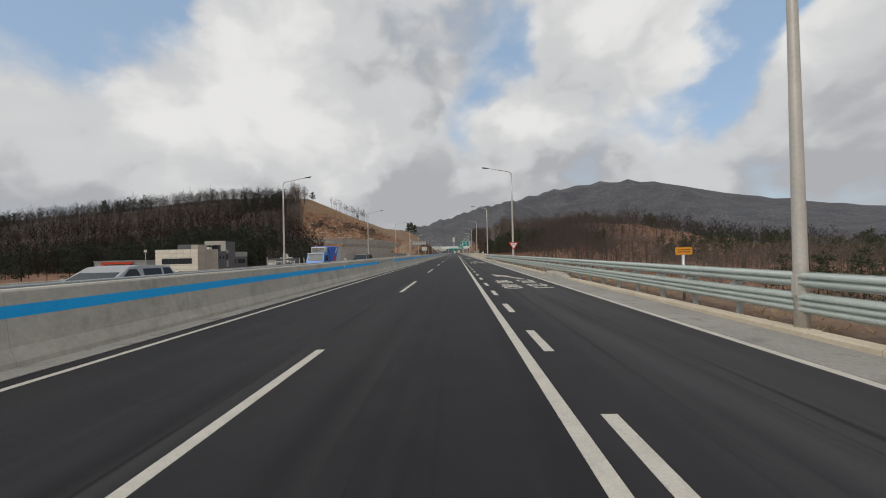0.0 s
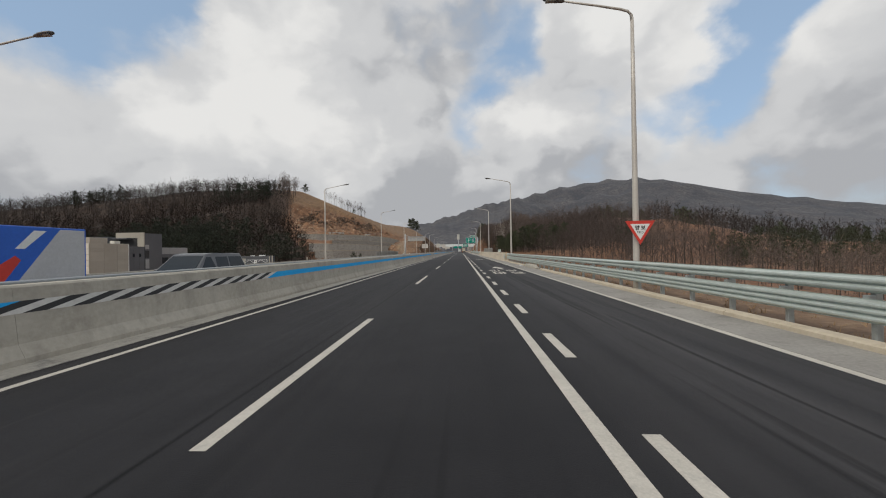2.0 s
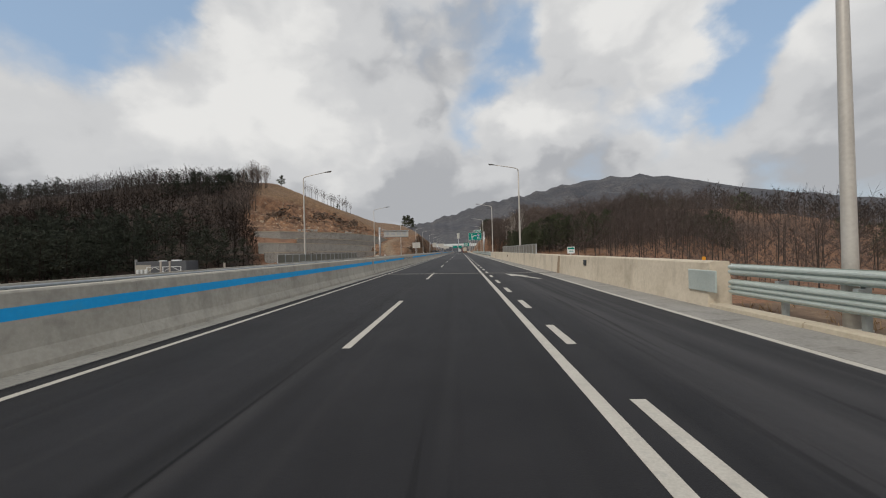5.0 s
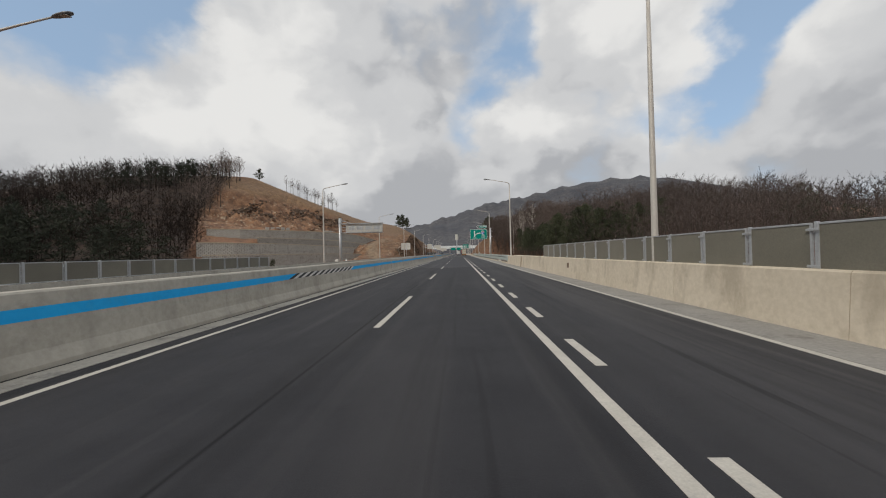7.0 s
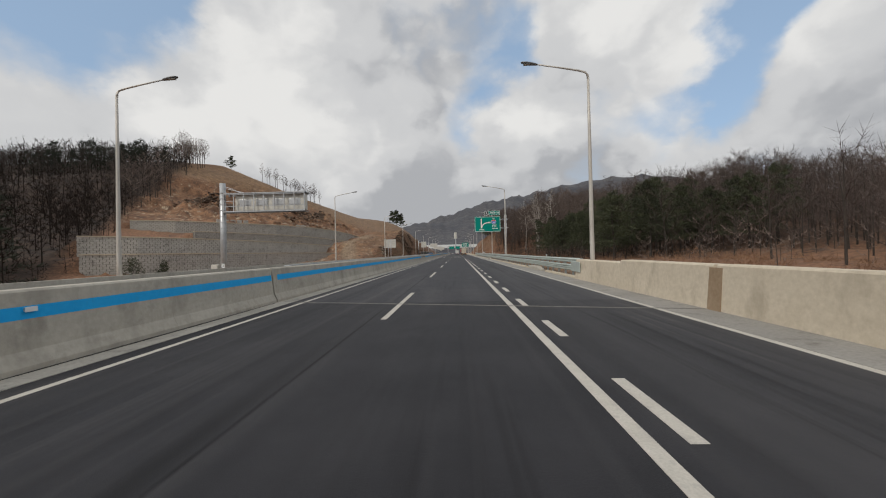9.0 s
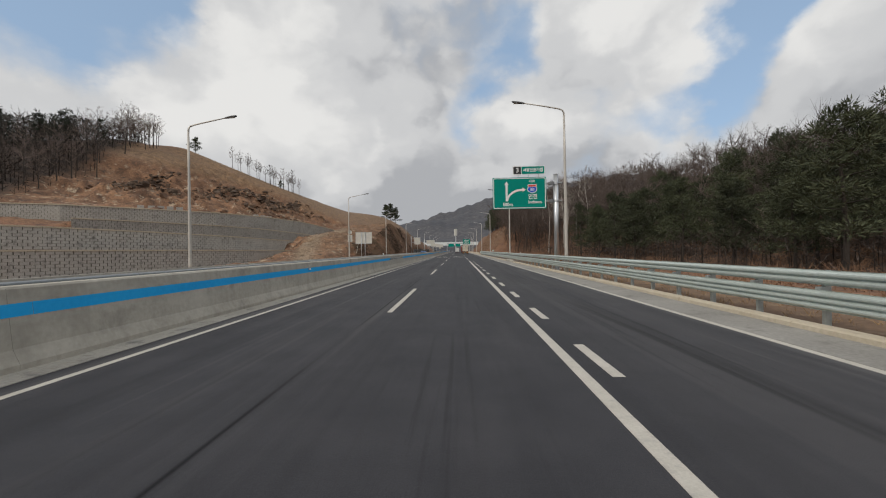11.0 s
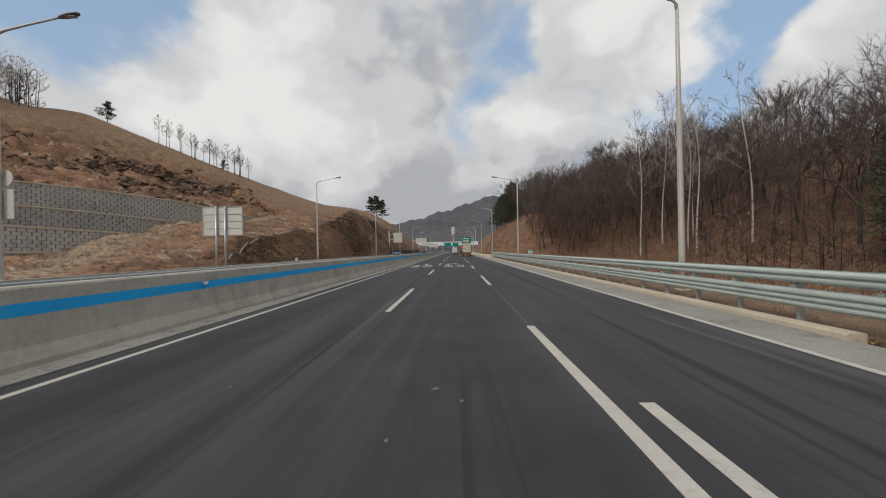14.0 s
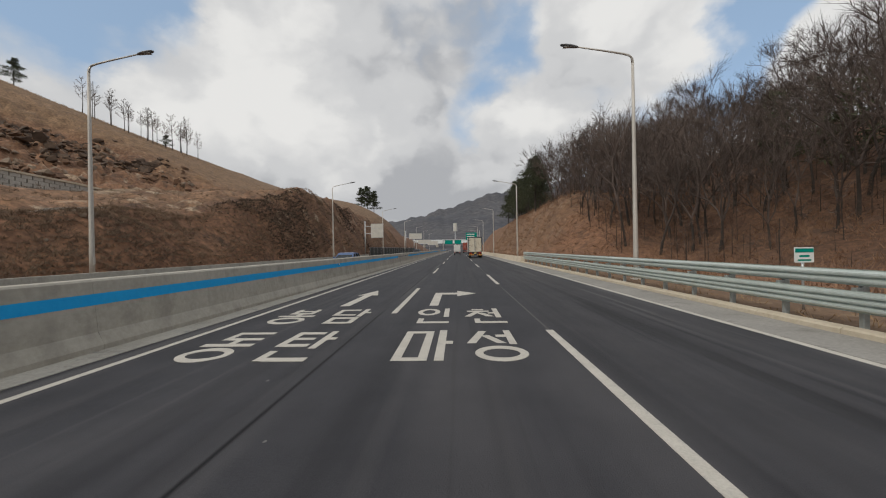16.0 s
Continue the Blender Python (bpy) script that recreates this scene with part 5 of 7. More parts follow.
def forest(name, label, shapes, mats, spots, sizes, seed):
    """Woods that nobody could count: all trunks and crowns joined into one object with two materials."""
    rnd = np.random.RandomState(seed)
    V, F, M, k = [], [], [], 0
    bits = []
    for t, c in shapes:
        tri = []
        for g, m in ((t, 0), (c, 1)):
            v = np.array(g.v)
            f = []
            for face in g.f:
                f += [(face[0], face[i], face[i + 1]) for i in range(1, len(face) - 1)]
            tri.append((v, np.array(f), m))
        bits.append(tri)
    xy = np.array(spots)
    zz = ground_height(xy[:, 0], xy[:, 1])
    for (x, y), z in zip(xy, zz):
        a, s = rnd.uniform(0, 6.283), rnd.uniform(*sizes)
        ca, sa = math.cos(a) * s, math.sin(a) * s
        rot = np.array([[ca, -sa, 0], [sa, ca, 0], [0, 0, s * rnd.uniform(0.9, 1.12)]])
        for v, f, m in bits[rnd.randint(len(bits))]:
            V.append(v @ rot.T + (x, y, z - 0.2))
            F.append(f + k)
            M.append(np.full(len(f), m))
            k += len(v)
    V, F, M = np.concatenate(V), np.concatenate(F), np.concatenate(M)
    me = bpy.data.meshes.new(name)
    me.vertices.add(len(V))
    me.vertices.foreach_set("co", V.astype(np.float32).ravel())
    me.loops.add(F.size)
    me.loops.foreach_set("vertex_index", F.astype(np.int32).ravel())
    me.polygons.add(len(F))
    me.polygons.foreach_set("loop_start", np.arange(0, F.size, 3, dtype=np.int32))
    me.update()
    for m in mats:
        me.materials.append(m)
    me.polygons.foreach_set("material_index", M.astype(np.int32))
    me.update()
    me.validate()
    return tagged(new(name, me), label, "woods", kind="stuff")


near_bare = [oak_tree(s, 10.6 + s % 3) for s in range(8)]
pale_bare = [bare_tree(40 + s, 18.0, 0.21, 0.36, 16, 9, 0.0046, tw=0.011, thin=0.5, sway=0.042) for s in range(3)]
mid_bare = [far_tree(20 + s, 8.2 + 0.6 * s, 1.9 + 0.25 * (s % 3)) for s in range(6)]
soft_bare = [far_tree(26 + s, 8.6 + 0.7 * s, 2.0 + 0.3 * (s % 3), 0.20, 13, 28, 0.015) for s in range(6)]
brush_tree = [far_tree(30 + s, 4.2, 1.5, 0.04, 8, 9, 0.032) for s in range(4)]
near_pine = [pine_tree(60 + s, 10.5 + s, 24, 95, 0.22, 0.33, 0.36) for s in range(4)]
mid_pine = [pine_tree(70 + s, 10.0, 12, 11, 0.06, 0.36, 0.95) for s in range(4)]

# right-hand wood beside the road
dark_pines = scatter(52, (16, 44, 192, 245), lambda x, y, r: x > 20 - (y - 220) * 0.05, 4.0, 5)
plant("pine_tree", "dark green pine tree with a bare lower trunk", "pine tree", near_pine, (BARK, NEEDLES), dark_pines, "pines at the roadside", (0.62, 0.90), 6)
birches = [(24.9, 261.9), (25.2, 264.6), (25.9, 265.1), (22.2, 268.6), (27.0, 272.6), (29.4, 260.3), (29.8, 270.6)]
plant("pale_tree", "tall slender leafless tree with pale bark", "tree", pale_bare, (PALE_BARK, PALE_TWIG), birches, "pale trees at the roadside", (0.9, 1.1), 8)
fringe = scatter(200, (12, 46, 205, 345), lambda x, y, r: x > np.interp(y, [205, 240, 276, 285, 300, 345], [24, 28, 28, 17, 15.5, 18.5]) and not (y < 246 and r.random() < 0.9), 2.5, 9)
plant("bare_tree", "leafless brown tree on leaf litter", "tree", near_bare, (BARK, SOFT_TWIG), fringe, "bare trees at the roadside", (0.72, 1.06), 10)

right_wood = scatter(2100, (20, 200, 95, 470), lambda x, y, r: (x > np.interp(y, [95, 135, 160, 200, 250, 300, 470], [42, 30, 25, 26, 40, 34, 26])) and r.random() < np.interp(x, [20, 120, 210], [1, 0.8, 0.5]), 2.7, 11)
pine_here = lambda x, y: math.sin(x * 0.055 + 1.2) + math.sin(y * 0.047 + 0.4) + 0.8 * math.sin((x - y) * 0.09)
right_wood += scatter(420, (25, 72, 163, 246), lambda x, y, r: x > np.interp(y, [163, 200, 246], [47, 38, 28]), 2.3, 12)
rp = [p for p in right_wood if (pine_here(*p) > 1.35 and not (p[0] < 80 and p[1] < 185)) or (p[1] < 190 and p[0] > 75 and pine_here(*p) > -0.2)]
rb = [p for p in right_wood if p not in set(rp)]
is_low = lambda p: p[1] < 190 and p[0] > 62
is_near = lambda p: p[0] < 112
forest("wooded_hillside", "dense leafless brown wood on the hillside", mid_bare, (BARK, SHADED_TWIG), [p for p in rb if not is_low(p) and not is_near(p)], (0.8, 1.15), 1)
forest("wooded_hillside", "leafless brown wood near the road", soft_bare, (BARK, MAUVE_TWIG), [p for p in rb if is_near(p) and not is_low(p)], (0.75, 1.05), 7)
forest("pine_wood", "dark green pines among the bare wood", mid_pine, (BARK, NEEDLES), [p for p in rp if not is_low(p)], (0.7, 1.0), 2)
low_right = [p for p in right_wood if is_low(p)] + scatter(420, (30, 150, 30, 100), lambda x, y, r: x > 34 + 0.05 * y, 3.2, 55)
forest("pine_wood", "low dark pine wood on flat ground", mid_pine, (BARK, NEEDLES), [p for p in low_right if pine_here(*p) > -0.1], (0.42, 0.68), 8)
forest("wooded_hillside", "low leafless wood on flat ground", soft_bare, (BARK, SOFT_TWIG), [p for p in low_right if pine_here(*p) <= -0.1], (0.45, 0.72), 9)
scrub = scatter(420, (12, 60, 0, 100), lambda x, y, r: x > 13 + r.random() * 12, 2.0, 56)
forest("undergrowth", "low dry scrub below the road bank", brush_tree, (BARK, TWIG), scrub, (0.3, 0.75), 57)

# brushwood in shade-darkened bark and twig colours, for a dark pine floor
pine_floor = scatter(260, (14, 34, 190, 246), lambda x, y, r: True, 1.1, 58)
forest("undergrowth", "dark brushwood under the roadside pines", brush_tree, (SHADED_BARK, SHADED_TWIG), pine_floor, (0.35, 0.75), 59)

thicket_tree = [far_tree(130 + s, 3.2 + 0.5 * s, 1.5, 0.03, 9, 16, 0.012) for s in range(4)]
thicket = scatter(520, (14, 48, 247, 338), lambda x, y, r: x > np.interp(y, [247, 276, 290, 338], [18, 17, 14.5, 17]), 1.0, 64)
forest("undergrowth", "tangled reddish-brown brushwood under the roadside trees", thicket_tree, (BARK, THICKET), thicket, (0.45, 1.1), 65)

# dark wood in the low ground left of the buildings, valley shade painted into its materials
low = scatter(430, (-340, -96, 62, 182), lambda x, y, r: x < -96 - (182 - y) * 0.1, 3.3, 51)
forest("pine_wood", "dark pine wood in the low ground", mid_pine, (SHADED_BARK, SHADED_NEEDLES), [p for i, p in enumerate(low) if i % 2], (0.6, 1.0), 52)
forest("wooded_hillside", "leafless trees among pines in the low ground", mid_bare, (SHADED_BARK, DEEP_SHADE_TWIG), low[::2], (0.7, 1.1), 53)

# left-hand wooded hill
edge = lambda y: float(np.interp(y, [175, 190, 205, 235, 262, 300, 336, 345, 352, 430], [-62, -62, -68, -90, -107, -123, -136, -142, -158, -190]))
left_wood = scatter(2900, (-420, -62, 150, 430), lambda x, y, r: x < edge(y) and not (-92 < x and y < 186) and (y > 174 or x < -80) and r.random() < np.interp(x, [-420, -250, -120], [0.45, 0.8, 1]), 2.8, 13)
lp = [p for p in left_wood if pine_here(p[0] + 40, p[1]) > 2.1 or (p[0] > -175 and p[1] < 222 and pine_here(*p) > 0.15)]
lb = [p for p in left_wood if p not in set(lp)]
forest("wooded_hillside", "dense leafless brown wood on a steep hill", mid_bare, (SHADED_BARK, SHADED_TWIG), [p for p in lb if p[1] >= 255], (0.75, 1.2), 3)
# lower slope: its shade comes from the darkened bark, twig and needle colours
forest("wooded_hillside", "dark leafless wood on the lower slope of a steep hill", mid_bare, (SHADED_BARK, DEEP_SHADE_TWIG), [p for p in lb if p[1] < 255], (0.75, 1.2), 54)
forest("pine_wood", "dark green pines in the lower hillside wood", mid_pine, (SHADED_BARK, SHADED_NEEDLES), lp, (0.8, 1.25), 4)

under = scatter(750, (12, 120, 100, 345), lambda x, y, r: x > np.interp(y, [100, 135, 165, 200, 285, 345], [42, 27, 22, 22, 20, 20]) and (y < 240 or r.random() < 0.3), 2.1, 41)
forest("undergrowth", "leafless brown undergrowth at the foot of the wood", brush_tree, (BARK, TWIG), under, (0.6, 1.3), 5)
under = scatter(1200, (-230, -62, 152, 330), lambda x, y, r: x < edge(y) + 2 and not (-92 < x and y < 184) and (y < 240 or r.random() < 0.5), 1.7, 42)
forest("undergrowth", "dark leafless undergrowth at the foot of the hill", brush_tree, (SHADED_BARK, DEEP_SHADE_TWIG), under, (0.6, 1.3), 6)

# thin line of trees along the ridge above the cutting
thin = [bare_tree(80 + s, 8.5, 0.27, 0.36, 13, 6, 0.010, tw=0.028) for s in range(4)]
ridge = []
rr = random.Random(3)
for i in range(24):
    t = i / 23
    if i % 7 != 3:
        ridge.append((-121 + 32 * t ** 0.8 + rr.uniform(-1.2, 1.2), 374 + 7 * t + rr.uniform(-2, 2)))
plant("ridge_tree", "small thin leafless tree on the ridge", "tree", thin, (BARK, TWIG), ridge, "trees on the ridge", (0.95, 1.5), 14)
edge_trees = [bare_tree(50 + s, 11.8, 0.32, 0.30, 13, 6, 0.0095, tw=0.018) for s in range(4)]
rim = scatter(46, (-150, -100, 262, 352), lambda x, y, r: edge(y) - 9 < x < edge(y) + 3.5, 2.4, 44)
plant("bare_tree", "tall leafless tree at the edge of the hill wood", "tree", edge_trees, (BARK, TWIG), rim, "bare trees at the edge of the hill wood", (0.95, 1.32), 45)
lone = [pine_tree(90, 9, 14, 110, 0.22, 0.40, 0.42), pine_tree(91, 15, 22, 110, 0.18, 0.36, 0.6)]
plant("pine_tree", "lone dark pine on the bare ridge", "pine tree", [lone[0]], (BARK, NEEDLES), [(-138, 368.6)], "", (0.95, 1.0), 15)
plant("pine_tree", "small dark pine among thin ridge trees", "pine tree", [lone[0]], (BARK, NEEDLES), [(-97.5, 379)], "", (0.5, 0.55), 18)
plant("pine_tree", "broad dark pine on the earth bank", "pine tree", [lone[1]], (BARK, NEEDLES), [(-61, 494), (-56.5, 491), (-52, 489)], "", (0.8, 1.1), 16)
plant("shrub", "small dark green shrub before the block wall", "shrub", [pine_tree(95, 3.6, 9, 30, 0.35, 0.4, 0.3)], (BARK, NEEDLES), [(-45, 190), (-43, 193)], "", (0.9, 1.1), 17)
right_edge = scatter(26, (15, 24, 336, 400), lambda x, y, r: x > 16, 3.0, 19)
plant("pine_tree", "tall dark pine at the edge of the cutting", "pine tree", near_pine, (BARK, NEEDLES), right_edge[:12], "", (0.9, 1.2), 20)



def slope_drain(line):
    """A narrow drain of short concrete channel units laid down the earth bank."""
    d = thing("slope_drain", "pale narrow concrete drain laid across the earth bank", "drain", kind="structure")
    p = np.array(line)
    at = np.concatenate([[0], np.cumsum(np.hypot(*np.diff(p, axis=0).T))])
    s = np.arange(0, at[-1], 1.02)
    x, y = np.interp(s, at, p[:, 0]), np.interp(s, at, p[:, 1])
    z = ground_height(x, y) + 0.03
    for k in range(len(s) - 1):
        a, c = Vector((x[k], y[k], z[k])), Vector((x[k + 1], y[k + 1], z[k + 1]))
        c = a + (c - a) * 0.985
        n = Vector((a.y - c.y, c.x - a.x, 0)).normalized()
        up = Vector((0, 0, 1))
        g = Geo()
        prof = [(-0.24, -0.35), (0.24, -0.35), (0.24, 0.07), (0.16, 0.07), (0.13, -0.12), (-0.13, -0.12), (-0.16, 0.10), (-0.24, 0.10)]
        b = len(g.v)
        g.v += [tuple(q + n * u + up * w) for q in (a, c) for u, w in prof]
        m = len(prof)
        g.f += [(b + i, b + (i + 1) % m, b + m + (i + 1) % m, b + m + i) for i in range(m)] + [tuple(b + i for i in range(m))[::-1], tuple(b + m + i for i in range(m))]
        part("channel_unit", g, GUTTER, d)


slope_drain([(-23.9, 256.6), (-24.4, 260.2), (-25.1, 263.6), (-25.95, 267.3), (-26.6, 270.8), (-27.0, 274.0), (-27.2, 278.2), (-27.0, 283.0)])

# ---- rocks and dry plants ----
def rocks(name, label, spots, size, seed, mat=ROCK):
    rnd = random.Random(seed)
    g = Geo()
    for x, y in spots:
        bm = bmesh.new()
        for _ in range(11):
            bm.verts.new(Vector((rnd.gauss(0, 1), rnd.gauss(0, 1), rnd.gauss(0, 1))).normalized() * rnd.uniform(0.7, 1.0))
        bmesh.ops.convex_hull(bm, input=bm.verts[:])
        s = rnd.uniform(*size)
        k = Vector((s * rnd.uniform(.7, 1.4), s * rnd.uniform(.7, 1.4), s * rnd.uniform(.5, 1.0)))
        tw = Matrix.Rotation(rnd.uniform(0, 6), 3, Vector((rnd.random(), rnd.random(), 1)).normalized())
        z = float(ground_height(x, y))
        for p in bm.verts:
            q = tw @ p.co
            p.co = Vector((q.x * k.x + x, q.y * k.y + y, q.z * k.z + z - s * 0.22))
        g.bm(bm)
    return tagged(part(name, g, mat), label, "rocks", kind="stuff")


in_face = lambda x, y, r: abs(float(ground_height(x, y)) - np.interp(x, [-100, -86, -79, -60], [22, 23.5, 22, 15])) < 3.2 + 1.5 * math.sin(x * 0.7 + y * 0.4) and math.sin(x * 0.35 + 1) + math.sin(y * 0.21) > -0.5
face = scatter(900, (-104, -56, 272, 356), in_face, 0.55, 21)
rocks("rock_face", "broken reddish-brown rock outcrops on the cutting", face[:600], (0.3, 1.35), 22, material("red_rock", (0.10, 0.052, 0.030), (0.25, 0.150, 0.092), 1.4, 0.3, 0.95, 0.6, wear=(0.06, 0.04, 0.03), vary=0.3))
rocks("rock_face", "broken grey and tan rock outcrops on the cutting", face[600:], (0.25, 1.1), 27)
scarp = scatter(700, (-112, -70, 268, 350), lambda x, y, r: edge(y) + 3 < x and abs(float(ground_height(x, y)) - np.interp(x, [-112, -100, -86, -70], [29, 27, 26, 22])) < 3.5 + 1.5 * math.sin(x * 0.45 + y * 0.3) and math.sin(x * 0.4) + math.sin(y * 0.17 + 2) > -0.2, 0.7, 68)
rocks("rock_face", "dark weathered brown rock scarp below the hill wood", scarp, (0.4, 1.6), 69, material("dark_rock", (0.045, 0.030, 0.022), (0.150, 0.100, 0.068), 1.2, 0.25, 0.95, 0.6, wear=(0.20, 0.125, 0.075), vary=0.3))
rubble = scatter(90, (-66, -50, 279, 312), lambda x, y, r: 1.5 < -(x + 54) - (276 - y) * 0.45 < 5.5, 0.6, 23)
rocks("rubble_heap", "heap of pale broken rubble on the wall top", rubble, (0.3, 0.8), 24, material("pale_rubble", (0.34, 0.31, 0.27), (0.55, 0.52, 0.47), 3, 0.6, 0.9, 0.4))
bits = scatter(260, (-52, -20, 240, 345), lambda x, y, r: r.random() < 0.8, 0.7, 25)
rocks("loose_stones", "loose stones strewn over the earth bank", bits, (0.08, 0.28), 26)


def dry_plants(name, label, spots, h, n, seed, mat):
    rnd = random.Random(seed)
    g = Geo()
    zs = ground_height([p[0] for p in spots], [p[1] for p in spots])
    for (x, y), z in zip(spots, zs):
        base = Vector((x, y, max(float(z), 0.0 if 6.5 < x < 9.6 else -9) - 0.02))
        hh = h * rnd.uniform(0.5, 1.3)
        for _ in range(n):
            p = base + Vector((rnd.uniform(-.5, .5), rnd.uniform(-.5, .5), 0)) * hh
            e = p + Vector((rnd.uniform(-.75, .75) * hh, rnd.uniform(-.75, .75) * hh, hh * rnd.uniform(0.15, 1)))
            blade(g, p, e, 0.012 + 0.012 * hh, rnd)
    me = g.mesh(name, mat)
    return tagged(part(name, me, mat), label, "dry grass", kind="stuff")


STRAW = material("straw", (0.26, 0.16, 0.085), (0.40, 0.28, 0.16), 10, 0.7, 0.95, 0.0)
BRUSH = material("brushwood", (0.160, 0.088, 0.052), (0.32, 0.190, 0.115), 8, 0.25, 0.95, 0.0)
DARK_BRUSH = material("dark_weeds", (0.095, 0.068, 0.047), (0.30, 0.205, 0.135), 6, 0.12, 0.95, 0.0)
verge = scatter(1500, (6.62, 9.2, -5, 300), lambda x, y, r: not 87 < y < 161 and r.random() < 0.9, 0.35, 31)
dry_plants("verge_grass", "short dry straw-brown grass on the verge", verge, 0.24, 10, 32, STRAW)
slope = scatter(5200, (9.2, 34, 165, 380), lambda x, y, r: y > 225 or r.random() < 0.5, 0.45, 33)
dry_plants("slope_brush", "reddish-brown dry brush on the right slope", slope, 0.8, 14, 34, BRUSH)
bank = scatter(9500, (-40, -20.5, 240, 400), lambda x, y, r: x > -27 or r.random() < 0.12, 0.28, 35)
dry_plants("bank_grass", "dark dry grass and weeds on the earth bank", bank, 0.32, 13, 36, DARK_BRUSH)
tall = scatter(2300, (-26.5, -20.8, 258, 330), lambda x, y, r: math.sin(x * 0.9 + y * 0.33) + math.sin(y * 0.21) > r.uniform(-2.2, 0.6), 0.22, 46)
dry_plants("bank_brush", "dark tangled brushwood on the steep bank", tall, 0.40, 26, 47, DARK_BRUSH)
clumps = scatter(1500, (-27, -20.8, 258, 345), lambda x, y, r: 0.55 * math.sin(x * 0.8 + y * 0.29) + math.sin(y * 0.165 + 1.9) + 0.7 * step(296, 304, y) * step(332, 322, y) > r.uniform(0.5, 1.3), 0.24, 66)
dry_plants("bank_brush", "dark blackish thicket clumps on the steep bank", clumps, 0.42, 24, 67, material("dark_thicket", (0.030, 0.023, 0.019), (0.095, 0.066, 0.048), 6, 0.2, 0.95, 0.0))
hilltop = scatter(2600, (-135, -48, 318, 395), lambda x, y, r: True, 1.1, 37)
dry_plants("ridge_grass", "tawny dry grass on the upper slope", hilltop, 0.6, 9, 38, STRAW)


# ---- signs ----
def letters(text, size, mat, parent, x, z, y, name="lettering", centre=True, squeeze=1.0, bold=0.0):
    """Raised lettering on a sign that faces -y; (x, z) is its middle, or its left end."""
    c = bpy.data.curves.new("text", "FONT")
    c.body, c.size, c.extrude, c.offset = text, size, 0.004, bold
    c.align_x = "CENTER" if centre else "LEFT"
    c.align_y = "CENTER"
    c.resolution_u = 3
    o = new("text", c)
    me = bpy.data.meshes.new_from_object(o.evaluated_get(bpy.context.evaluated_depsgraph_get()))
    bpy.data.objects.remove(o)
    bpy.data.curves.remove(c)
    me.transform(Matrix.Translation((x, y, z)) @ Matrix.Rotation(radians(90), 4, "X") @ Matrix.Diagonal((squeeze, 1, 1, 1)))
    me.materials.clear()
    me.materials.append(mat)
    return part(name, me, mat, parent)


def rounded(x0, x1, z0, z1, r, n=5):
    pts = []
    for cx, cz, a0 in ((x1 - r, z0 + r, -90), (x1 - r, z1 - r, 0), (x0 + r, z1 - r, 90), (x0 + r, z0 + r, 180)):
        pts += [(cx + r * math.cos(radians(a0 + 90 * k / n)), cz + r * math.sin(radians(a0 + 90 * k / n))) for k in range(n + 1)]
    return pts


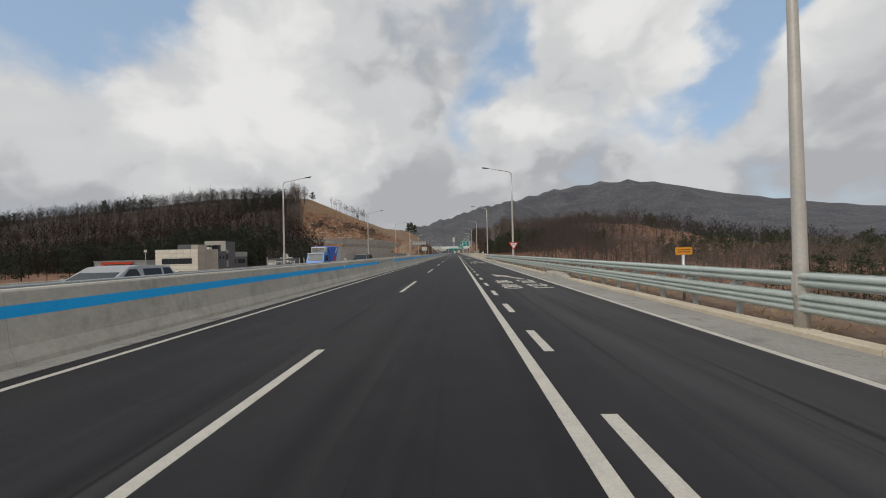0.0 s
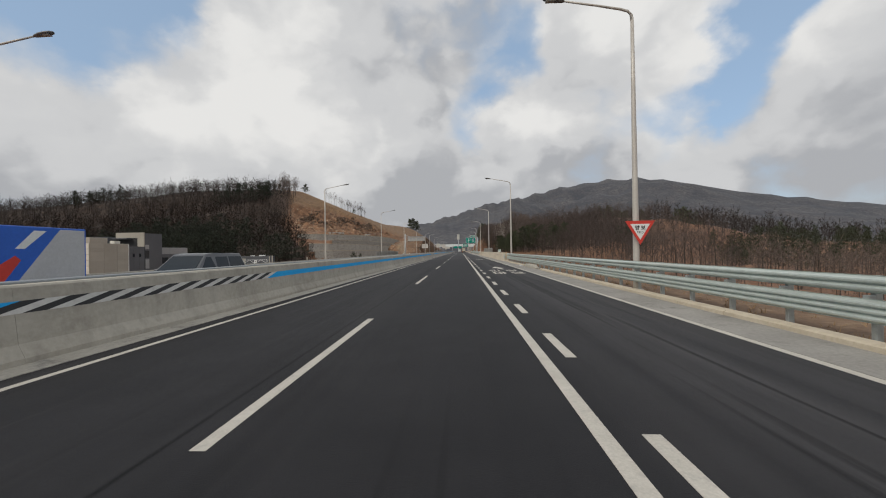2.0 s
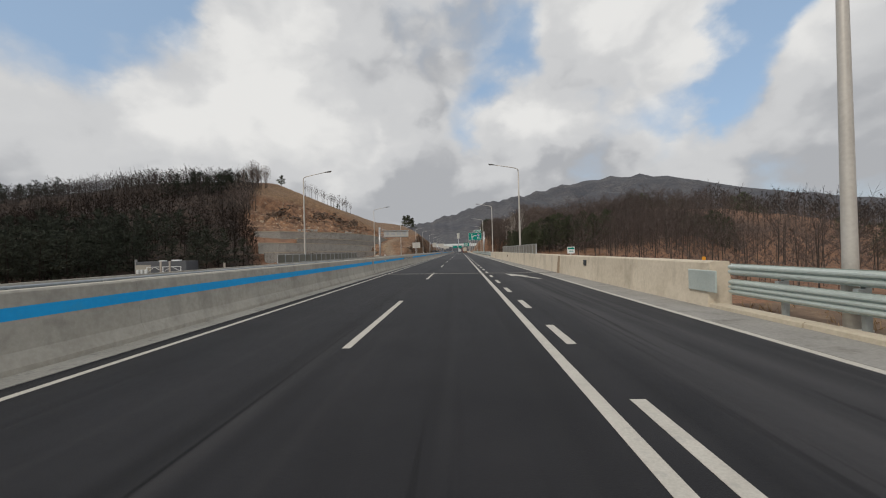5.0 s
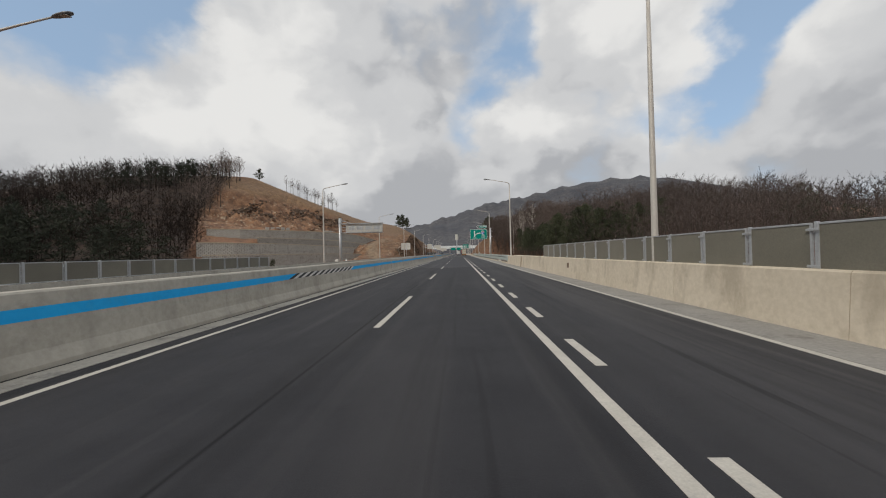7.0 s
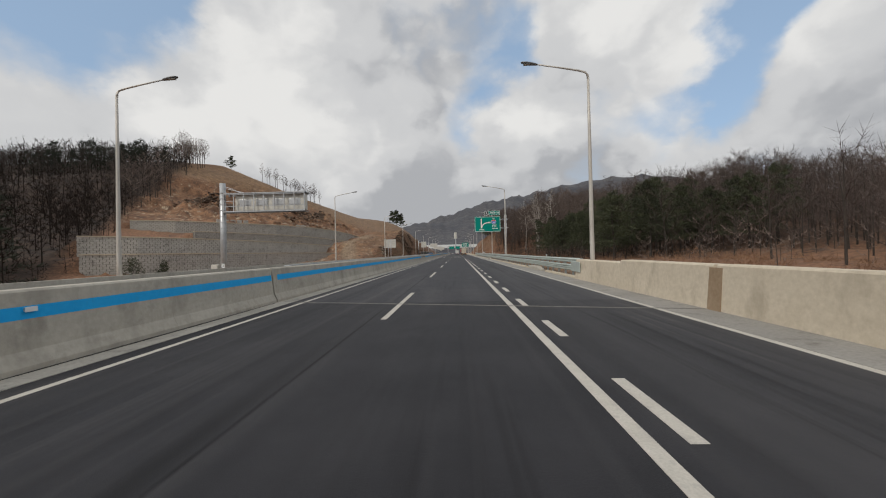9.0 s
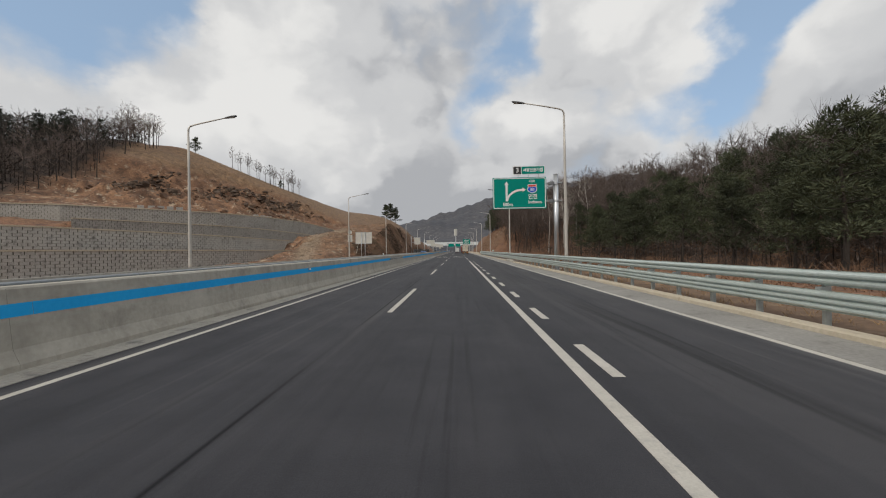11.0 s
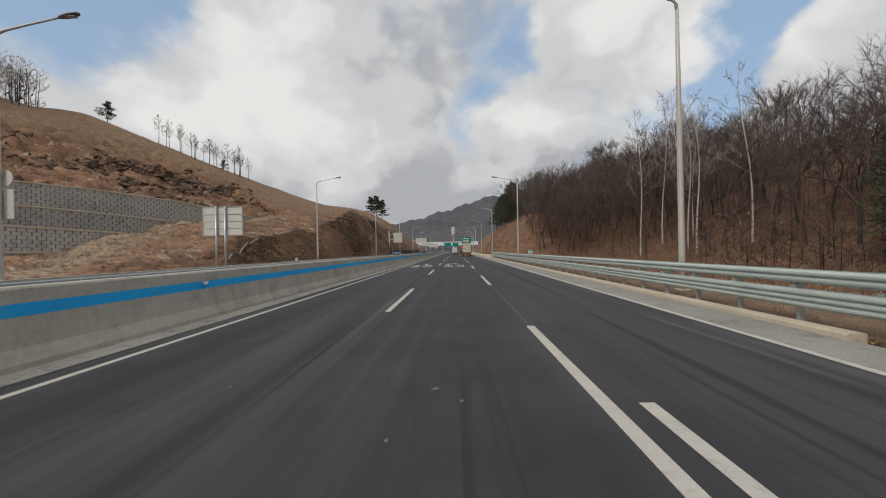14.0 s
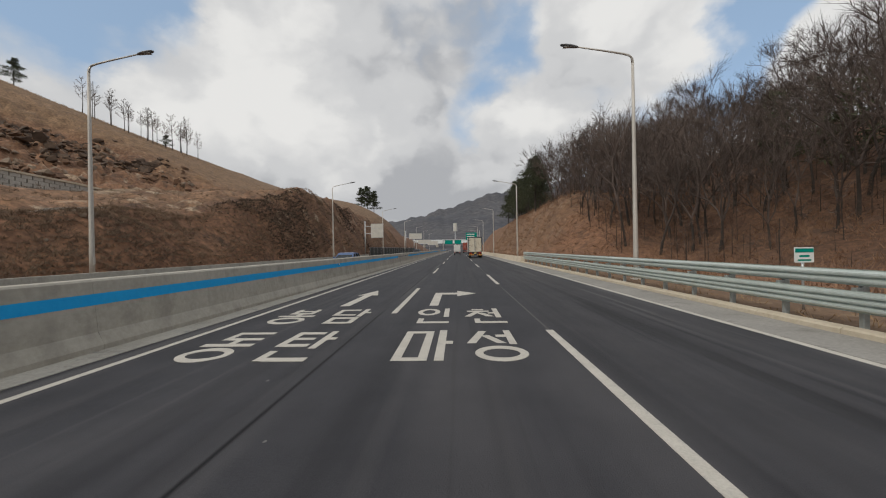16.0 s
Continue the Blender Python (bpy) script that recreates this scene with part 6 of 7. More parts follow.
def direction_sign():
    s = thing("direction_sign", "large green direction sign with white lettering on a steel pole", "road sign", (0, 202, 0))
    pole = part("pole", Geo().tube([(7.38, 0.25, 0.0), (7.40, 0.25, 7.55)], [0.20, 0.185], 18), BRIGHT_GALV, s, "thick galvanised pole", smooth=True)
    part("base_flange", Geo().tube([(7.38, 0.25, 0.0), (7.38, 0.25, 0.08)], 0.36, 18), BRIGHT_GALV, pole)
    part("cap", Geo().tube([(7.40, 0.25, 7.55), (7.40, 0.25, 7.60)], 0.205, 18), BRIGHT_GALV, pole)
    for z in (5.45, 6.85):
        a = part("arm", Geo().tube([(2.9, 0.14, z), (7.85, 0.25, z + 0.02)], 0.075, 12), BRIGHT_GALV, s, smooth=True)
        for k in (-1, 1):
            part("bracket", Geo().add([(6.62, 0.1, z + 0.02), (6.98, 0.02, z + 0.17), (7.24, 0.1, z + 0.10), (7.24, 0.1, z - 0.08), (6.98, 0.02, z - 0.14), (6.62, 0.14, z + 0.02), (6.98, 0.06, z + 0.17), (7.24, 0.14, z + 0.10), (7.24, 0.14, z - 0.08), (6.98, 0.06, z - 0.14)] if k < 0 else
                                      [(6.62, 0.22, z + 0.02), (6.98, 0.42, z + 0.15), (7.24, 0.40, z + 0.08), (7.24, 0.40, z - 0.08), (6.98, 0.42, z - 0.12), (6.62, 0.26, z + 0.02), (6.98, 0.46, z + 0.15), (7.24, 0.44, z + 0.08), (7.24, 0.44, z - 0.08), (6.98, 0.46, z - 0.12)],
                                      [(0, 1, 2, 3, 4), (9, 8, 7, 6, 5), (0, 5, 6, 1), (1, 6, 7, 2), (2, 7, 8, 3), (3, 8, 9, 4), (4, 9, 5, 0)]), LAMP_GREY, a, "dull steel gusset")
        part("clamp", Geo().tube([(7.39, 0.25, z - 0.06), (7.39, 0.25, z + 0.08)], 0.225, 18), BRIGHT_GALV, a)
    x0, x1, z0, z1 = 2.36, 6.58, 4.87, 7.36
    b = part("board", Geo().plate(rounded(x0, x1, z0, z1, 0.05), 0.012, 0.06), GREEN_SIGN, s)
    for x in (2.9, 4.1, 5.3, 6.2):
        part("stiffener", Geo().box(x - 0.04, x + 0.04, 0.06, 0.10, z0 + 0.1, z1 - 0.1), GALV, b)
    line = Geo()
    outer, inner = rounded(x0 + 0.045, x1 - 0.045, z0 + 0.045, z1 - 0.045, 0.13), rounded(x0 + 0.10, x1 - 0.10, z0 + 0.10, z1 - 0.10, 0.09)
    for k in range(len(outer)):
        q = (k + 1) % len(outer)
        line.plate([outer[k], outer[q], inner[q], inner[k]], 0.008, 0.016)
    part("border_line", line, SIGN_WHITE, b)
    y = 0.006
    part("arrow", Geo().plate([(3.375, 5.48), (3.545, 5.48), (3.545, 6.80), (3.64, 6.78), (3.46, 7.06), (3.28, 6.78), (3.375, 6.80)], y, 0.02), SIGN_WHITE, b)
    one, two = [], []
    pts = [(3.50 + 1.22 * t ** 1.5, 5.56 + 0.81 * (1 - (1 - t) ** 2.0)) for t in [k / 12 for k in range(13)]]
    for k, p in enumerate(pts):
        p0, p1 = pts[max(k - 1, 0)], pts[min(k + 1, 12)]
        d = Vector((p1[0] - p0[0], p1[1] - p0[1])).normalized() * 0.08
        one.append((p[0] + d.y, p[1] - d.x))
        two.append((p[0] - d.y, p[1] + d.x))
    curve = Geo().plate(one + [(4.70, 6.19), (4.98, 6.38), (4.70, 6.55)] + two[::-1], y - 0.002, 0.02)
    part("arrow", curve, SIGN_WHITE, b)
    letters("500m", 0.38, SIGN_WHITE, b, 3.53, 5.22, 0.008, squeeze=0.9, bold=0.008)
    letters("\uc11cW", 0.28, SIGN_WHITE, b, 5.46, 7.02, 0.008, squeeze=0.85, bold=0.006)
    letters("\uc778\ucc9c", 0.45, SIGN_WHITE, b, 5.52, 5.80, 0.008, squeeze=0.9, bold=0.008)
    letters("Incheon", 0.34, SIGN_WHITE, b, 5.68, 5.39, 0.008, squeeze=0.96, bold=0.006)
    half = [(0.0, -0.38), (0.20, -0.32), (0.35, -0.20), (0.385, -0.02), (0.33, 0.13), (0.38, 0.25), (0.28, 0.36), (0.14, 0.31)]
    sh = half + [(0.0, 0.36)] + [(-x, z) for x, z in half[:0:-1]]
    at = lambda ps: [(5.48 + x, 6.46 + z) for x, z in ps]
    shield = part("shield", Geo().plate(at(sh), 0.004, 0.011), SIGN_WHITE, b)
    part("shield_field", Geo().plate(at([(0.0, -0.33), (0.18, -0.28), (0.31, -0.17), (0.34, -0.02), (0.285, 0.11), (-0.285, 0.11), (-0.34, -0.02), (-0.31, -0.17), (-0.18, -0.28)]), 0.0, 0.006), SIGN_BLUE, shield)
    part("shield_top", Geo().plate(at([(0.29, 0.145), (0.325, 0.24), (0.265, 0.305), (0.14, 0.265), (0.0, 0.31), (-0.14, 0.265), (-0.265, 0.305), (-0.325, 0.24), (-0.29, 0.145)]), 0.0, 0.006), SIGN_RED, shield)
    letters("50", 0.34, SIGN_WHITE, b, 5.48, 6.35, -0.004, squeeze=0.95, bold=0.008)
    u = part("name_board", Geo().plate(rounded(3.98, 6.50, 7.58, 8.26, 0.06), 0.02, 0.06), SIGN_WHITE, s)
    part("black_field", Geo().plate(rounded(4.03, 4.62, 7.63, 8.21, 0.04), 0.012, 0.03), BLACK_PAINT, u)
    part("green_field", Geo().plate(rounded(4.67, 6.45, 7.63, 8.21, 0.04), 0.012, 0.03), GREEN_SIGN, u)
    letters("3", 0.52, SIGN_WHITE, u, 4.33, 7.92, 0.008, bold=0.012)
    letters("\uc11c\uc6a9\uc778\ubd84\uae30\uc810", 0.335, SIGN_WHITE, u, 5.56, 7.92, 0.008, squeeze=0.86, bold=0.008)
    for x in (4.4, 5.2, 6.0):
        part("strut", Geo().box(x - 0.03, x + 0.03, 0.06, 0.09, 7.3, 7.62), GALV, s)


direction_sign()


def message_board():
    """The back of a gantry message board: a pole, a lattice cage and grey cabinets."""
    s = thing("message_board", "galvanised message board seen from behind on a tall pole", "gantry", (0, 171, 0))
    pole = part("pole", Geo().tube([(-20.36, 0, -1.2), (-20.36, 0, 7.95)], [0.25, 0.235], 18), GALV, s, smooth=True)
    for k in range(14):
        z = 0.6 + k * 0.5
        part("band", Geo().tube([(-20.36, 0, z), (-20.36, 0, z + 0.05)], 0.262, 16), GALV, pole)
    cage = part("cage", Geo().box(-20.2, -13.2, -0.3, -0.22, 6.90, 7.0).box(-20.2, -13.2, -0.3, -0.22, 5.44, 5.54).box(-20.2, -13.2, 0.6, 0.68, 6.90, 7.0).box(-20.2, -13.2, 0.6, 0.68, 5.44, 5.54), GALV, s)
    for k in range(9):
        x = -20.15 + k * 0.865
        part("cage_bar", Geo().box(x, x + 0.06, -0.32, -0.24, 5.44, 7.0), GALV, cage)
    for z in (5.9, 6.35):
        part("cage_rail", Geo().box(-20.2, -13.2, -0.33, -0.29, z, z + 0.04), GALV, cage)
    part("cabinet", Geo().cbox(-19.3, -13.25, 0.0, 0.55, 5.55, 6.95, 0.05), SIGN_BACK, s, "grey message board cabinet")
    for k in range(4):
        x = -18.9 + k * 1.42
        part("hatch", Geo().cbox(x, x + 1.0, -0.03, 0.02, 6.0, 6.55, 0.02), GALV, s)
    part("roof", Geo().box(-20.1, -13.1, -0.36, 0.75, 7.0, 7.06), GALV, s)
    part("walkway", Geo().box(-20.1, -13.2, -0.36, 0.05, 5.38, 5.44), DARK_STEEL, s)
    part("brace", Geo().tube([(-20.3, 0, 7.75), (-18.6, 0, 7.03)], 0.03, 6).tube([(-20.3, 0, 7.55), (-18.2, 0, 7.03)], 0.02, 6), GALV, s)
    part("control_box", Geo().cbox(-21.3, -20.75, -0.3, 0.3, -0.2, 1.05, 0.03), SIGN_BACK, s, "grey control box at the foot")


message_board()


def board_back(name, label, x0, x1, z0, z1, y, legs, foot=-0.8, bays=4):
    s = thing(name, label, "road sign", (0, y, 0))
    b = part("board", Geo().cbox(x0, x1, -0.03, 0.03, z0, z1, 0.012), SIGN_BACK, s)
    for k in range(bays + 1):
        z = z0 + 0.03 + (z1 - z0 - 0.06) * k / bays
        part("stiffener", Geo().box(x0 + 0.02, x1 - 0.02, -0.075, -0.03, z - 0.025, z + 0.025), GALV, b)
    for x in (x0 + 0.03, x1 - 0.03):
        part("edge_channel", Geo().box(x - 0.03, x + 0.03, -0.06, -0.03, z0, z1), GALV, b)
    for x in legs:
        part("leg", Geo().tube([(x, -0.16, foot), (x, -0.16, z1 + 0.06)], 0.085, 12), GALV, s, smooth=True)
    return s


board_back("road_sign", "back of a bare metal road sign on two posts", -22.55, -19.0, 3.35, 5.85, 253.5, (-21.28, -20.48))
b = board_back("road_sign", "back of a white road sign on a cantilever post", -19.3, -16.6, 4.3, 7.3, 336, (), bays=3)
part("post", Geo().tube([(-20.6, 0.2, -0.6), (-20.6, 0.2, 7.9)], 0.14, 14), GALV, b, smooth=True)
part("arm", Geo().tube([(-20.7, 0.2, 5.2), (-17, 0.1, 5.2)], 0.06, 8).tube([(-20.7, 0.2, 6.8), (-17, 0.1, 6.8)], 0.06, 8), GALV, b)
for k, (y, x0, x1, z0, z1) in enumerate(((402, -19.5, -14.5, 5.6, 7.8), (430, -19.0, -13.0, 4.2, 6.0), (480, -18.5, -12.5, 4.0, 6.2))):
    b = board_back("road_sign", "back of a pale sign on a cantilever post far ahead", x0, x1, z0, z1, y, (), bays=2)
    part("post", Geo().tube([(-20.8, 0.2, -0.6), (-20.8, 0.2, z1 + 1)], 0.16, 12), GALV, b, smooth=True)
    part("arm", Geo().tube([(-20.9, 0.2, z0 + 0.6), (x0 + 1, 0.1, z0 + 0.6)], 0.07, 8), GALV, b)


def give_way_sign():
    s = thing("give_way_sign", "red and white give-way triangle fixed to a lamp pole", "road sign", (6.82, 45.35, 0))
    tri = lambda k: [(0, 2.27 - 0.46 * k), (0.56 * k, 2.27 + 0.46 * k), (-0.56 * k, 2.27 + 0.46 * k)]
    part("plate", Geo().plate(tri(1.0), -0.02, 0.0), SIGN_RED, s)
    part("white_field", Geo().plate([(x, z + 0.035) for x, z in tri(0.66)], -0.026, -0.01), SIGN_WHITE, s)
    letters("\uc591 \ubcf4", 0.19, BLACK_PAINT, s, 0, 2.45, -0.03, bold=0.006)
    letters("YIELD", 0.12, BLACK_PAINT, s, 0, 2.28, -0.03, squeeze=0.8)
    part("clamp", Geo().box(-0.05, 0.05, 0.0, 0.12, 2.1, 2.16).box(-0.05, 0.05, 0.0, 0.12, 2.5, 2.56), GALV, s)


give_way_sign()


def post_sign(name, label, x, y, z0, z1, w, mat, foot, stripes=(), post=0.03):
    """A small plate on a post, facing -y; stripes: bars (z, half-width, height, material) in place of its small print."""
    s = thing(name, label, "road sign", (x, y, 0))
    part("post", Geo().tube([(0, 0.04, foot), (0, 0.04, z1 - 0.02)], post, 10), GALV, s, smooth=True)
    p = part("plate", Geo().plate(rounded(-w / 2, w / 2, z0, z1, 0.03), -0.01, 0.012), mat, s)
    for z, hw, h, m in stripes:
        part("print_bar", Geo().box(-hw, hw, -0.016, -0.008, z - h / 2, z + h / 2), m, p)
    return s


post_sign("marker_sign", "orange marker board with small print on a post", 7.35, 12.6, 1.46, 1.70, 0.52, ORANGE, 0.0, ((1.62, 0.2, 0.03, plain("brown_print", (0.25, 0.10, 0.02))), (1.55, 0.2, 0.03, plain("brown_print", (0.25, 0.10, 0.02)))), 0.045)
post_sign("distance_sign", "small white and green distance marker behind the guardrail", 7.9, 264, 1.2, 1.58, 0.46, SIGN_WHITE, 0.0, ((1.50, 0.22, 0.10, GREEN_SIGN), (1.36, 0.12, 0.05, GREEN_SIGN), (1.26, 0.16, 0.04, GREEN_SIGN)))
post_sign("distance_sign", "small white and green distance marker behind the parapet", 7.2, 102.7, 1.3, 1.75, 0.5, SIGN_WHITE, 0.0, ((1.64, 0.22, 0.12, GREEN_SIGN), (1.45, 0.14, 0.05, GREEN_SIGN)))
for y in (64.0, 263.6, 168.0):
    post_sign("lane_marker", "small white marker plate on the far parapet", -18.55, y, 0.86, 1.14, 0.24, SIGN_WHITE, 0.5, ((1.0, 0.03, 0.14, BLACK_PAINT),))


def pole_signs(x, y, discs, plates):
    """Backs of round and oblong sign plates fixed to a lamp pole of the opposite side."""
    s = thing("pole_signs", "grey backs of traffic sign plates on a lamp pole", "road sign", (x, y, 0))
    for z, r in discs:
        part("disc", Geo().tube([(0.12, 0.12, z), (0.12, 0.15, z)], r, 24), SIGN_BACK, s)
    for z0, z1, w in plates:
        part("plate", Geo().cbox(0.12 - w / 2, 0.12 + w / 2, 0.12, 0.15, z0, z1, 0.01), SIGN_BACK, s)


pole_signs(-20.6, POLE_Y[2], [(1.66, 0.33)], [(0.98, 1.22, 0.7)])
pole_signs(-18.8, POLE_Y[7], [(4.95, 0.34)], [(3.3, 4.5, 0.75)])

# far gantry and signs over the road
g = thing("sign_gantry", "far green direction signs on a gantry over the road", "gantry", (0, 470, 0))
for x in (-9.0, 8.6):
    part("post", Geo().tube([(x, 0, -0.2), (x, 0, 7.0)], 0.25, 12), GALV, g)
part("beam", Geo().box(-9, 8.6, -0.3, 0.3, 6.2, 6.9), GALV, g)
for x0, x1 in ((-8.0, -3.6), (-2.6, 1.2)):
    part("board", Geo().cbox(x0, x1, -0.45, -0.35, 4.2, 6.4, 0.02), GREEN_SIGN, g)
g = thing("direction_sign", "far green direction sign on a roadside pole", "road sign", (0, 415, 0))
part("pole", Geo().tube([(8.4, 0, 0), (8.4, 0, 9)], 0.22, 12), GALV, g)
part("arm", Geo().tube([(3.2, 0, 6.8), (8.6, 0, 6.8)], 0.09, 8), GALV, g)
part("board", Geo().cbox(2.6, 7.2, -0.2, -0.1, 5.2, 8.2, 0.03), GREEN_SIGN, g)
for z in (7.5, 6.6, 5.8):
    part("print_bar", Geo().box(3.1, 6.2, -0.23, -0.2, z - 0.15, z + 0.15), SIGN_WHITE, g)
g = thing("radio_mast", "slim grey radio mast with an antenna drum", "mast", (-3.2, 640, 0))
part("mast", Geo().tube([(0, 0, -6), (0, 0, 20)], [0.9, 0.6], 10), GALV, g)
part("antenna", Geo().tube([(0, 0, 19), (0, 0, 27)], 2.0, 10), SIGN_BACK, g)
g = thing("far_bridge", "pale concrete overpass across the valley far ahead", "bridge", (0, 760, 0))
part("deck", Geo().box(-60, 30, -5, 5, 8.5, 13.5), SIGN_WHITE, g)
for x in (-45, -28, 14):
    part("pier", Geo().box(x - 1.5, x + 1.5, -3, 3, -6, 8.6), CONCRETE, g)

# ---- buildings beside the opposite lanes ----
PANEL_LIGHT = material("light_panel", (0.58, 0.555, 0.48), (0.70, 0.67, 0.59), 6, 0.3, 0.6, 0.02, vary=0.06)
PANEL_BEIGE = material("beige_panel", (0.34, 0.315, 0.265), (0.43, 0.40, 0.34), 6, 0.3, 0.6, 0.02, vary=0.05)
PANEL_DARK = material("dark_panel", (0.075, 0.080, 0.090), (0.115, 0.12, 0.13), 6, 0.3, 0.55, 0.02, vary=0.06)
PANEL_GREY = material("grey_panel", (0.27, 0.275, 0.275), (0.35, 0.355, 0.355), 6, 0.3, 0.6, 0.02, vary=0.06)


def panels(parent, mat, plane, at, a0, a1, z0, z1, na, nz, proud, gap=0.03):
    """Cladding panels with open joints on a wall; plane 'y' faces -y, plane 'x' faces +x."""
    for i in range(na):
        for k in range(nz):
            p, q = a0 + (a1 - a0) * i / na + gap, a0 + (a1 - a0) * (i + 1) / na - gap
            r, s = z0 + (z1 - z0) * k / nz + gap, z0 + (z1 - z0) * (k + 1) / nz - gap
            g = Geo().box(p, q, at - proud, at, r, s) if plane == "y" else Geo().box(at, at + proud, p, q, r, s)
            part("panel", g, mat, parent)


def window(parent, plane, at, a0, a1, z0, z1, n):
    w = part("window", Geo().box(a0, a1, at - 0.02, at + 0.12, z0, z1) if plane == "y" else Geo().box(at - 0.12, at + 0.02, a0, a1, z0, z1), BLACK_PAINT, parent)
    for i in range(n):
        p, q = a0 + (a1 - a0) * i / n + 0.05, a0 + (a1 - a0) * (i + 1) / n - 0.05
        part("pane", Geo().box(p, q, at - 0.035, at - 0.02, z0 + 0.06, z1 - 0.06) if plane == "y" else Geo().box(at + 0.02, at + 0.035, p, q, z0 + 0.06, z1 - 0.06), GLASS, w)


def office_building():
    b = thing("office_building", "two-storey office with pale panels and a dark grey stair tower", "building")
    base = -4.0
    part("wall", Geo().box(-75.3, -64.4, 94.0, 102.0, base, 4.0), PANEL_BEIGE, b)
    panels(b, PANEL_LIGHT, "y", 94.0, -75.3, -64.4, -1.0, 4.0, 6, 5, 0.10)
    panels(b, PANEL_LIGHT, "y", 94.0, -75.3, -64.4, -3.9, -1.0, 3, 2, 0.10)
    window(b, "y", 93.88, -73.6, -65.9, 0.35, 1.75, 9)
    window(b, "y", 93.88, -73.6, -70.3, -2.6, -1.45, 3)
    window(b, "y", 93.88, -69.2, -65.9, -2.6, -1.45, 3)
    part("wall", Geo().box(-66.2, -64.35, 94.06, 97.4, 4.0, 5.0), PANEL_BEIGE, b, "raised parapet block")
    panels(b, PANEL_BEIGE, "x", -64.4, 94.1, 102.0, -3.9, 4.0, 3, 10, 0.06, 0.02)
    part("wall", Geo().box(-74.5, -64.6, 102.0, 109.2, base, 3.5), PANEL_DARK, b)
    panels(b, PANEL_DARK, "x", -64.6, 102.0, 105.8, -3.9, 3.5, 3, 5, 0.05, 0.02)
    tower = part("tower", Geo().box(-70.5, -64.5, 105.9, 110.4, base, 6.25), PANEL_DARK, b, "dark grey stair tower")
    part("tower_front", Geo().box(-70.5, -64.52, 105.7, 105.9, 5.3, 6.40).box(-65.9, -64.52, 105.7, 105.9, 3.5, 5.3), PANEL_BEIGE, tower, "pale panel front over an open recess")
    # black sheet stands in for the shade inside the open recess
    part("recess", Geo().box(-70.5, -65.9, 105.82, 105.9, 3.5, 5.3), BLACK_PAINT, tower)
    part("canopy", Geo().box(-70.9, -67.2, 104.6, 105.7, 5.05, 5.3), PANEL_DARK, tower)
    part("wall", Geo().box(-77.0, -70.6, 104.0, 110.0, 3.5, 5.55), PANEL_DARK, b, "dark roof-top wall")
    for z0, z1, m in ((3.0, 3.9, PANEL_GREY), (1.2, 2.7, BLACK_PAINT), (-1.0, 0.9, PANEL_GREY)):
        part("tower_strip", Geo().box(-64.5, -64.44, 105.95, 106.9, z0, z1), m, tower)
    for y in (103.0, 104.5):
        window(b, "x", -64.52, y, y + 0.45, 1.4, 2.1, 1)
    part("wall", Geo().box(-75.0, -67.4, 110.4, 122.0, base, 3.45), PANEL_DARK, b)
    panels(b, PANEL_GREY, "x", -67.4, 110.5, 122.0, 1.9, 3.45, 4, 1, 0.08)
    panels(b, PANEL_DARK, "x", -67.4, 110.5, 122.0, -3.9, 1.9, 4, 2, 0.06)
    for y0, y1 in ((112.0, 115.6), (116.8, 120.6)):
        window(b, "x", -67.32, y0, y1, -0.2, 1.2, 3)
    part("rain_pipe", Geo().tube([(-64.3, 101.8, base), (-64.3, 101.8, 3.9)], 0.06, 8), SIGN_WHITE, b)
    part("roof_unit", Geo().cbox(-66.6, -65.6, 100.2, 101.4, 4.0, 4.55, 0.05), SIGN_BACK, b)


office_building()


def red_shop():
    b = thing("low_building", "low grey building with a bright red portal frame", "building", (-100.2, 111.5, 0), 17)
    part("wall", Geo().box(-6.6, 6.6, 0.3, 7, -4, 1.25), PANEL_GREY, b)
    part("roof_edge", Geo().box(-6.8, 6.8, 0.1, 7.2, 1.25, 1.5), PANEL_GREY, b)
    red = plain("red_frame", (0.55, 0.055, 0.02), 0.5)
    part("portal", Geo().box(-4.6, 3.2, -0.5, 0.3, 0.45, 1.05).box(-4.6, -3.8, -0.5, 0.3, -4, 0.45).box(1.6, 2.4, -0.5, 0.3, -4, 0.45), red, b, "bright red portal frame")
    for x0, x1 in ((-6.2, -5.0), (-2.4, -0.6), (-0.4, 1.2), (3.4, 4.9), (5.2, 6.3)):
        window(b, "y", 0.28, x0, x1, -2.2, -0.3, 1)
    part("floodlight_mast", Geo().tube([(4.0, 6, 1.4), (4.0, 6, 4.6)], 0.06, 8).cbox(3.6, 3.95, 5.8, 6.1, 4.0, 4.7, 0.05).cbox(4.05, 4.4, 5.8, 6.1, 4.0, 4.7, 0.05), SIGN_BACK, b)


red_shop()


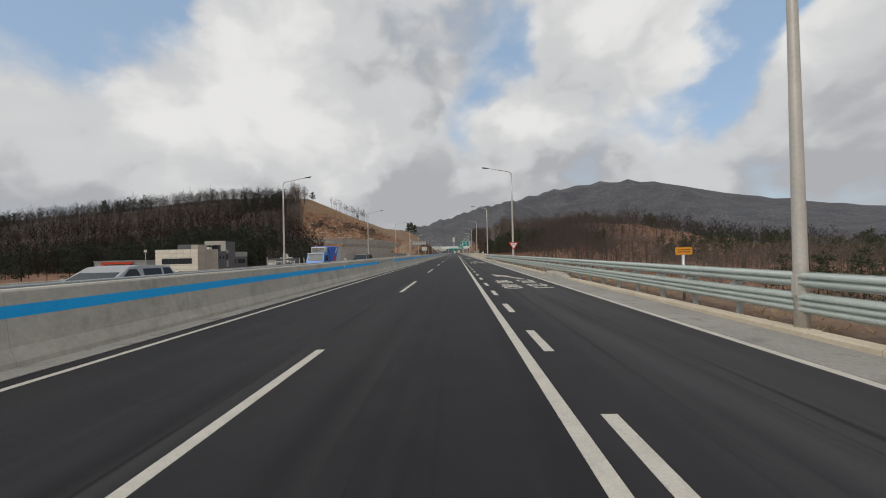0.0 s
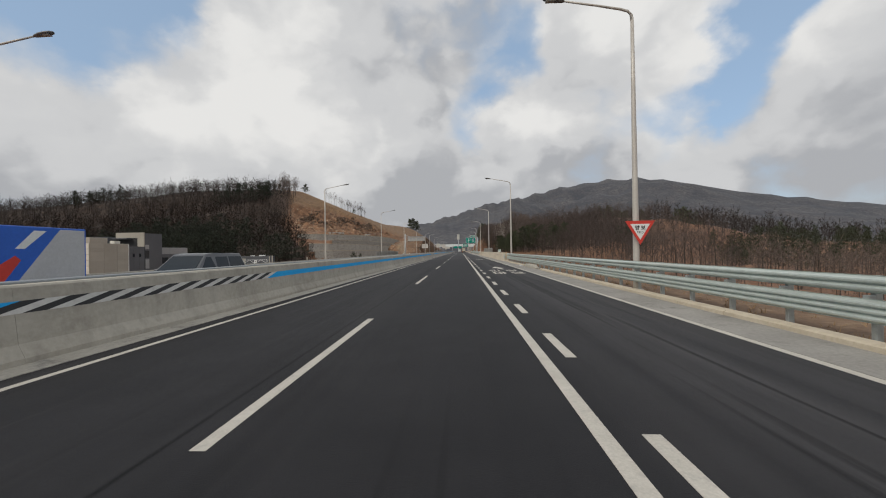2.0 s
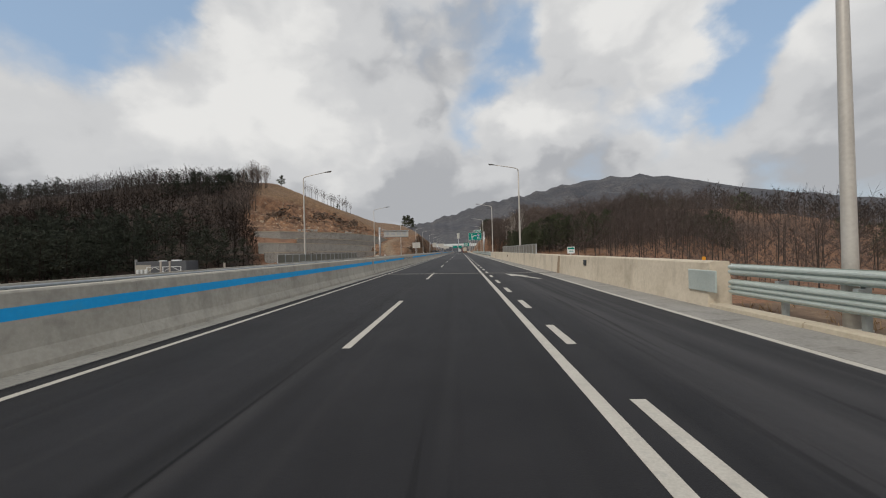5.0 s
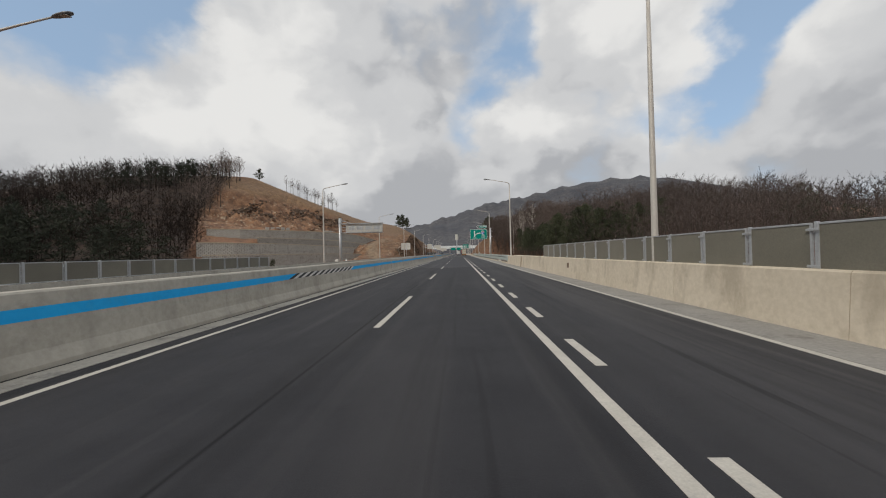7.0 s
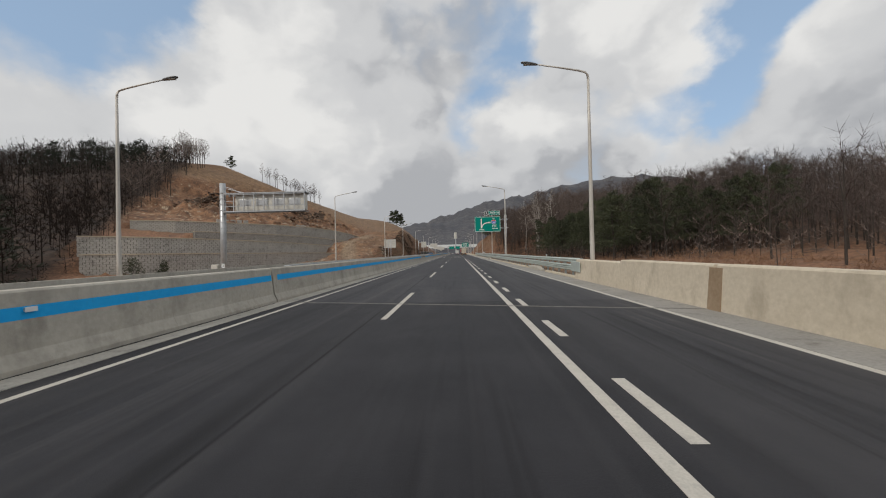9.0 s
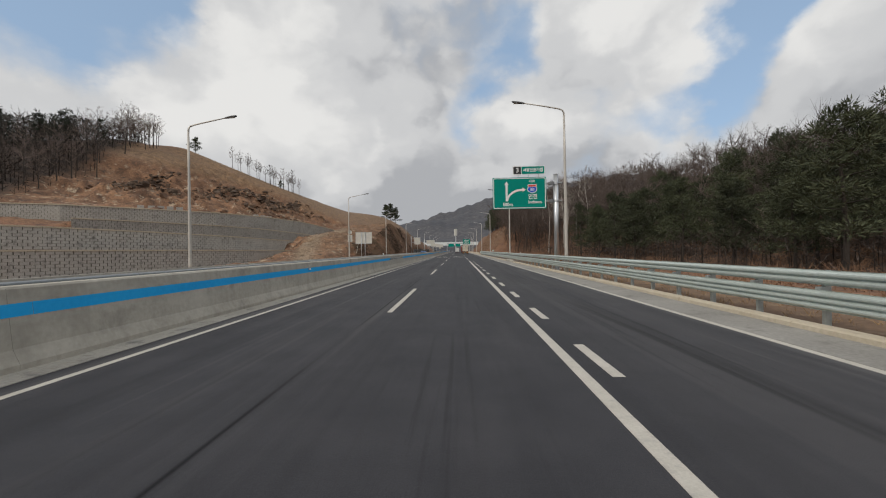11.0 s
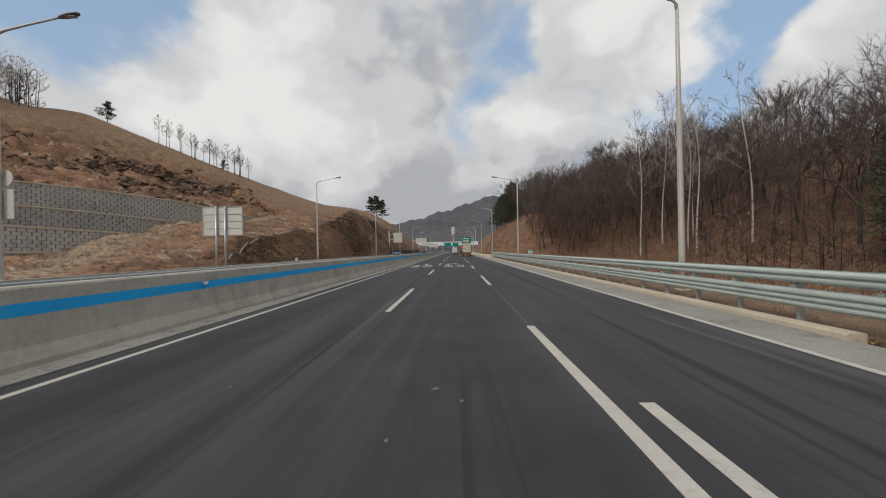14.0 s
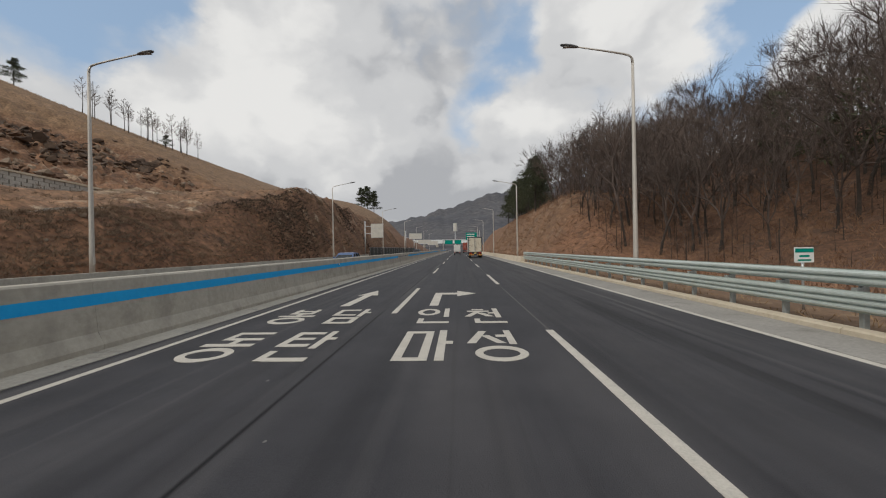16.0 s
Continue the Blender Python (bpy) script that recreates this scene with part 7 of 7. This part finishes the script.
def site_hut():
    b = thing("site_hut", "dark flat-roofed hut with a white steel frame beside it", "hut", (-80, 176, 0), 8)
    part("wall", Geo().cbox(-7.2, 5.6, 0, 6, -4, 0.75, 0.06), PANEL_DARK, b)
    part("end_wall", Geo().box(-7.3, -3.4, -0.05, 0.02, -4, -0.1), PANEL_BEIGE, b)
    part("frame", Geo().box(-3.2, 5.4, -2.2, -2.05, -0.75, -0.6).box(-3.2, -3.05, -2.2, -2.05, -4, -0.6).box(5.25, 5.4, -2.2, -2.05, -4, -0.6).box(0.8, 0.95, -2.2, -2.05, -4, -0.6)
         .tube([(-3.1, -2.1, -2.0), (-1.2, -2.1, -0.7)], 0.06, 6).tube([(-1.2, -2.1, -0.7), (0.8, -2.1, -2.0)], 0.06, 6).tube([(0.9, -2.1, -2.0), (3.0, -2.1, -0.7)], 0.06, 6).tube([(3.0, -2.1, -0.7), (5.3, -2.1, -2.0)], 0.06, 6), SIGN_WHITE, b)
    part("roof_hatch", Geo().cbox(-2.0, -0.6, 1, 2.2, 0.75, 1.0, 0.04).cbox(1.2, 3.4, 1, 2.0, 0.75, 1.1, 0.04), SIGN_WHITE, b)
    for x in (-6.6, -5.6, -4.6):
        part("gas_tank", Geo().cbox(x, x + 0.6, -0.9, -0.3, -4, -1.3, 0.1), SIGN_WHITE, b)
    part("flue", Geo().box(-7.8, -7.4, 0.5, 1.0, -4, 1.4), PANEL_GREY, b)


site_hut()
for x, y, h in ((-60, 150, 1.0), (-66, 160, 0.9), (-52, 158, 0.3)):
    p = thing("fence_post", "short pale concrete post in the field", "post", (x, y, -3.2), group="posts in the field")
    part("shaft", Geo().cbox(-0.15, 0.15, -0.15, 0.15, -0.5, 3.2 + h, 0.03), CONCRETE, p)


# ---- vehicles ----
def wheel(parent, x, y, r, w):
    t = part("wheel", Geo().tube([(x - w / 2, y, r), (x - w / 2 + 0.03, y, r), (x + w / 2 - 0.03, y, r), (x + w / 2, y, r)], [r * 0.93, r, r, r * 0.93], 20), RUBBER, parent, smooth=False)
    part("rim", Geo().tube([(x - w / 2 - 0.006, y, r), (x + w / 2 + 0.006, y, r)], r * 0.58, 14), GALV, t)


CREAM = material("cream_door", (0.52, 0.47, 0.37), (0.66, 0.61, 0.50), 7, 0.8, 0.55, 0.04, wear=(0.36, 0.29, 0.20))
TRUCK_GREEN = plain("green_cab", (0.02, 0.22, 0.18), 0.35)
TAIL_RED = plain("tail_lamp", (0.50, 0.03, 0.02), 0.25)
WHITE_BODY = plain("white_body", (0.66, 0.66, 0.64), 0.4)
BLUE_BODY = plain("blue_body", (0.02, 0.12, 0.56), 0.35)
GREY_BODY = plain("grey_body", (0.30, 0.31, 0.33), 0.4)


def cargo_truck():
    t = thing("cargo_truck", "cream box lorry seen from behind with an orange striped bumper", "truck", (2.35, 322, 0))
    w = 1.2
    body = part("cargo_box", Geo().cbox(-w, w, 0.1, 6.4, 1.0, 3.62, 0.04), WHITE_BODY, t)
    part("rear_frame", Geo().box(-w - 0.01, -w + 0.1, -0.02, 0.12, 0.95, 3.64).box(w - 0.1, w + 0.01, -0.02, 0.12, 0.95, 3.64).box(-w, w, -0.02, 0.12, 3.5, 3.65).box(-w, w, -0.02, 0.12, 0.95, 1.06), DARK_STEEL, body, "dark door frame")
    for s in (-1, 1):
        a, b = (0.02, w - 0.12) if s > 0 else (-w + 0.12, -0.02)
        d = part("rear_door", Geo().cbox(a, b, -0.02, 0.10, 1.08, 3.48, 0.015), CREAM, t, "worn cream rear door")
        for z in (1.3, 1.75, 2.2, 2.65, 3.1):
            part("hinge", Geo().cbox(s * (w - 0.22) - 0.1, s * (w - 0.22) + 0.1, -0.045, -0.02, z - 0.03, z + 0.03, 0.008), DARK_STEEL, d)
        part("lock_bar", Geo().tube([(s * 0.14, -0.05, 1.05), (s * 0.14, -0.05, 3.52)], 0.022, 8), GALV, d)
        for k in range(12):
            part("rivet", Geo().cbox(s * 0.05 - 0.02, s * 0.05 + 0.02, -0.03, -0.02, 1.2 + k * 0.19, 1.24 + k * 0.19, 0.004), BLACK_PAINT, d)
        lamp_ = part("tail_lamp", Geo().cbox(s * 0.78 - 0.22, s * 0.78 + 0.22, -0.06, 0.06, 0.76, 0.90, 0.02), TAIL_RED, t)
        part("mud_flap", Geo().box(s * 0.95 - 0.24, s * 0.95 + 0.24, 0.35, 0.37, 0.2, 0.75), RUBBER, t)
        for y in (1.0, 2.2, 5.6):
            wheel(t, s * 0.98, y + 0.3, 0.46, 0.40)
    bump = part("bumper", Geo().cbox(-w + 0.05, w - 0.05, -0.08, 0.04, 0.42, 0.68, 0.03), DARK_STEEL, t)
    for k in range(8):
        if k not in (3, 4):
            x = -w + 0.12 + k * 0.285
            part("stripe", Geo().plate([(x, 0.44), (x + 0.16, 0.44), (x + 0.22, 0.66), (x + 0.06, 0.66)], -0.088, -0.07), ORANGE, bump)
    part("number_plate", Geo().cbox(-0.2, 0.2, -0.1, -0.06, 0.74, 0.92, 0.01), plain("yellow_plate", (0.62, 0.50, 0.20), 0.5), t)
    part("chassis", Geo().box(-0.5, 0.5, 0.2, 8.2, 0.7, 1.0), DARK_STEEL, t)
    cab = part("cab", Geo().cbox(-1.15, 1.15, 6.6, 8.4, 0.6, 3.0, 0.12), TRUCK_GREEN, t, "green cab")
    for s in (-1, 1):
        part("mirror", Geo().cbox(s * 1.32 - 0.06, s * 1.32 + 0.06, 8.0, 8.12, 1.7, 2.4, 0.03), BLACK_PAINT, cab)


cargo_truck()


def small_truck(x, y, mat, label, w=0.85, h=2.6):
    t = thing("small_truck", label, "truck", (x, y, 0))
    part("cargo_box", Geo().cbox(-w, w, 0, 3.0, 0.85, h, 0.04), mat, t)
    for s in (-1, 1):
        part("rear_door", Geo().cbox(0.02 if s > 0 else -w + 0.05, w - 0.05 if s > 0 else -0.02, -0.03, 0.02, 0.92, h - 0.08, 0.012), mat, t)
        part("tail_lamp", Geo().cbox(s * (w - 0.2) - 0.1, s * (w - 0.2) + 0.1, -0.04, 0.04, 0.6, 0.74, 0.02), TAIL_RED, t)
        for yy in (0.7, 3.6):
            wheel(t, s * (w - 0.14), yy, 0.31, 0.22)
    part("bumper", Geo().cbox(-w + 0.05, w - 0.05, -0.06, 0.04, 0.42, 0.56, 0.02), DARK_STEEL, t)
    part("chassis", Geo().box(-0.4, 0.4, 0.1, 4.6, 0.5, 0.85), DARK_STEEL, t)
    part("cab", Geo().cbox(-w + 0.05, w - 0.05, 3.1, 4.7, 0.4, 2.0, 0.12), WHITE_BODY, t)


small_truck(-0.9, 352, WHITE_BODY, "small white box truck seen from behind")
t = thing("container_lorry", "rust-red container lorry seen from behind", "truck", (2.4, 392, 0))
RUST = material("rust_red", (0.24, 0.05, 0.035), (0.36, 0.085, 0.06), 6, 0.6, 0.6, 0.1)
part("container", Geo().cbox(-1.22, 1.22, 0, 12, 1.15, 3.75, 0.03), RUST, t)
for s in (-1, 1):
    part("rear_door", Geo().cbox(0.02 if s > 0 else -1.15, 1.15 if s > 0 else -0.02, -0.04, 0.02, 1.25, 3.65, 0.02), RUST, t)
    part("lock_bar", Geo().tube([(s * 0.5, -0.07, 1.2), (s * 0.5, -0.07, 3.7)], 0.03, 6), GALV, t)
    for yy in (1.2, 2.5, 10.5):
        wheel(t, s * 0.98, yy, 0.5, 0.42)
part("chassis", Geo().box(-1.0, 1.0, 0.1, 13, 0.85, 1.15), DARK_STEEL, t)
part("bumper", Geo().box(-1.15, 1.15, -0.05, 0.05, 0.5, 0.72), RUST, t)


def blue_truck():
    """A refrigerated delivery truck, facing -y."""
    t = thing("delivery_truck", "blue and white refrigerated box truck with a cabover front", "truck", (-13.75, 37.15, 0))
    w = 0.92
    body = part("cargo_box", Geo().cbox(-w, w, 1.75, 5.6, 0.9, 2.62, 0.03), BLUE_BODY, t)
    side = w + 0.004
    panel = lambda pts, m, nm: part(nm, Geo().add([(side, y, z) for y, z in pts] + [(side - 0.02, y, z) for y, z in pts],
                                    [tuple(range(len(pts))), tuple(range(2 * len(pts) - 1, len(pts) - 1, -1))] + [((i + 1) % len(pts), i, len(pts) + i, len(pts) + (i + 1) % len(pts)) for i in range(len(pts))]), m, body)
    panel([(3.55, 0.98), (5.54, 0.98), (5.54, 2.56), (4.75, 2.56)], plain("silver_panel", (0.50, 0.51, 0.53), 0.4), "side_panel")
    panel([(2.35, 0.98), (3.2, 0.98), (3.65, 1.62), (3.5, 1.75)], SIGN_RED, "red_flash")
    panel([(3.5, 1.95), (3.75, 1.95), (4.35, 2.5), (4.0, 2.5)], SIGN_WHITE, "white_flash")
    fr = part("fridge_unit", Geo().cbox(-0.72, 0.72, 1.05, 1.72, 1.98, 2.55, 0.05), SIGN_BACK, t, "grey refrigeration unit over the cab")
    for k in range(4):
        part("grille_slat", Geo().box(-0.62, 0.62, 1.03, 1.06, 2.1 + k * 0.1, 2.15 + k * 0.1), BLACK_PAINT, fr)
    cab = Geo()
    prof = [(0.0, 0.35), (0.0, 0.95), (0.10, 1.15), (0.42, 1.86), (0.6, 1.93), (1.55, 1.95), (1.62, 1.85), (1.62, 0.35)]
    bm = bmesh.new()
    va = [bm.verts.new((-0.86, y, z)) for y, z in prof]
    vb = [bm.verts.new((0.86, y, z)) for y, z in prof]
    bm.faces.new(va)
    bm.faces.new(vb[::-1])
    for i in range(len(prof)):
        j = (i + 1) % len(prof)
        bm.faces.new((va[j], va[i], vb[i], vb[j]))
    bmesh.ops.bevel(bm, geom=bm.edges[:], offset=0.05, segments=2, affect="EDGES", profile=0.6)
    cab.bm(bm)
    c = part("cab", cab, plain("pale_blue_cab", (0.05, 0.22, 0.62), 0.35), t, "bright blue cab")
    part("windscreen", Geo().add([(-0.72, 0.10, 1.20), (0.72, 0.10, 1.20), (0.66, 0.40, 1.84), (-0.66, 0.40, 1.84), (-0.72, 0.14, 1.20), (0.72, 0.14, 1.20), (0.66, 0.44, 1.84), (-0.66, 0.44, 1.84)], [(0, 1, 2, 3), (7, 6, 5, 4), (0, 4, 5, 1), (1, 5, 6, 2), (2, 6, 7, 3), (3, 7, 4, 0)]), material("pale_glass", (0.13, 0.15, 0.155), (0.19, 0.21, 0.21), 3, 0.8, 0.35, 0.0, spec=0.2), c)
    part("cab_stripe", Geo().cbox(-0.80, 0.80, 0.34, 0.6, 1.86, 1.955, 0.02), WHITE_BODY, c)
    for s in (-1, 1):
        part("side_window", Geo().box(s * 0.868 - 0.01, s * 0.868 + 0.01, 0.55, 1.35, 1.15, 1.70), GLASS, c)
        part("head_lamp", Geo().cbox(s * 0.62 - 0.16, s * 0.62 + 0.16, -0.03, 0.05, 0.62, 0.82, 0.03), SIGN_WHITE, c)
        part("mirror", Geo().cbox(s * 1.02 - 0.07, s * 1.02 + 0.07, 0.15, 0.22, 1.25, 1.6, 0.03), BLACK_PAINT, c)
        for yy in (0.85, 4.4):
            wheel(t, s * 0.78, yy, 0.33, 0.24)
    part("chassis", Geo().box(-0.5, 0.5, 0.4, 5.5, 0.5, 0.9), DARK_STEEL, t)
    part("bumper", Geo().cbox(-0.86, 0.86, -0.06, 0.1, 0.30, 0.55, 0.04), BLUE_BODY, t)


blue_truck()


def passenger_car(name, label, at, turn, length, width, height, paint, boxy):
    """A car that faces -y before turning: body, glasshouse, windows, lamps, wheels."""
    t = thing(name, label, "car", at, turn)
    L, w, h = length, width / 2, height
    bm = bmesh.new()
    prof = [(0.02, 0.30), (0.0, 0.62), (0.12, 0.80), (L * 0.24, 0.98), (L * 0.97, 1.02 if boxy else 1.0), (L, 0.7), (L * 0.985, 0.30)]
    va, vb = [bm.verts.new((-w, y, z)) for y, z in prof], [bm.verts.new((w, y, z)) for y, z in prof]
    bm.faces.new(va)
    bm.faces.new(vb[::-1])
    for i in range(len(prof)):
        j = (i + 1) % len(prof)
        bm.faces.new((va[j], va[i], vb[i], vb[j]))
    bmesh.ops.bevel(bm, geom=bm.edges[:], offset=0.07, segments=2, affect="EDGES", profile=0.6)
    body = part("body", Geo().bm(bm), paint, t, smooth=False)
    rear = L * (0.955 if boxy else 0.84)
    top = [(L * 0.22, 0.95), (L * 0.41, h - 0.04), (L * 0.5, h), (rear - 0.28, h - (0.02 if boxy else 0.05)), (rear, 0.95)]
    bm = bmesh.new()
    va, vb = [], []
    for y, z in top:
        k = w - 0.05 - (z - 0.95) * 0.26
        va.append(bm.verts.new((-k, y, z)))
        vb.append(bm.verts.new((k, y, z)))
    bm.faces.new(va)
    bm.faces.new(vb[::-1])
    for i in range(len(top)):
        j = (i + 1) % len(top)
        bm.faces.new((va[j], va[i], vb[i], vb[j]))
    bmesh.ops.bevel(bm, geom=bm.edges[:], offset=0.05, segments=2, affect="EDGES", profile=0.6)
    roof = part("cabin", Geo().bm(bm), paint, t)
    zz = lambda f: 0.98 + (h - 0.06 - 0.98) * f
    for s in (-1, 1):
        kk = lambda z: s * (w - 0.05 - (z - 0.95) * 0.26 + 0.004)
        spans = ((L * 0.30, L * 0.345, L * 0.46, L * 0.50), (L * 0.515, L * 0.515, L * 0.68, L * 0.68), (L * 0.70, L * 0.70, rear - 0.32, rear - 0.12))
        for y0, y1, y2, y3 in spans:
            lo, hi = zz(0.08), zz(0.86)
            t0 = L * 0.22 + (L * 0.41 - L * 0.22) * 0.86 + 0.08
            a, b_ = max(y0, L * 0.28), max(y1, t0)
            vs = [(kk(lo), a, lo), (kk(lo), y3, lo), (kk(hi), y2, hi), (kk(hi), min(b_, y2 - 0.05), hi)]
            vs += [(x - s * 0.02, y, z) for x, y, z in vs]
            part("side_window", Geo().add(vs, [(0, 1, 2, 3), (7, 6, 5, 4), (0, 4, 5, 1), (1, 5, 6, 2), (2, 6, 7, 3), (3, 7, 4, 0)]), GLASS, roof)
        part("head_lamp", Geo().cbox(s * (w - 0.28) - 0.18, s * (w - 0.28) + 0.18, -0.02, 0.12, 0.62, 0.76, 0.03), SIGN_WHITE, body)
        part("mirror", Geo().cbox(s * (w + 0.09) - 0.08, s * (w + 0.09) + 0.08, L * 0.30, L * 0.30 + 0.12, 0.98, 1.14, 0.03), paint, body)
        for yy in (L * 0.18, L * 0.80):
            wheel(t, s * (w - 0.12), yy, 0.33, 0.22)
    f0, f1 = (L * 0.22 + 0.03, 0.99), (L * 0.41 - 0.03, h - 0.09)
    k0, k1 = w - 0.16, w - 0.30
    vs = [(-k0, f0[0] - 0.03, f0[1]), (k0, f0[0] - 0.03, f0[1]), (k1, f1[0] - 0.03, f1[1]), (-k1, f1[0] - 0.03, f1[1])]
    vs += [(x, y + 0.03, z) for x, y, z in vs]
    part("windscreen", Geo().add(vs, [(0, 1, 2, 3), (7, 6, 5, 4), (0, 4, 5, 1), (1, 5, 6, 2), (2, 6, 7, 3), (3, 7, 4, 0)]), GLASS, roof)
    return t


passenger_car("people_carrier", "dark grey people carrier behind the median barrier", (-11.3, 43.6, 0), 0, 5.0, 1.9, 1.76, plain("dark_grey_body", (0.10, 0.105, 0.115), 0.3), True)
passenger_car("car", "grey saloon car behind the median barrier", (-11.2, 10.2, 0), 0, 4.7, 1.84, 1.52, GREY_BODY, False)
passenger_car("car", "blue saloon car behind the median barrier", (-11.2, 288.0, 0), 0, 4.7, 1.84, 1.50, plain("dull_blue_body", (0.06, 0.11, 0.24), 0.35), False)
passenger_car("car", "dark car far ahead on the opposite lanes", (-11.4, 352, 0), 0, 4.8, 1.86, 1.7, plain("black_body", (0.03, 0.03, 0.035), 0.3), True)

# ---- small things ----
wl = thing("water_bottle_litter", "crumpled clear plastic litter by the kerb", "litter", (6.15, 70.5, 0.0))
gl = Geo()
rl = random.Random(5)
bm = bmesh.new()
bmesh.ops.create_icosphere(bm, subdivisions=2, radius=0.16)
for p in bm.verts:
    p.co = Vector((p.co.x * 1.3, p.co.y * 1.8, abs(p.co.z) * 0.7)) * rl.uniform(0.75, 1.2)
part("film", gl.bm(bm), plain("pale_film", (0.55, 0.56, 0.56), 0.3), wl)
for x, y in ((-61.5, 296), (-62.3, 293.5), (-63.2, 291), (-73, 270.5), (-74.5, 269), (-76, 267.8), (-77.8, 266.8), (-79.6, 265.6)):
    s = thing("stone_block", "stacked pale concrete block on the wall top", "block", (x - 1.6, y + 0.6, float(np.interp(y, [256, 330], [13.8, 12.6])) - 0.35), 40, "blocks on the wall top")
    part("block", Geo().cbox(-0.7, 0.7, -0.5, 0.5, 0, 1.1, 0.04), WALL_BLOCK, s)
for y in (33.5, 87.6, 118.0, 170.5, 216.0):
    m = thing("rail_reflector", "round amber reflector on the guardrail", "reflector", (6.72, y, 1.24), group="reflectors on the guardrail")
    part("stem", Geo().box(-0.015, 0.015, -0.015, 0.015, -0.12, 0.0), GALV, m)
    part("disc", Geo().tube([(0, -0.012, 0.05), (0, 0.012, 0.05)], 0.055, 14), ORANGE if y < 100 else SIGN_WHITE, m)
